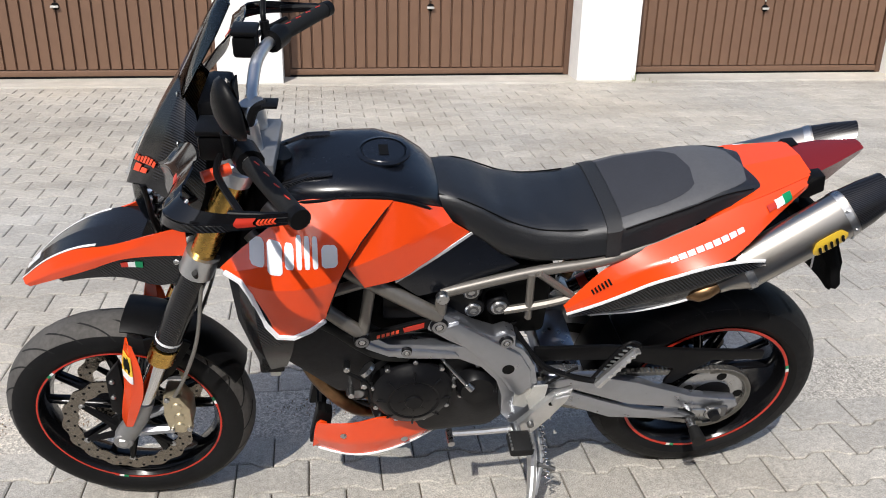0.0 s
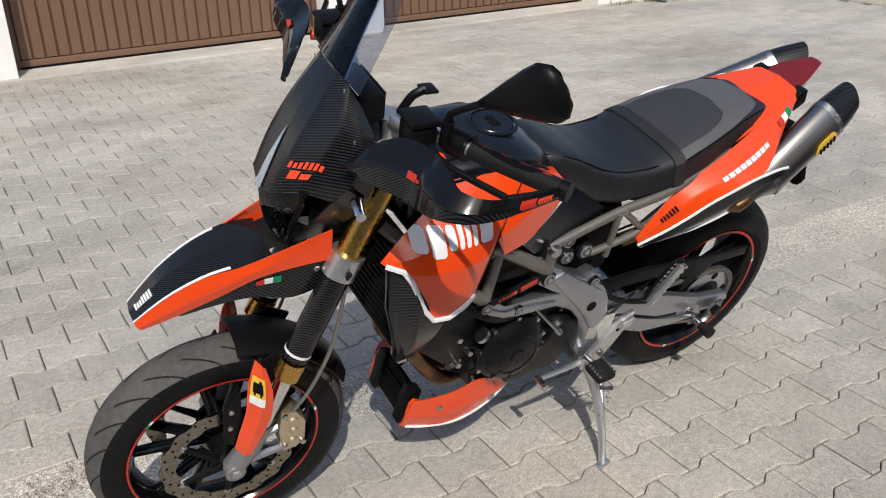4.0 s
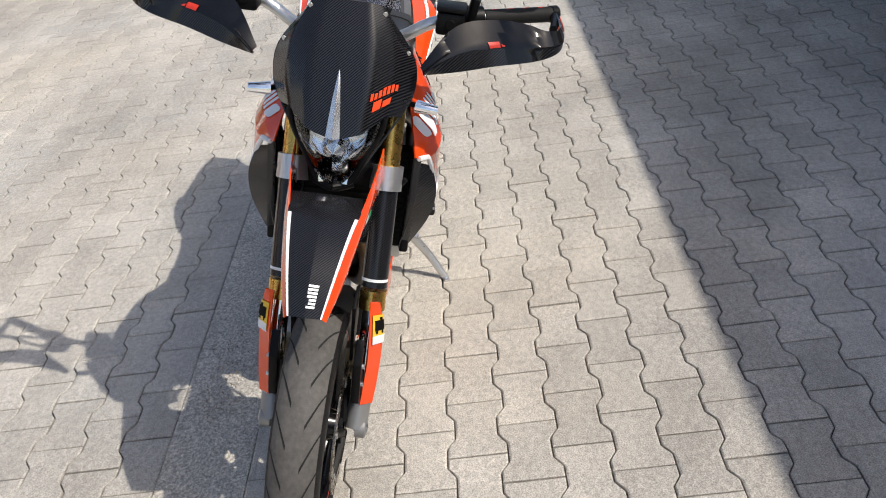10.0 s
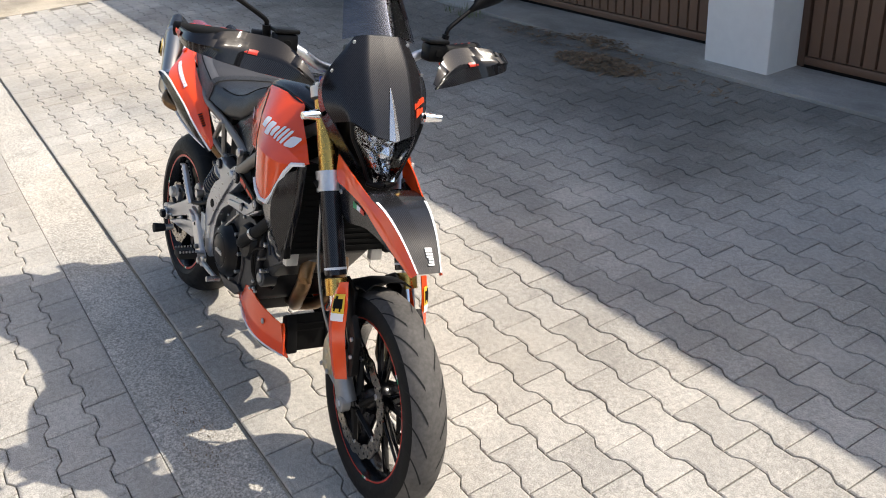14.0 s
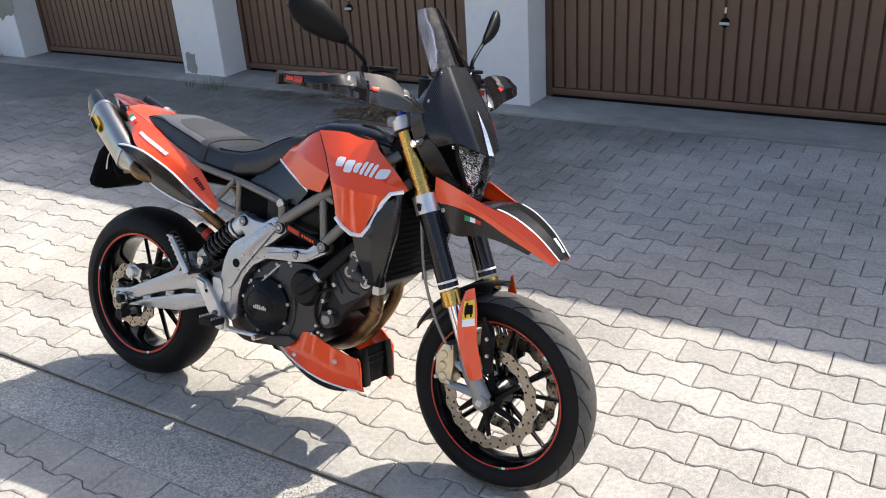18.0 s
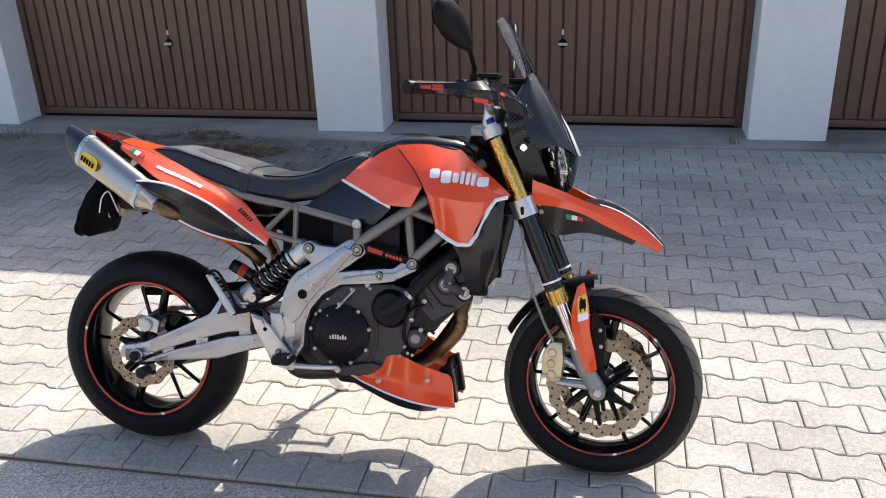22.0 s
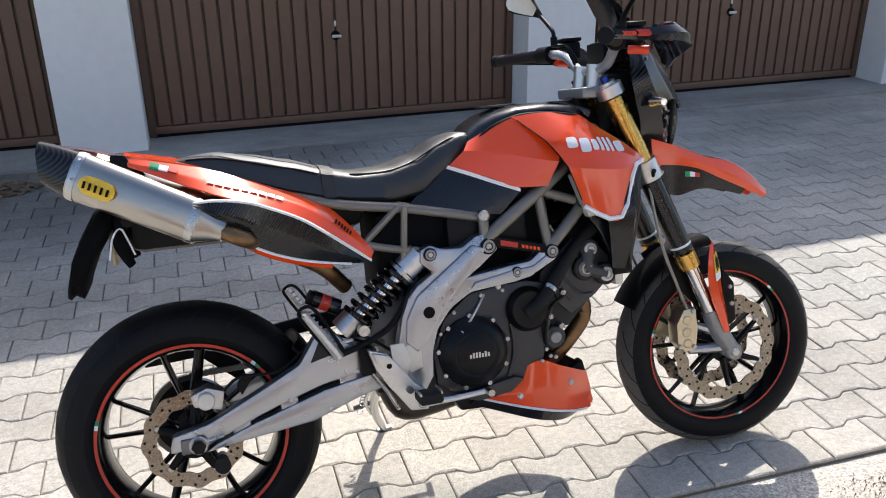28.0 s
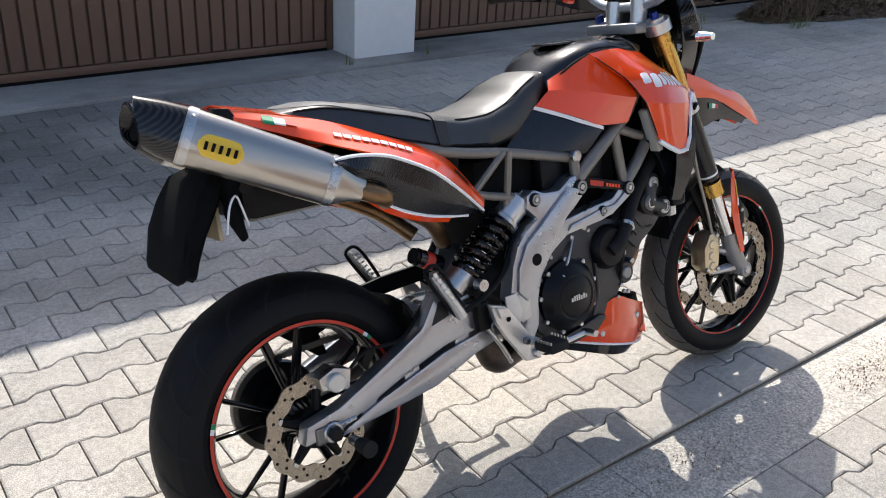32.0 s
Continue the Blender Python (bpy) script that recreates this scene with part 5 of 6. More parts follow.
# tail
tail = new("tail")
tail.parent = bike
for s in (1, -1):
    ts = surf([[(-0.295, 0.155, 0.735), (-0.36, 0.152, 0.82), (-0.42, 0.15, 0.872), (-0.53, 0.142, 0.92), (-0.66, 0.12, 0.972), (-0.76, 0.098, 0.998), (-0.85, 0.07, 1.02)],
               [(-0.3, 0.16, 0.727), (-0.372, 0.178, 0.8), (-0.445, 0.188, 0.858), (-0.55, 0.188, 0.906), (-0.66, 0.165, 0.942), (-0.76, 0.125, 0.978), (-0.85, 0.08, 1.008)],
               [(-0.305, 0.16, 0.715), (-0.385, 0.191, 0.779), (-0.47, 0.209, 0.841), (-0.56, 0.221, 0.883), (-0.635, 0.214, 0.908), (-0.75, 0.14, 0.955), (-0.84, 0.085, 0.994)]], s)
    tp = part("tail_panel", sheet(ts, 0.004, 34, 12), M_RED, tail, "orange-red tail side panel")
    for k in range(9):
        u = 0.405 + 0.031 * k
        part("name_bar", decal(ts, [(u, u + 0.025, 0.46, 0.6)], 0.002), M_WHITE, tp)
    for k, mm in ((0, M_STRIPE), (1, M_WHITE), (2, M_GREEN)):
        part("flag", decal(ts, [(0.79 + 0.035 * k, 0.825 + 0.035 * k, 0.3 - 0.05 * k, 0.5 + 0.06 * k)], 0.002), mm, tp)
    part("vent_print", decal(ts, [(0.12 + 0.014 * k, 0.127 + 0.014 * k, 0.3, 0.5) for k in range(6)], 0.002), M_DARK, tp)
    tcap = surf([[(-0.6, 0.0, 0.975), (-0.72, 0.0, 1.002), (-0.8, 0, 1.02), (-0.85, 0, 1.03)], [(-0.6, 0.12, 0.94), (-0.68, 0.116, 0.978), (-0.76, 0.098, 1.0), (-0.85, 0.071, 1.022)]], s)
    part("tail_top", sheet(tcap, 0.004, 16, 6), M_RED, tail)
    CT = [(-0.306, 0.16, 0.712), (-0.385, 0.19, 0.776), (-0.47, 0.208, 0.838), (-0.56, 0.22, 0.88), (-0.63, 0.223, 0.901), (-0.705, 0.222, 0.9)]
    CB = [(-0.31, 0.155, 0.707), (-0.4, 0.172, 0.72), (-0.5, 0.187, 0.747), (-0.58, 0.199, 0.784), (-0.64, 0.207, 0.83), (-0.705, 0.22, 0.895)]
    cb = surf([CT, [((a[0] + b[0]) / 2, (a[1] + b[1]) / 2 + 0.012, (a[2] + b[2]) / 2) for a, b in zip(CT, CB)], CB], s)
    part("heat_guard", sheet(cb, 0.004, 26, 10), M_CARBON, tail, "carbon exhaust heat guard")
    part("white_line", tube([tuple(cb(u, 0, 0.001)) for u in (0, 0.15, 0.3, 0.45, 0.6, 0.75, 0.9, 1)], 0.004, 6), M_WHITE, tail)
    part("white_line", tube([tuple(cb(u, 1, 0.001)) for u in (0.1, 0.3, 0.45, 0.6, 0.75, 0.9, 1)], 0.0035, 6), M_WHITE, tail)
    lip = surf([[(x, y - 0.003, z) for x, y, z in CB[1:5]], [(x, y - 0.022, z - 0.016) for x, y, z in CB[1:5]]], s)
    part("under_lip", sheet(lip, 0.003, 14, 3), M_RED, tail)
    part("tail_edge", plate([(-0.845, 1.022), (-0.875, 1.026), (-0.885, 0.985), (-0.85, 0.965), (-0.81, 0.968)], 0.05, 0.085, 0.004, s), M_BLACK, tail)
    ex = new("exhaust")
    ex.parent = bike
    a = V((-0.672, 0.187, 0.842)) if s > 0 else V((-0.69, -0.188, 0.852))
    b = V((-0.91, 0.146, 0.968)) if s > 0 else V((-0.952, -0.092, 0.986))
    d = (b - a).normalized()
    def oval(c, r, tilt=0.0):
        up = V((0, 0, 1)) - d * d.z
        up.normalize()
        sd = d.cross(up)
        out = []
        for k in range(24):
            t = 2 * math.pi * k / 24
            cx, cz = math.cos(t), math.sin(t)
            f = 1 + 0.1 * math.cos(3 * t + 0.5)
            out.append(c + r * f * (cx * sd * 0.92 + cz * up) + d * (tilt * cz))
        return out
    part("silencer", rings([oval(a, 0.046), oval(a + d * 0.012, 0.05), oval(b - d * 0.01, 0.055), oval(b, 0.055)]), M_BRUSHED, ex, "brushed steel silencer can", 50)
    part("can_band", rings([oval(a + d * 0.004, 0.0508), oval(a + d * 0.022, 0.052)]), M_STEEL, ex)
    part("can_band", rings([oval(b - d * 0.02, 0.0562), oval(b - d * 0.004, 0.0566)]), M_STEEL, ex)
    c1, c2 = b + d * 0.04, b + d * 0.078
    part("end_cap", rings([oval(b - d * 0.004, 0.0545), oval(c1, 0.051, 0.008), oval(c2, 0.044, 0.022), oval(c2, 0.037, 0.022), oval(c1 + d * 0.01, 0.03, 0.01)], caps=True), M_CARBON, ex, "carbon silencer end cap", 50)
    part("outlet", tube([c1, c1 + d * 0.022], 0.024, 18), M_DARK, ex)
    part("link_cone", rings([oval(a - d * 0.055, 0.024), oval(a - d * 0.03, 0.03), oval(a + d * 0.002, 0.046)]), M_BRUSHED, ex, "", 50)
    part("tailpipe", tube([a - d * 0.05, a - d * 0.1, (-0.55, s * 0.15, 0.778), (-0.43, s * 0.115, 0.712), (-0.36, s * 0.06, 0.64)], 0.02, 14), M_HEAT, ex, "heat-browned tailpipe")
    side = d.cross(V((0, 0, 1))).normalized()
    if side.y * s < 0:
        side = -side
    upv = side.cross(d).normalized()
    if upv.z < 0:
        upv = -upv
    cc = b - d * 0.075
    pl = []
    for k in range(9):
        t = -0.5 + k / 8
        for_row = []
        for j in range(5):
            q = (-0.4 + 0.8 * j / 4) * (1 - (2 * abs(t)) ** 5) ** 0.4 if abs(t) < 0.5 else (-0.1 + 0.2 * j / 4)
            rr = 0.0565
            for_row.append(cc + d * (t * 0.086) + rr * (side * math.cos(q) * 0.98 + upv * math.sin(q)))
        pl.append(for_row)
    yb = rings(pl, closed=False)
    bmesh.ops.solidify(yb, geom=yb.faces[:], thickness=0.0012)
    part("maker_plate", yb, M_YELLOW, ex, "yellow maker's plate")
    for k in range(5):
        q0 = cc + d * (-0.028 + 0.014 * k) + 0.0588 * side
        part("plate_bar", tube([q0 - upv * 0.008, q0 + upv * 0.008], 0.0032, 6), M_DARK, ex)
    for k in range(3):
        an = -0.9 + 0.9 * k
        q0 = b - d * 0.012 + 0.0555 * (side * math.cos(an) + upv * math.sin(an))
        part("rivet", tube([q0, q0 + 0.004 * (side * math.cos(an) + upv * math.sin(an))], 0.0035, 8), M_STEEL, ex)
lamp = part("tail_lamp", rings([[V((-0.845, y, z)) for y, z in ((-0.068, 1.012), (0, 1.02), (0.068, 1.012), (0.055, 0.965), (0, 0.957), (-0.055, 0.965))], [V((-0.915, y, z)) for y, z in ((-0.05, 1.037), (0, 1.044), (0.05, 1.037), (0.04, 0.987), (0, 0.982), (-0.04, 0.987))], [V((-0.99, y, z)) for y, z in ((-0.02, 1.057), (0, 1.06), (0.02, 1.057), (0.012, 1.036), (0, 1.035), (-0.012, 1.036))]]), M_TAILLAMP, tail, "dark red pointed tail lamp")
part("undertray", box(-0.86, -0.3, -0.1, 0.1, 0.79, 0.9, 0.03), M_BLACK, tail)
ph = new("plate_holder")
ph.parent = bike
part("bracket", tube([(-0.8, 0, 0.93), (-0.88, 0, 0.88), (-0.93, 0, 0.86)], 0.03, 10), M_BLACK, ph)
pouch = []
for zz, xf, xb, w in ((0.905, -0.87, -0.905, 0.06), (0.89, -0.875, -0.94, 0.095), (0.845, -0.9, -0.968, 0.112), (0.79, -0.938, -0.995, 0.118), (0.73, -0.965, -1.01, 0.118), (0.712, -0.97, -1.012, 0.112), (0.704, -0.975, -1.006, 0.095)):
    pouch.append([V(((xf + xb) / 2 + (xb - xf) / 2 * math.copysign(abs(math.cos(t)) ** 0.6, math.cos(t)), w * math.copysign(abs(math.sin(t)) ** 0.5, math.sin(t)) + 0.006 * math.sin(9 * t + zz * 40), zz + 0.006 * math.sin(3 * t))) for t in (2 * math.pi * k / 28 for k in range(28))])
part("cover", rings(pouch), M_CLOTH, ph, "black cloth draped over the plate")
part("plate_back", box(-0.905, -0.895, -0.07, 0.07, 0.765, 0.85, 0.003), M_TAN, ph)
for s in (1, -1):
    part("cover_edge", tube([(-0.905, s * 0.118, 0.785), (-0.893, s * 0.12, 0.835), (-0.874, s * 0.114, 0.856), (-0.862, s * 0.106, 0.83), (-0.85, s * 0.098, 0.79)], 0.0024, 6), M_WHITE, ph)
    part("cover_lobe", tube([(-0.87, s * 0.08, 0.885), (-0.878, s * 0.09, 0.83), (-0.87, s * 0.095, 0.79), (-0.86, s * 0.09, 0.765)], (0.02, 0.008), 8, flat=1.5), M_CLOTH, ph)
    part("rear_indicator", tube([(-0.85, s * 0.09, 0.875), (-0.856, s * 0.13, 0.87)], (0.008, 0.014), 8), M_BLACK, ph)

# frame and engine
frame_ob = new("frame")
frame_ob.parent = bike
for s in (1, -1):
    m = lambda *p: [(x, s * y, z) for x, y, z in p]
    cast = part("side_casting", plate(([(-0.19, 0.632), (-0.188, 0.665), (-0.165, 0.676), (-0.14, 0.667), (-0.09, 0.69), (-0.045, 0.725), (-0.01, 0.748), (0.018, 0.732), (0.02, 0.7), (-0.03, 0.662), (-0.062, 0.641), (0.046, 0.655), (0.106, 0.66), (0.155, 0.698), (0.186, 0.686), (0.178, 0.655), (0.104, 0.618), (0.059, 0.61), (-0.06, 0.6), (-0.115, 0.568), (-0.155, 0.52), (-0.173, 0.466), (-0.178, 0.4), (-0.205, 0.36), (-0.245, 0.37), (-0.268, 0.43), (-0.263, 0.49), (-0.245, 0.563), (-0.226, 0.598), (-0.212, 0.618), (-0.198, 0.628)] if s > 0 else [(-0.186, 0.69), (-0.183, 0.724), (-0.158, 0.734), (-0.125, 0.72), (-0.075, 0.717), (-0.039, 0.74), (-0.01, 0.748), (0.018, 0.732), (0.02, 0.7), (-0.03, 0.662), (-0.062, 0.641), (0.046, 0.655), (0.106, 0.66), (0.155, 0.698), (0.186, 0.686), (0.178, 0.655), (0.104, 0.618), (0.059, 0.61), (-0.06, 0.6), (-0.115, 0.568), (-0.155, 0.52), (-0.173, 0.466), (-0.178, 0.4), (-0.205, 0.36), (-0.245, 0.37), (-0.268, 0.43), (-0.263, 0.49), (-0.245, 0.563), (-0.226, 0.607), (-0.2, 0.635), (-0.155, 0.662)]), 0.132, 0.176, 0.008, s), M_CAST, frame_ob, "satin grey cast frame side")
    part("casting_rib", plate([(-0.243, 0.5), (-0.236, 0.555), (-0.205, 0.61), (-0.05, 0.722), (-0.012, 0.708), (-0.06, 0.655), (-0.118, 0.59), (-0.16, 0.54), (-0.19, 0.49), (-0.215, 0.47)], 0.172, 0.186, 0.009, s), M_CAST, frame_ob)
    part("casting_rib", plate([(-0.05, 0.625), (0.05, 0.642), (0.11, 0.646), (0.15, 0.67), (0.16, 0.655), (0.105, 0.625), (0.05, 0.622), (-0.06, 0.61)], 0.172, 0.182, 0.005, s), M_CAST, frame_ob)
    for q, r in (((-0.006, 0.712), 0.021), ((0.166, 0.678), 0.019), ((-0.166, 0.651) if s > 0 else (-0.16, 0.71), 0.017), ((0.065, 0.636), 0.014)):
        part("frame_bolt", disc((q[0], s * 0.165, q[1]), r, 0.018, n=20, s=s), M_DARKENG, frame_ob)
        part("bolt_ring", lathe((q[0], s * 0.183, q[1]), [(r * 0.5, 0), (r * 0.5, 0.002), (r * 0.78, 0.002), (r * 0.78, 0)], 20, s=s), M_CASTDARK, frame_ob)
        part("bolt_head", disc((q[0], s * 0.183, q[1]), r * 0.4, 0.003, n=6, bev=0.001, s=s), M_STEEL, frame_ob)
    part("casting_hole", disc((-0.178, s * 0.186, 0.567), 0.015, 0.0016, n=20, bev=0.0004, s=s), M_DARK, frame_ob)
    part("casting_pad", plate([(-0.215, 0.495), (-0.245, 0.49), (-0.25, 0.44), (-0.235, 0.42), (-0.205, 0.43), (-0.205, 0.48)], 0.175, 0.179, 0.0015, s), M_PALE, frame_ob)
    part("link_bar", plate([(0.01, 0.735), (0.15, 0.697), (0.158, 0.682), (0.145, 0.675), (0.02, 0.705)], 0.168, 0.178, 0.002, s), M_BLACK, frame_ob)
    part("label_red", plate([(0.028, 0.724), (0.075, 0.711), (0.072, 0.698), (0.028, 0.71)], 0.178, 0.1795, 0, s), M_STRIPE, frame_ob)
    for k in range(5):
        x = 0.084 + 0.0105 * k
        part("label_bar", plate([(x, 0.708 - 0.27 * (x - 0.075)), (x + 0.007, 0.706 - 0.27 * (x - 0.075)), (x + 0.007, 0.697 - 0.27 * (x - 0.075)), (x, 0.699 - 0.27 * (x - 0.075))], 0.178, 0.1795, 0, s), M_ORANGE, frame_ob)
    part("frame_tube", tube(m((-0.008, 0.166, 0.73), (0.1, 0.162, 0.803), (0.218, 0.15, 0.882), (0.36, 0.07, 0.98)), 0.0175, 12), M_FRAME, frame_ob)
    part("frame_tube", tube(m((0.165, 0.166, 0.688), (0.27, 0.155, 0.787), (0.4, 0.06, 0.9)), 0.016, 12), M_FRAME, frame_ob)
    part("frame_tube", tube(m((0.163, 0.164, 0.69), (0.145, 0.158, 0.84)), 0.0135, 10), M_FRAME, frame_ob)
    part("frame_tube", tube(m((0.143, 0.158, 0.838), (0.25, 0.155, 0.8)), 0.0125, 10), M_FRAME, frame_ob)
    part("subframe_tube", tube(m((-0.01, 0.15, 0.785), (-0.2, 0.145, 0.828), (-0.34, 0.148, 0.852), (-0.42, 0.145, 0.872), (-0.58, 0.118, 0.92)), 0.0125, 10), M_FRAME, frame_ob)
    part("subframe_tube", tube(m((-0.225, 0.155, 0.835), (-0.315, 0.145, 0.755)), 0.009, 8), M_FRAME, frame_ob)
    part("subframe_tube", tube(m((-0.208, 0.155, 0.835), (-0.22, 0.14, 0.69)), 0.009, 8), M_FRAME, frame_ob)
    part("subframe_tube", tube(m((-0.16, 0.14, 0.715), (-0.31, 0.145, 0.75), (-0.5, 0.12, 0.83)), 0.01, 8), M_FRAME, frame_ob)
    part("lug", tube(m((-0.008, 0.165, 0.732), (-0.01, 0.165, 0.79)), 0.014, 10), M_FRAME, frame_ob)
    part("lug_bolt", disc((-0.01, s * 0.165, 0.79), 0.015, 0.016, n=16, s=s), M_STEEL, frame_ob)
# added plain box: its deep black stands for shade among the inner parts
part("inner_shade", box(-0.28, 0.2, -0.105, 0.105, 0.6, 0.82, 0.02), M_DARK, frame_ob, "deep black box standing for the shade inside the frame")
for x, z in ((-0.088, 0.722), (-0.148, 0.725), (-0.08, 0.776)):
    part("adjuster_body", disc((x, 0.105, z), 0.027, 0.034, n=22), M_DARKENG, frame_ob)
    part("adjuster_knob", disc((x, 0.139, z), 0.019, 0.006, n=20), M_STEEL, frame_ob)
    part("knob_ring", lathe((x, 0.145, z), [(0.008, 0), (0.008, 0.002), (0.013, 0.002), (0.013, 0)], 20), M_DARKSTEEL, frame_ob)

engine = new("engine")
engine.parent = bike
part("crankcase", plate([(-0.21, 0.36), (-0.16, 0.31), (0.0, 0.30), (0.13, 0.34), (0.15, 0.42), (0.14, 0.56), (0.05, 0.62), (-0.1, 0.6), (-0.18, 0.52)], -0.14, 0.14, 0.02), M_ENGINE, engine, "dark grey crankcase")
part("sump", plate([(-0.12, 0.315), (0.06, 0.31), (0.04, 0.26), (-0.09, 0.265)], -0.09, 0.09, 0.012), M_DARKENG, engine)
part("rear_cylinder", plate([(-0.15, 0.58), (-0.02, 0.6), (-0.02, 0.77), (-0.16, 0.76)], -0.1, 0.1, 0.015), M_DARKENG, engine)
part("front_cylinder", plate([(0.1, 0.46), (0.15, 0.62), (0.25, 0.705), (0.345, 0.655), (0.345, 0.58), (0.22, 0.46)], -0.13, 0.13, 0.015), M_ENGINE, engine, "dark front cylinder head")
for s in (1, -1):
    cx, cz, rr = (-0.064, 0.443, 0.087) if s < 0 else (0.044, 0.485, 0.092)
    cov = part("round_cover", lathe((cx, s * 0.135, cz), [(0.0004, 0.062), (rr * 0.55, 0.06), (rr * 0.62, 0.056), (rr * 0.68, 0.058), (rr * 0.9, 0.05), (rr, 0.034), (rr + 0.006, 0.03), (rr + 0.006, 0), (0.0004, 0)], 40, s=s), M_DARKENG, engine, "black round engine cover")
    for k in range(9):
        a = radians(40 * k + 12)
        bolt((cx + (rr + 0.008) * math.cos(a), 0.15, cz + (rr + 0.008) * math.sin(a)), 0.0065, engine, s, h=0.018)
    if s < 0:
        for k in range(7):
            part("cover_bar", plate([(cx + 0.026 - 0.008 * k, cz - 0.008), (cx + 0.031 - 0.008 * k, cz - 0.008), (cx + 0.031 - 0.008 * k, cz + (0.002 if k in (0, 2, 6) else 0.006)), (cx + 0.026 - 0.008 * k, cz + (0.002 if k in (0, 2, 6) else 0.006))], 0.1962, 0.1985, 0, s), M_PALE, engine)
    else:
        part("cover_plug", disc((cx, s * 0.197, cz), 0.022, 0.004, n=20, s=s), M_DARKENG, engine)
        for k in range(8):
            a = radians(45 * k)
            part("cover_rib", tube([(cx + 0.03 * math.cos(a), s * 0.194, cz + 0.03 * math.sin(a)), (cx + 0.088 * math.cos(a), s * 0.186, cz + 0.088 * math.sin(a))], 0.003, 6), M_DARKENG, engine)
    px_, pz_, pr = (0.095, 0.532, 0.06) if s < 0 else (-0.112, 0.487, 0.05)
    part("small_cover", lathe((px_, s * 0.12, pz_), [(0.0004, 0.06), (pr * 0.8, 0.056), (pr, 0.04), (pr, 0), (0.0004, 0)], 28, s=s), M_DARKENG, engine)
    for k in range(5):
        a = radians(72 * k + 20)
        bolt((px_ + (pr + 0.007) * math.cos(a), 0.13, pz_ + (pr + 0.007) * math.sin(a)), 0.006, engine, s, h=0.02)
    part("water_hose", tube([(0.085, s * 0.178, 0.525), (0.115, s * 0.186, 0.545), (0.155, s * 0.172, 0.58), (0.21, s * 0.152, 0.638), (0.266, s * 0.142, 0.69), (0.33, s * 0.13, 0.735)] if s < 0 else [(0.06, 0.15, 0.6), (0.12, 0.165, 0.625), (0.17, 0.16, 0.655), (0.24, 0.14, 0.7), (0.33, 0.13, 0.74)], 0.018, 12), M_RUBBER, engine)
    part("hose_clip", tube([(0.15, s * 0.174, 0.576), (0.157, s * 0.171, 0.583)], 0.0205, 12), M_STEEL, engine)
    for q, r in (((0.267, 0.616), 0.027), ((0.325, 0.594), 0.024), ((0.283, 0.666), 0.022)) if s < 0 else ():
        part("head_boss", disc((q[0], s * 0.125, q[1]), r + 0.006, 0.035, n=22, s=s), M_ENGINE, engine)
        part("head_plug", disc((q[0], s * 0.16, q[1]), r - 0.004, 0.006, n=20, s=s), M_PALE if q[0] != 0.267 else M_DARKSTEEL, engine)
        part("plug_ring", lathe((q[0], s * 0.166, q[1]), [(r * 0.4, 0), (r * 0.4, 0.002), (r * 0.55, 0.002), (r * 0.55, 0)], 20, s=s), M_STEEL if q[0] == 0.267 else M_CASTDARK, engine)
    for q in ((0.16, 0.5), (0.19, 0.47), (0.2, 0.56), (-0.13, 0.6), (0.02, 0.6), (0.12, 0.37), (-0.19, 0.45)):
        bolt((q[0], 0.125, q[1]), 0.008, engine, s, h=0.03)
    part("water_pump", disc((0.172, s * (0.1 if s < 0 else 0.07), 0.44), 0.03, 0.045, n=22, s=s), M_CASE, engine)
    part("pump_cap", disc((0.172, s * (0.145 if s < 0 else 0.115), 0.44), 0.017, 0.006, n=18, s=s), M_CASTDARK, engine)
    part("pump_neck", tube([(0.185, s * 0.1, 0.455), (0.205, s * 0.115, 0.485)], 0.017, 12), M_CASE, engine)
    if s < 0:
        part("side_case", plate([(-0.165, 0.37), (-0.12, 0.335), (-0.02, 0.318), (0.08, 0.345), (0.135, 0.4), (0.155, 0.47), (0.175, 0.54), (0.16, 0.59), (0.1, 0.606), (0.02, 0.604), (-0.06, 0.592), (-0.13, 0.54), (-0.17, 0.46)], 0.128, 0.152, 0.008, s), M_CASE, engine, "grey cast engine side case")
        part("case_rib", tube([(0.03, s * 0.153, 0.36), (0.05, s * 0.154, 0.43), (0.045, s * 0.154, 0.5)], 0.006, 8), M_CASE, engine)
        part("case_rib", tube([(0.165, s * 0.15, 0.58), (0.14, s * 0.153, 0.5), (0.14, s * 0.15, 0.43)], 0.006, 8), M_BLACK, engine)
        part("case_lower", plate([(-0.13, 0.335), (-0.06, 0.31), (0.03, 0.32), (0.07, 0.35), (0.04, 0.36), (-0.04, 0.345)], 0.148, 0.166, 0.006, s), M_CASE, engine)
        for q in ((0.14, 0.415), (0.15, 0.395), (0.125, 0.385), (0.165, 0.39), (-0.145, 0.5), (-0.105, 0.55), (-0.03, 0.585), (0.03, 0.59)):
            bolt((q[0], 0.15, q[1]), 0.0055, engine, s, h=0.008)
    part("cable", tube([(0.05, s * 0.15, 0.66), (0.0, s * 0.17, 0.62), (-0.09, s * 0.15, 0.62), (-0.2, s * 0.12, 0.66)], 0.005, 6), M_BLACK, engine)
    part("gear_link", tube([(-0.02, s * 0.15, 0.585), (-0.05, s * 0.165, 0.55), (-0.085, s * 0.178, 0.51)], 0.004, 8), M_STEEL, engine)
    part("link_joint", tube([(-0.085, s * 0.175, 0.512), (-0.098, s * 0.182, 0.5)], 0.009, 10), M_STEEL, engine)
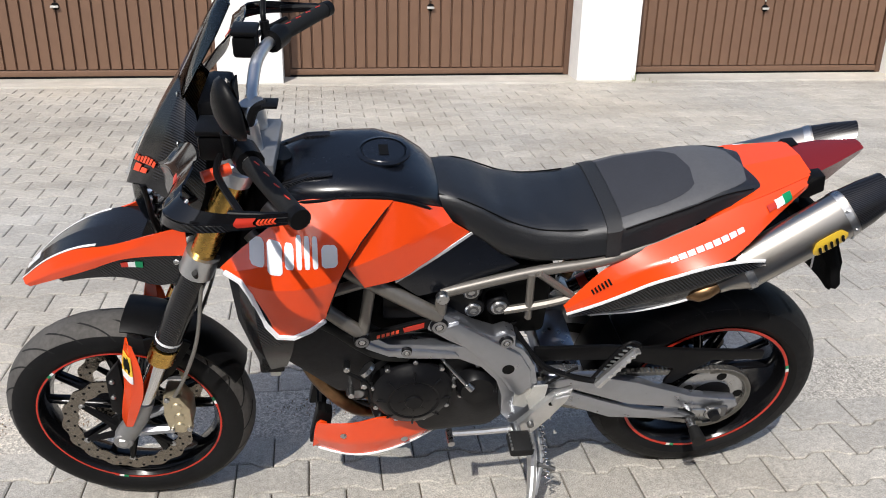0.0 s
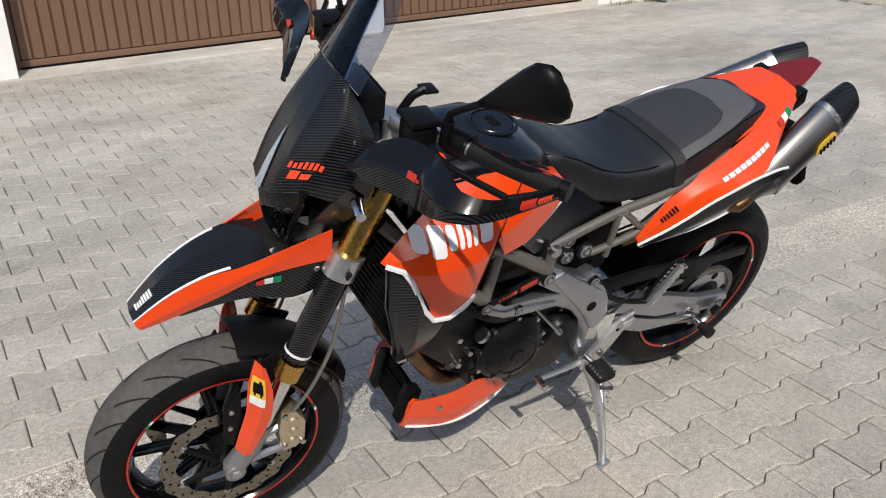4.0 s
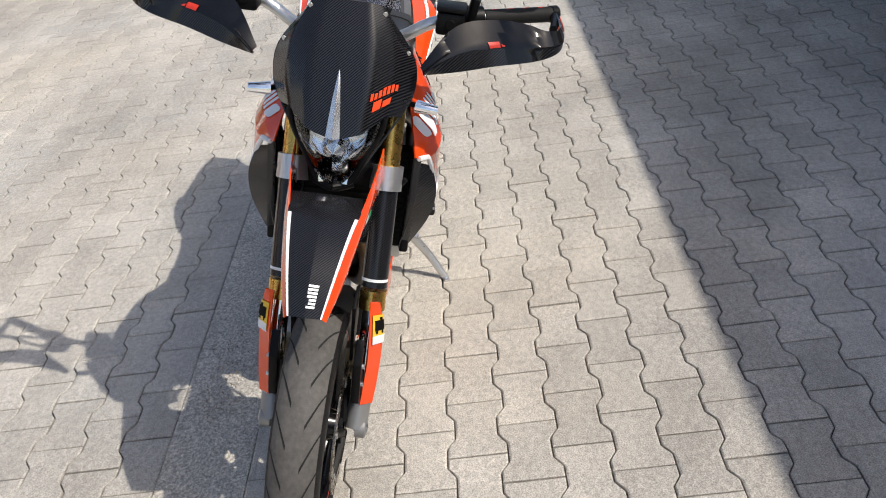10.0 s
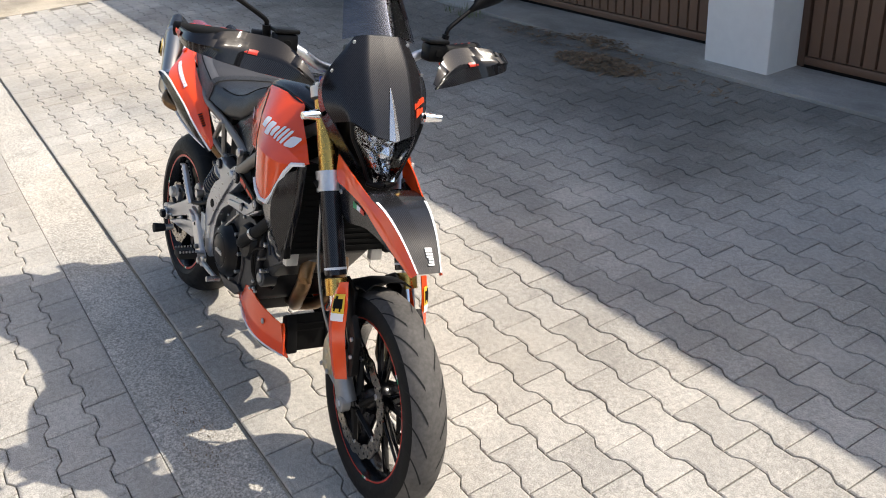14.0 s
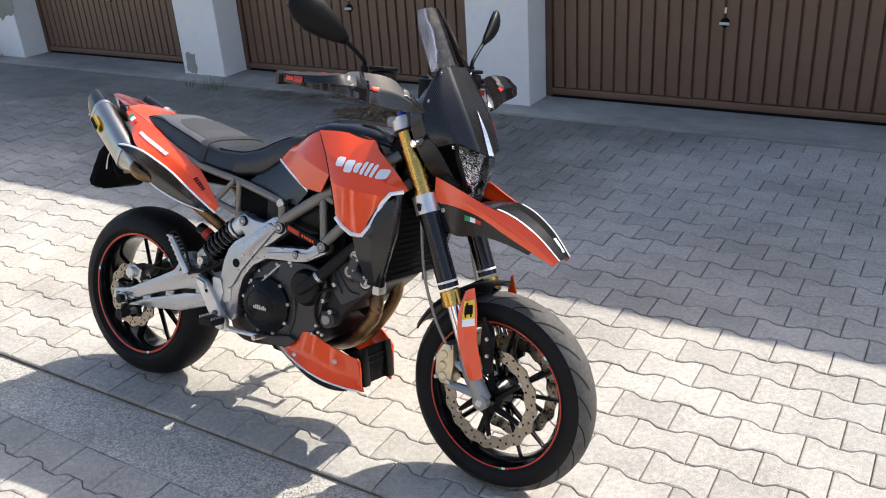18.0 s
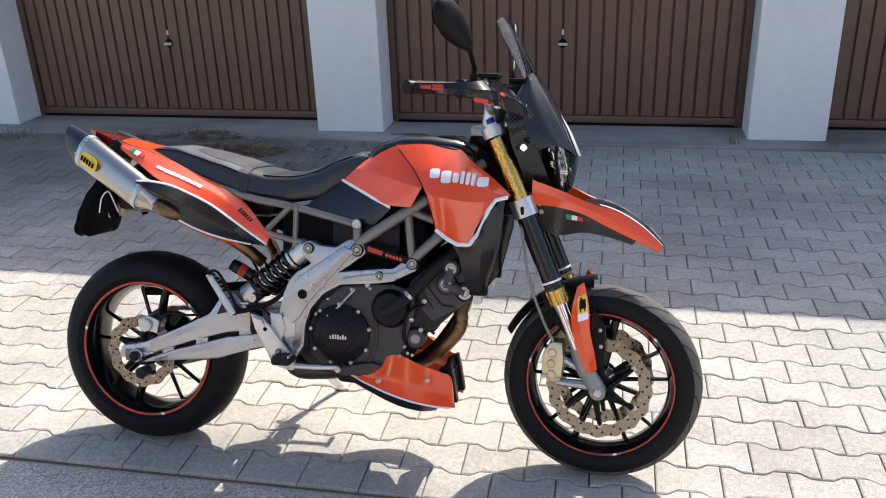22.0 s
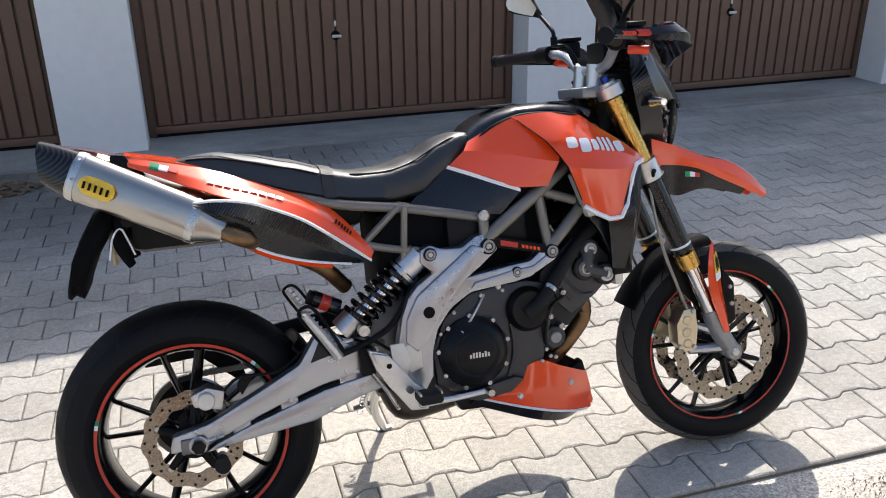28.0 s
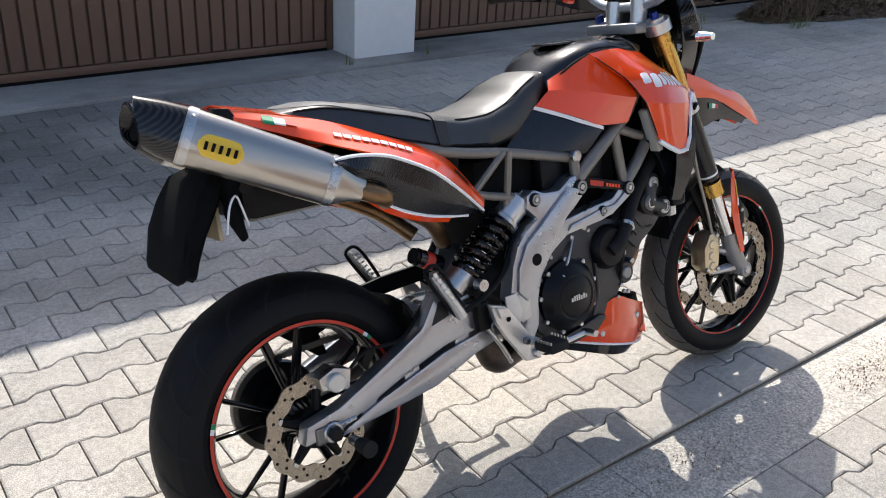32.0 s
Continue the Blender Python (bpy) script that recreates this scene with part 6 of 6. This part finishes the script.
    part("cable", tube([(0.2, s * 0.15, 0.55), (0.15, s * 0.165, 0.52), (0.14, s * 0.15, 0.43), (0.18, s * 0.1, 0.4)], 0.005, 6), M_BLACK, engine)
    part("airbox_side", box(-0.1, 0.12, s * 0.1, s * 0.14, 0.7, 0.8, 0.012), M_DARKENG, engine)
part("header_pipe", tube([(0.285, -0.03, 0.56), (0.295, -0.05, 0.515), (0.297, -0.055, 0.47), (0.265, -0.05, 0.42), (0.2, -0.03, 0.355), (0.1, 0.02, 0.31), (-0.05, 0.03, 0.285)], 0.023, 14), M_HEAT, engine, "heat-browned header pipe")
part("header_pipe", tube([(0.3, 0.06, 0.56), (0.285, 0.075, 0.5), (0.24, 0.08, 0.42), (0.17, 0.07, 0.335), (0.08, 0.04, 0.29)], 0.021, 14), M_HEAT, engine)
part("header_flange", tube([(0.286, -0.035, 0.55), (0.288, -0.038, 0.538)], 0.031, 14), M_DARKSTEEL, engine)
part("collector", tube([(-0.05, 0.0, 0.3), (-0.16, -0.03, 0.29), (-0.24, -0.06, 0.3), (-0.27, -0.06, 0.36)], 0.036, 14), M_EXDARK, engine, "dark exhaust collector")
for s in (-1,):
    part("head_cover", plate([(0.175, 0.59), (0.235, 0.675), (0.3, 0.69), (0.345, 0.64), (0.35, 0.585), (0.3, 0.54), (0.225, 0.495), (0.19, 0.53)], 0.126, 0.14, 0.006, s), M_HEAD, engine, "dark grey cast cylinder head")
    part("head_rib", tube([(0.19, s * 0.141, 0.585), (0.225, s * 0.142, 0.535)], 0.004, 6), M_HEAD, engine)
    part("head_rib", tube([(0.2, s * 0.141, 0.61), (0.25, s * 0.142, 0.55), (0.29, s * 0.141, 0.545)], 0.004, 6), M_HEAD, engine)
    part("head_arm", tube([(0.267, s * 0.15, 0.616), (0.283, s * 0.15, 0.666)], 0.02, 10), M_HEAD, engine)
    part("head_arm", tube([(0.267, s * 0.15, 0.616), (0.325, s * 0.15, 0.594)], 0.02, 10), M_HEAD, engine)
rad = new("radiator")
rad.parent = bike
part("core", box(0.345, 0.385, -0.16, 0.16, 0.6, 0.87, 0.004), M_DARK, rad, "black radiator core")
for k in range(14):
    part("fin", box(0.383, 0.388, -0.15, 0.15, 0.612 + 0.018 * k, 0.62 + 0.018 * k), M_DARK, rad)
for s in (1, -1):
    part("side_tank", box(0.34, 0.395, s * 0.155, s * 0.178, 0.59, 0.88, 0.006), M_BLACK, rad)
    part("bracket", box(0.35, 0.375, s * 0.12, s * 0.16, 0.56, 0.605, 0.004), M_PALE, rad)

# belly pan
belly = new("belly_pan")
belly.parent = bike
for s in (1, -1):
    bp = surf([[(-0.05, 0.108, 0.318), (0.03, 0.14, 0.35), (0.112, 0.155, 0.388), (0.18, 0.146, 0.362), (0.24, 0.122, 0.335), (0.272, 0.105, 0.322)],
               [(-0.048, 0.115, 0.308), (0.03, 0.148, 0.308), (0.11, 0.16, 0.31), (0.19, 0.146, 0.285), (0.25, 0.117, 0.265), (0.285, 0.095, 0.255)],
               [(-0.046, 0.11, 0.302), (0.04, 0.14, 0.275), (0.12, 0.148, 0.25), (0.19, 0.135, 0.23), (0.25, 0.1, 0.213), (0.29, 0.078, 0.208)]], s)
    part("pan_side", sheet(bp, 0.004, 26, 10), M_RED, belly, "orange-red belly pan side")
    bl_ = surf([[(-0.048, 0.108, 0.301), (0.04, 0.138, 0.273), (0.12, 0.146, 0.248), (0.19, 0.133, 0.228), (0.24, 0.105, 0.214)],
                [(-0.07, 0.095, 0.285), (0.03, 0.12, 0.248), (0.11, 0.128, 0.218), (0.18, 0.115, 0.2), (0.23, 0.09, 0.198)]], s)
    part("pan_keel", sheet(bl_, 0.004, 20, 5), M_GLOSS, belly, "black belly pan keel")
    part("white_line", tube([tuple(bp(u, 1, 0.001)) for u in (0, 0.2, 0.4, 0.6, 0.8, 0.95)], 0.0035, 6), M_WHITE, belly)
    for u, v in ((0.31, 0.62), (0.77, 0.3)):
        q = bp(u, v, 0.001)
        part("pan_bolt", disc((q.x, q.y, q.z), 0.009, 0.004, n=12, s=s), M_STEEL, belly)
    part("pan_mouth", plate([(0.235, 0.33), (0.272, 0.35), (0.284, 0.3), (0.298, 0.225), (0.25, 0.225)], 0.05, 0.085, 0.006, s), M_BLACK, belly)
    part("pan_wing", plate([(0.25, 0.312), (0.266, 0.322), (0.278, 0.31), (0.284, 0.28), (0.29, 0.222), (0.27, 0.235)], 0.09, 0.097, 0.003, s), M_RED, belly)

part("pan_front", plate([(0.25, 0.34), (0.262, 0.345), (0.272, 0.3), (0.28, 0.225), (0.255, 0.222)], -0.084, 0.084, 0.004), M_DARK, belly, "black vented pan mouth")
for k in range(4):
    part("mouth_vane", box(0.266, 0.274, -0.08, 0.08, 0.245 + 0.022 * k, 0.249 + 0.022 * k), M_BLACK, belly)

# swingarm, drive, shock
arm = new("swingarm")
arm.parent = bike
for s in (1, -1):
    y0, y1 = (0.108, 0.15) if s < 0 else (0.112, 0.14)
    top = [(-0.3, 0.47), (-0.345, 0.49), (-0.384, 0.512), (-0.42, 0.552), (-0.457, 0.55), (-0.507, 0.478), (-0.6, 0.432), (-0.735, 0.37), (-0.82, 0.352), (-0.832, 0.31), (-0.74, 0.318), (-0.629, 0.362), (-0.562, 0.386), (-0.448, 0.42), (-0.3, 0.44)] if s < 0 else [(-0.3, 0.465), (-0.36, 0.472), (-0.445, 0.468), (-0.54, 0.44), (-0.7, 0.376), (-0.83, 0.352), (-0.845, 0.325), (-0.8, 0.3), (-0.71, 0.312), (-0.684, 0.332), (-0.53, 0.358), (-0.361, 0.432), (-0.3, 0.44)]
    low = [(-0.3, 0.43), (-0.452, 0.404), (-0.567, 0.369), (-0.626, 0.352), (-0.72, 0.318), (-0.76, 0.296), (-0.684, 0.308), (-0.583, 0.318), (-0.481, 0.33), (-0.36, 0.372), (-0.3, 0.385)] if s < 0 else [(-0.3, 0.43), (-0.36, 0.42), (-0.5, 0.357), (-0.56, 0.334), (-0.7, 0.305), (-0.74, 0.284), (-0.6, 0.292), (-0.486, 0.308), (-0.371, 0.362), (-0.3, 0.39)]
    part("upper_beam", plate(top, y0, y1, 0.008, s), M_CAST, arm, "satin grey swingarm beam")
    part("lower_beam", plate(low, y0 + 0.004, y1 - 0.004, 0.008, s), M_CAST, arm)
    for x, z in ((-0.54, 0.381), (-0.39, 0.42), (-0.66, 0.344)) if s < 0 else ((-0.66, 0.325),):
        part("web", box(x - 0.022, x + 0.022, s * (y0 + 0.01), s * (y1 - 0.012), z - 0.018, z + 0.016, 0.004), M_CAST, arm)
    if s < 0:
        part("gusset_hole", plate([(-0.455, 0.528), (-0.432, 0.535), (-0.43, 0.49), (-0.48, 0.478)], 0.15, 0.1512, 0, s), M_ENGINE, arm)
        part("gusset_hole", plate([(-0.422, 0.53), (-0.395, 0.5), (-0.418, 0.488)], 0.15, 0.1512, 0, s), M_ENGINE, arm)
    part("slot_shade", plate([(-0.36, 0.44), (-0.5, 0.41), (-0.66, 0.35), (-0.66, 0.34), (-0.5, 0.37), (-0.36, 0.41)], y0 + 0.002, y0 + 0.008, 0, s), M_DARKENG, arm)
    part("axle_block", box(RW[0] - 0.03, RW[0] + 0.03, s * 0.145, s * 0.156, RW[1] - 0.019, RW[1] + 0.019, 0.004), M_DARKSTEEL, arm)
    part("axle_washer", disc((RW[0] + 0.01, s * 0.156, RW[1]), 0.023, 0.004, n=20, s=s), M_STEEL, arm)
    part("chain_adjuster", tube([(RW[0] + 0.025, s * 0.15, RW[1] + 0.006), (RW[0] + 0.07, s * 0.15, RW[1] + 0.012)], 0.005, 8), M_STEEL, arm)
    part("axle_nut", disc((RW[0] + 0.01, s * 0.158, RW[1]), 0.017, 0.018, n=6, s=s), M_DARKENG, arm)
    spool = part("spool", tube([(RW[0] + 0.06, s * 0.14, RW[1] - 0.04), (RW[0] + 0.06, s * 0.175, RW[1] - 0.04)], 0.012, 12), M_STEEL, arm)
    part("spool_cap", tube([(RW[0] + 0.06, s * 0.172, RW[1] - 0.04), (RW[0] + 0.06, s * 0.215, RW[1] - 0.04)], (0.015, 0.019), 14), M_RUBBER, arm, "black rubber paddock-stand spool")
    part("pivot_cap", disc((-0.3, s * 0.15, 0.43), 0.024, 0.02, n=20, s=s), M_DARKSTEEL, arm)
part("arm_bridge", box(-0.4, -0.3, -0.12, 0.12, 0.39, 0.48, 0.02), M_CAST, arm)
rcal = part("rear_caliper", plate([(-0.69, 0.44), (-0.73, 0.455), (-0.77, 0.44), (-0.765, 0.41), (-0.7, 0.395)], -0.135, -0.085, 0.006), M_STEEL, arm, "silver rear brake caliper")
part("caliper_piston", disc((-0.735, -0.135, 0.425), 0.021, 0.018, n=20, s=-1), M_PALE, arm)
part("disc_guard", plate([(-0.66, 0.445), (-0.64, 0.47), (-0.62, 0.46), (-0.65, 0.42)], -0.13, -0.1, 0.003), M_BLACK, arm)
part("brake_line", tube([(-0.69, -0.13, 0.44), (-0.65, -0.14, 0.47), (-0.55, -0.135, 0.47), (-0.44, -0.1, 0.53), (-0.33, -0.12, 0.5)], 0.004, 6), M_BLACK, arm)
part("sprocket_back", lathe((RW[0], 0.086, RW[1]), [(0.05, 0.004), (0.1, 0.004), (0.1, 0.0), (0.05, 0.0)], 40), M_DARKENG, arm)
spr = part("sprocket", lathe((RW[0], 0.098, RW[1]), [(0.06, -0.003), (0.098, -0.003), (0.104, 0), (0.098, 0.003), (0.06, 0.003)], 44), M_STEEL, arm, "worn steel rear sprocket")
part("sprocket_carrier", lathe((RW[0], 0.09, RW[1]), [(0.02, 0.012), (0.065, 0.008), (0.065, -0.02), (0.02, -0.02)], 30), M_DARKENG, arm)
for k in range(5):
    a = radians(72 * k + 30)
    part("sprocket_window", disc((RW[0] + 0.08 * math.cos(a), 0.1005, RW[1] + 0.08 * math.sin(a)), 0.014, 0.0012, n=14, bev=0.0003), M_DARK, arm)
chain = []
for k in range(50):
    a = radians(-100 + 200 * k / 49 + 180)
    chain.append((RW[0] + 0.106 * math.cos(a), RW[1] + 0.106 * math.sin(a)))
bm = bmesh.new()
pts = [(x, z) for x, z in chain] + [(-0.785 + 0.0 + (0.53 / 42) * k, 0.222 + 0.0034 * k) for k in range(1, 42)]
for x, z in pts:
    merge(bm, disc((x, 0.09, z), 0.0085, 0.018, n=8, bev=0.001))
for k in range(42):
    merge(bm, disc((-0.767 + 0.0126 * k, 0.09, 0.434 + 0.0002 * k), 0.0085, 0.018, n=8, bev=0.001))
part("chain", bm, M_CHAIN, arm, "greasy steel drive chain")
part("hugger", lathe((RW[0], 0, RW[1]), [(0.352, 0), (0.346, 0.07), (0.325, 0.1), (0.318, 0.098), (0.34, 0.068), (0.346, 0), (0.34, -0.068), (0.318, -0.098), (0.325, -0.1), (0.346, -0.07)], 14, a0=6, a1=36), M_BLACK, arm, "black rear hugger")
part("chain_guard", plate([(-0.26, 0.555), (-0.45, 0.548), (-0.65, 0.522), (-0.88, 0.5), (-0.88, 0.47), (-0.74, 0.478), (-0.65, 0.4), (-0.625, 0.4), (-0.64, 0.455), (-0.5, 0.5), (-0.26, 0.51)], 0.1, 0.112, 0.004), M_BLACK, arm, "black chain guard")
shock = new("shock")
shock.parent = bike
A_, B_ = V((-0.16, -0.135, 0.72)), V((-0.365, -0.115, 0.555))
dd = (B_ - A_).normalized()
part("shock_body", tube([A_, B_], 0.018, 14), M_CHROME, shock)
part("top_collar", tube([A_ + dd * 0.02, A_ + dd * 0.075], 0.034, 20), M_ALU, shock)
part("top_ring", tube([A_ + dd * 0.078, A_ + dd * 0.088], 0.04, 20), M_STEEL, shock)
part("bottom_cup", tube([B_ - dd * 0.02, B_ + dd * 0.03], 0.036, 18), M_STEEL, shock)
side1 = dd.cross(V((0, 1, 0))).normalized()
side2 = dd.cross(side1)
L = (B_ - A_).length - 0.11
part("spring", tube([A_ + dd * (0.09 + L * k / 66) + 0.036 * (math.cos(k * 0.62) * side1 + math.sin(k * 0.62) * side2) for k in range(67)], 0.0072, 8, 132), M_GLOSS, shock, "black coil spring")
part("reservoir", tube([(-0.385, -0.07, 0.59), (-0.45, -0.075, 0.625)], 0.021, 16), M_GLOSS, shock, "black shock reservoir")
part("reservoir_tag", tube([(-0.41, -0.072, 0.6035), (-0.432, -0.0736, 0.6153)], 0.0214, 16), M_STRIPE, shock)
part("reservoir_cap", tube([(-0.45, -0.075, 0.625), (-0.46, -0.0755, 0.63)], 0.019, 16), M_BLACK, shock)

# rests, stand, levers
for s in (1, -1):
    m = lambda *p: [(x, s * y, z) for x, y, z in p]
    br = part("rest_bracket", plate([(-0.345, 0.5), (-0.3, 0.485), (-0.272, 0.45), (-0.235, 0.40), (-0.2, 0.36), (-0.205, 0.325), (-0.25, 0.33), (-0.3, 0.4), (-0.33, 0.45)], 0.182, 0.2, 0.005, s), M_ALU, bike, "bare alloy foot rest bracket")
    part("bracket_hole", disc((-0.295, s * 0.2, 0.452), 0.007, 0.001, n=12, bev=0.0003, s=s), M_DARK, br)
    part("bracket_bolt", disc((-0.22, s * 0.2, 0.345), 0.012, 0.01, n=14, s=s), M_STEEL, br)
    peg = part("foot_peg", tube(m((-0.215, 0.19, 0.37), (-0.215, 0.225, 0.372)), 0.012, 10), M_STEEL, bike)
    part("peg_tread", box(-0.245, -0.185, s * 0.22, s * 0.285, 0.362, 0.388, 0.008), M_RUBBER, peg)
    for k in range(6):
        for x in (-0.243, -0.191):
            part("peg_tooth", box(x, x + 0.004, s * (0.224 + 0.0105 * k), s * (0.229 + 0.0105 * k), 0.386, 0.393), M_STEEL, peg)
    tz = 0.364 if s > 0 else 0.347
    part("toe_lever", tube(m((-0.21, 0.19, tz - 0.008), (-0.13, 0.195, tz - 0.006), (-0.05, 0.2, tz)), (0.009, 0.007), 8), M_ALU, bike)
    part("toe_tip", tube(m((-0.048, 0.19, tz), (-0.048, 0.235, tz + 0.002)), 0.009, 10), M_STEEL, bike)
    part("bracket_brace", plate([(-0.335, 0.492), (-0.3, 0.482), (-0.292, 0.46), (-0.325, 0.462)], 0.2, 0.212, 0.003, s), M_ALU, br)
    part("bracket_pin", disc((-0.25, s * 0.2, 0.385), 0.009, 0.012, n=12, s=s), M_DARKSTEEL, br)
    part("heel_plate", plate([(-0.285, 0.5), (-0.25, 0.5), (-0.235, 0.455), (-0.25, 0.41), (-0.28, 0.43)], 0.178, 0.184, 0.002, s), M_PALE, br)
    part("link_rod", tube(m((-0.24, 0.17, 0.45), (-0.33, 0.165, 0.52), (-0.36, 0.16, 0.53)), 0.004, 6), M_BLACK, bike)
    part("passenger_stay", tube(m((-0.19, 0.14, 0.655), (-0.262, 0.155, 0.552), (-0.335, 0.165, 0.512), (-0.412, 0.172, 0.492)), 0.008, 8), M_BLACK, bike)
    pp = part("passenger_peg", tube(m((-0.412, 0.178, 0.488), (-0.43, 0.181, 0.52), (-0.485, 0.186, 0.607)), (0.013, 0.01), 8), M_ALU, bike, "folded alloy passenger peg")
    for k in range(7):
        q = V((-0.43, 0.186, 0.52)).lerp(V((-0.486, 0.191, 0.61)), k / 6)
        part("peg_rib", box(q.x - 0.006, q.x + 0.004, s * (q.y - 0.008), s * (q.y + 0.008), q.z - 0.003, q.z + 0.003), M_ALU, pp)
        q = V((-0.428, 0.166, 0.527)).lerp(V((-0.474, 0.171, 0.602)), k / 6)
        part("peg_rib", tube([(q.x + 0.007, s * q.y, q.z + 0.004), (q.x - 0.006, s * q.y, q.z + 0.001)], 0.003, 6), M_ALU, pp)
    part("peg_frame", tube(m((-0.398, 0.17, 0.5), (-0.44, 0.172, 0.585), (-0.468, 0.174, 0.622), (-0.492, 0.175, 0.618), (-0.494, 0.174, 0.598), (-0.436, 0.171, 0.506), (-0.412, 0.17, 0.486), (-0.398, 0.17, 0.5)), 0.0045, 8), M_BLACK, pp, "black peg frame")
    if s < 0:
        part("peg_pivot", tube(m((-0.345, 0.16, 0.545), (-0.345, 0.185, 0.545)), 0.014, 12), M_STEEL, bike)
        part("brake_lever_rod", tube(m((-0.37, 0.15, 0.52), (-0.43, 0.155, 0.515)), 0.005, 8), M_STEEL, bike)
part("master_cylinder", box(-0.36, -0.325, -0.17, -0.14, 0.43, 0.5, 0.006), M_BLACK, bike)
part("brake_rod", tube([(-0.33, -0.16, 0.43), (-0.3, -0.168, 0.38), (-0.275, -0.17, 0.33)], 0.006, 8), M_STEEL, bike)
stand = new("side_stand")
stand.parent = bike
part("stand_bracket", plate([(-0.29, 0.33), (-0.23, 0.33), (-0.235, 0.29), (-0.275, 0.285)], 0.1, 0.14, 0.005), M_DARKSTEEL, stand)
part("stand_leg", tube([(-0.262, 0.135, 0.305), (-0.272, 0.2, 0.25), (-0.255, 0.29, 0.17), (-0.222, 0.36, 0.1)], (0.015, 0.0095), 10, flat=1.35), M_ALU, stand, "bare alloy side stand leg")
part("stand_rib", tube([(-0.29, 0.14, 0.3), (-0.298, 0.2, 0.245), (-0.272, 0.27, 0.185)], 0.006, 8), M_ALU, stand)
part("stand_foot", tube([(-0.2, 0.37, 0.099), (-0.222, 0.364, 0.098), (-0.245, 0.36, 0.097)], 0.0155, 10, flat=0.55), M_ALU, stand)
part("stand_spring", tube([V((-0.3, 0.13, 0.32)).lerp(V((-0.31, 0.25, 0.2)), k / 60) + V((0.008 * math.cos(k * 1.05), 0.004 * math.sin(k * 1.05), 0.006 * math.sin(k * 1.05))) for k in range(61)], 0.0018, 6, 150), M_CHROME, stand)
part("stand_tab", tube([(-0.27, 0.21, 0.24), (-0.33, 0.225, 0.225)], 0.007, 8), M_DARKSTEEL, stand)


far_car(9.6, 8.3, 35)

# ---- pavers and gutter, last: the pieces of the ground ----
gutter = tagged(link_mesh("gutter", box(-11.5, 7.75, 0.207, 0.462, -0.05, -0.026), M_BED), "rough concrete drainage gutter along the yard", "gutter", kind="structure")
gx = -11.5
rg = random.Random(21)
while gx < 7.7:
    ln = 1.64
    b = box(gx + 0.001, min(gx + ln - 0.001, 7.74), 0.211, 0.464, -0.04, -0.003 + rg.uniform(-0.001, 0.001), 0.002)
    for v in b.verts:
        if v.co.z > -0.02 and v.co.y < 0.3:
            v.co.z -= 0.014
    o = link_mesh("gutter_slab", b, M_GRIT, gutter)
    gx += ln
pave = tagged(new("pavement"), "interlocking grey concrete pavers, sandy and worn", "paving", kind="structure")


def paver_outline(x0, x1, yb, yt, ph):
    """The outline of one paver, its long edges zigzag unless cut straight (None phase)."""
    gq = 0.0022
    n = 12
    xs = [x0 + gq + (x1 - x0 - 2 * gq) * k / n for k in range(n + 1)]
    low = [(x, yb[0] + gq + (wavy(x, yb[1]) if yb[1] is not None else 0)) for x in xs]
    top = [(x, yt[0] - gq + (wavy(x, yt[1]) if yt[1] is not None else 0)) for x in reversed(xs)]
    return low + top


def paver_data(out, h, tx, ty, z0=-0.02):
    cx = sum(p[0] for p in out) / len(out)
    cy = sum(p[1] for p in out) / len(out)
    n = len(out)
    f = lambda x, y: h + tx * (x - cx) + ty * (y - cy)
    vs = [(x, y, z0) for x, y in out] + [(x, y, f(x, y) - 0.0032) for x, y in out]
    ins = []
    for x, y in out:
        d = math.hypot(x - cx, y - cy)
        k = 1 - 0.006 / d
        ins.append((cx + (x - cx) * k, cy + (y - cy) * k))
    vs += [(x, y, f(x, y)) for x, y in ins]
    fs = [tuple(range(2 * n, 3 * n))]
    for r in (0, 1):
        fs += [(r * n + k, r * n + (k + 1) % n, (r + 1) * n + (k + 1) % n, (r + 1) * n + k) for k in range(n)]
    return vs, fs


def lay():
    rnd = random.Random(5)
    singles, av, af = [], [], []
    blocks = [(0.205, -1, 27), (0.464, 1, 36)]
    for y0, sg, rows in blocks:
        for r in range(rows):
            ya, yb2 = y0 + sg * r * P_, y0 + sg * (r + 1) * P_
            edge = r == 0
            pa, pb = 0.5 * (r % 2), 0.5 * ((r + 1) % 2)
            lo, hi = ((ya, None if edge else pb), (yb2, pa)) if sg > 0 else ((yb2, pb if r < rows - 1 else None), (ya, None if edge else pa))
            off = 0.5 * (r % 2) * L_ if sg > 0 else 0.5 * (r % 2) * L_
            k0, k1 = int(-11.4 / L_), int(7.6 / L_)
            for k in range(k0, k1):
                x0 = k * L_ + off
                near = -1.35 < x0 < 1.1 and -0.9 < (ya + yb2) / 2 < 0.62
                far = abs(x0) > 5.0
                out = paver_outline(x0, x0 + L_, lo, hi, 0)
                vs, fs = paver_data(out, rnd.uniform(-0.0016, 0.0016), rnd.uniform(-0.008, 0.008), rnd.uniform(-0.008, 0.008))
                if near and len(singles) < 300:
                    me = bpy.data.meshes.new("paver")
                    me.from_pydata(vs, [], fs)
                    me.materials.append(M_PAVER)
                    singles.append(me)
                    o = new("paver", me)
                    o.parent = pave
                else:
                    b = len(av)
                    av += vs
                    af += [tuple(i + b for i in f) for f in fs]
    me = bpy.data.meshes.new("paver_field")
    me.from_pydata(av, [], af)
    me.materials.append(M_PAVERFIELD)
    o = new("paver_field", me)
    o.parent = pave
    o["kind"] = "stuff"


lay()
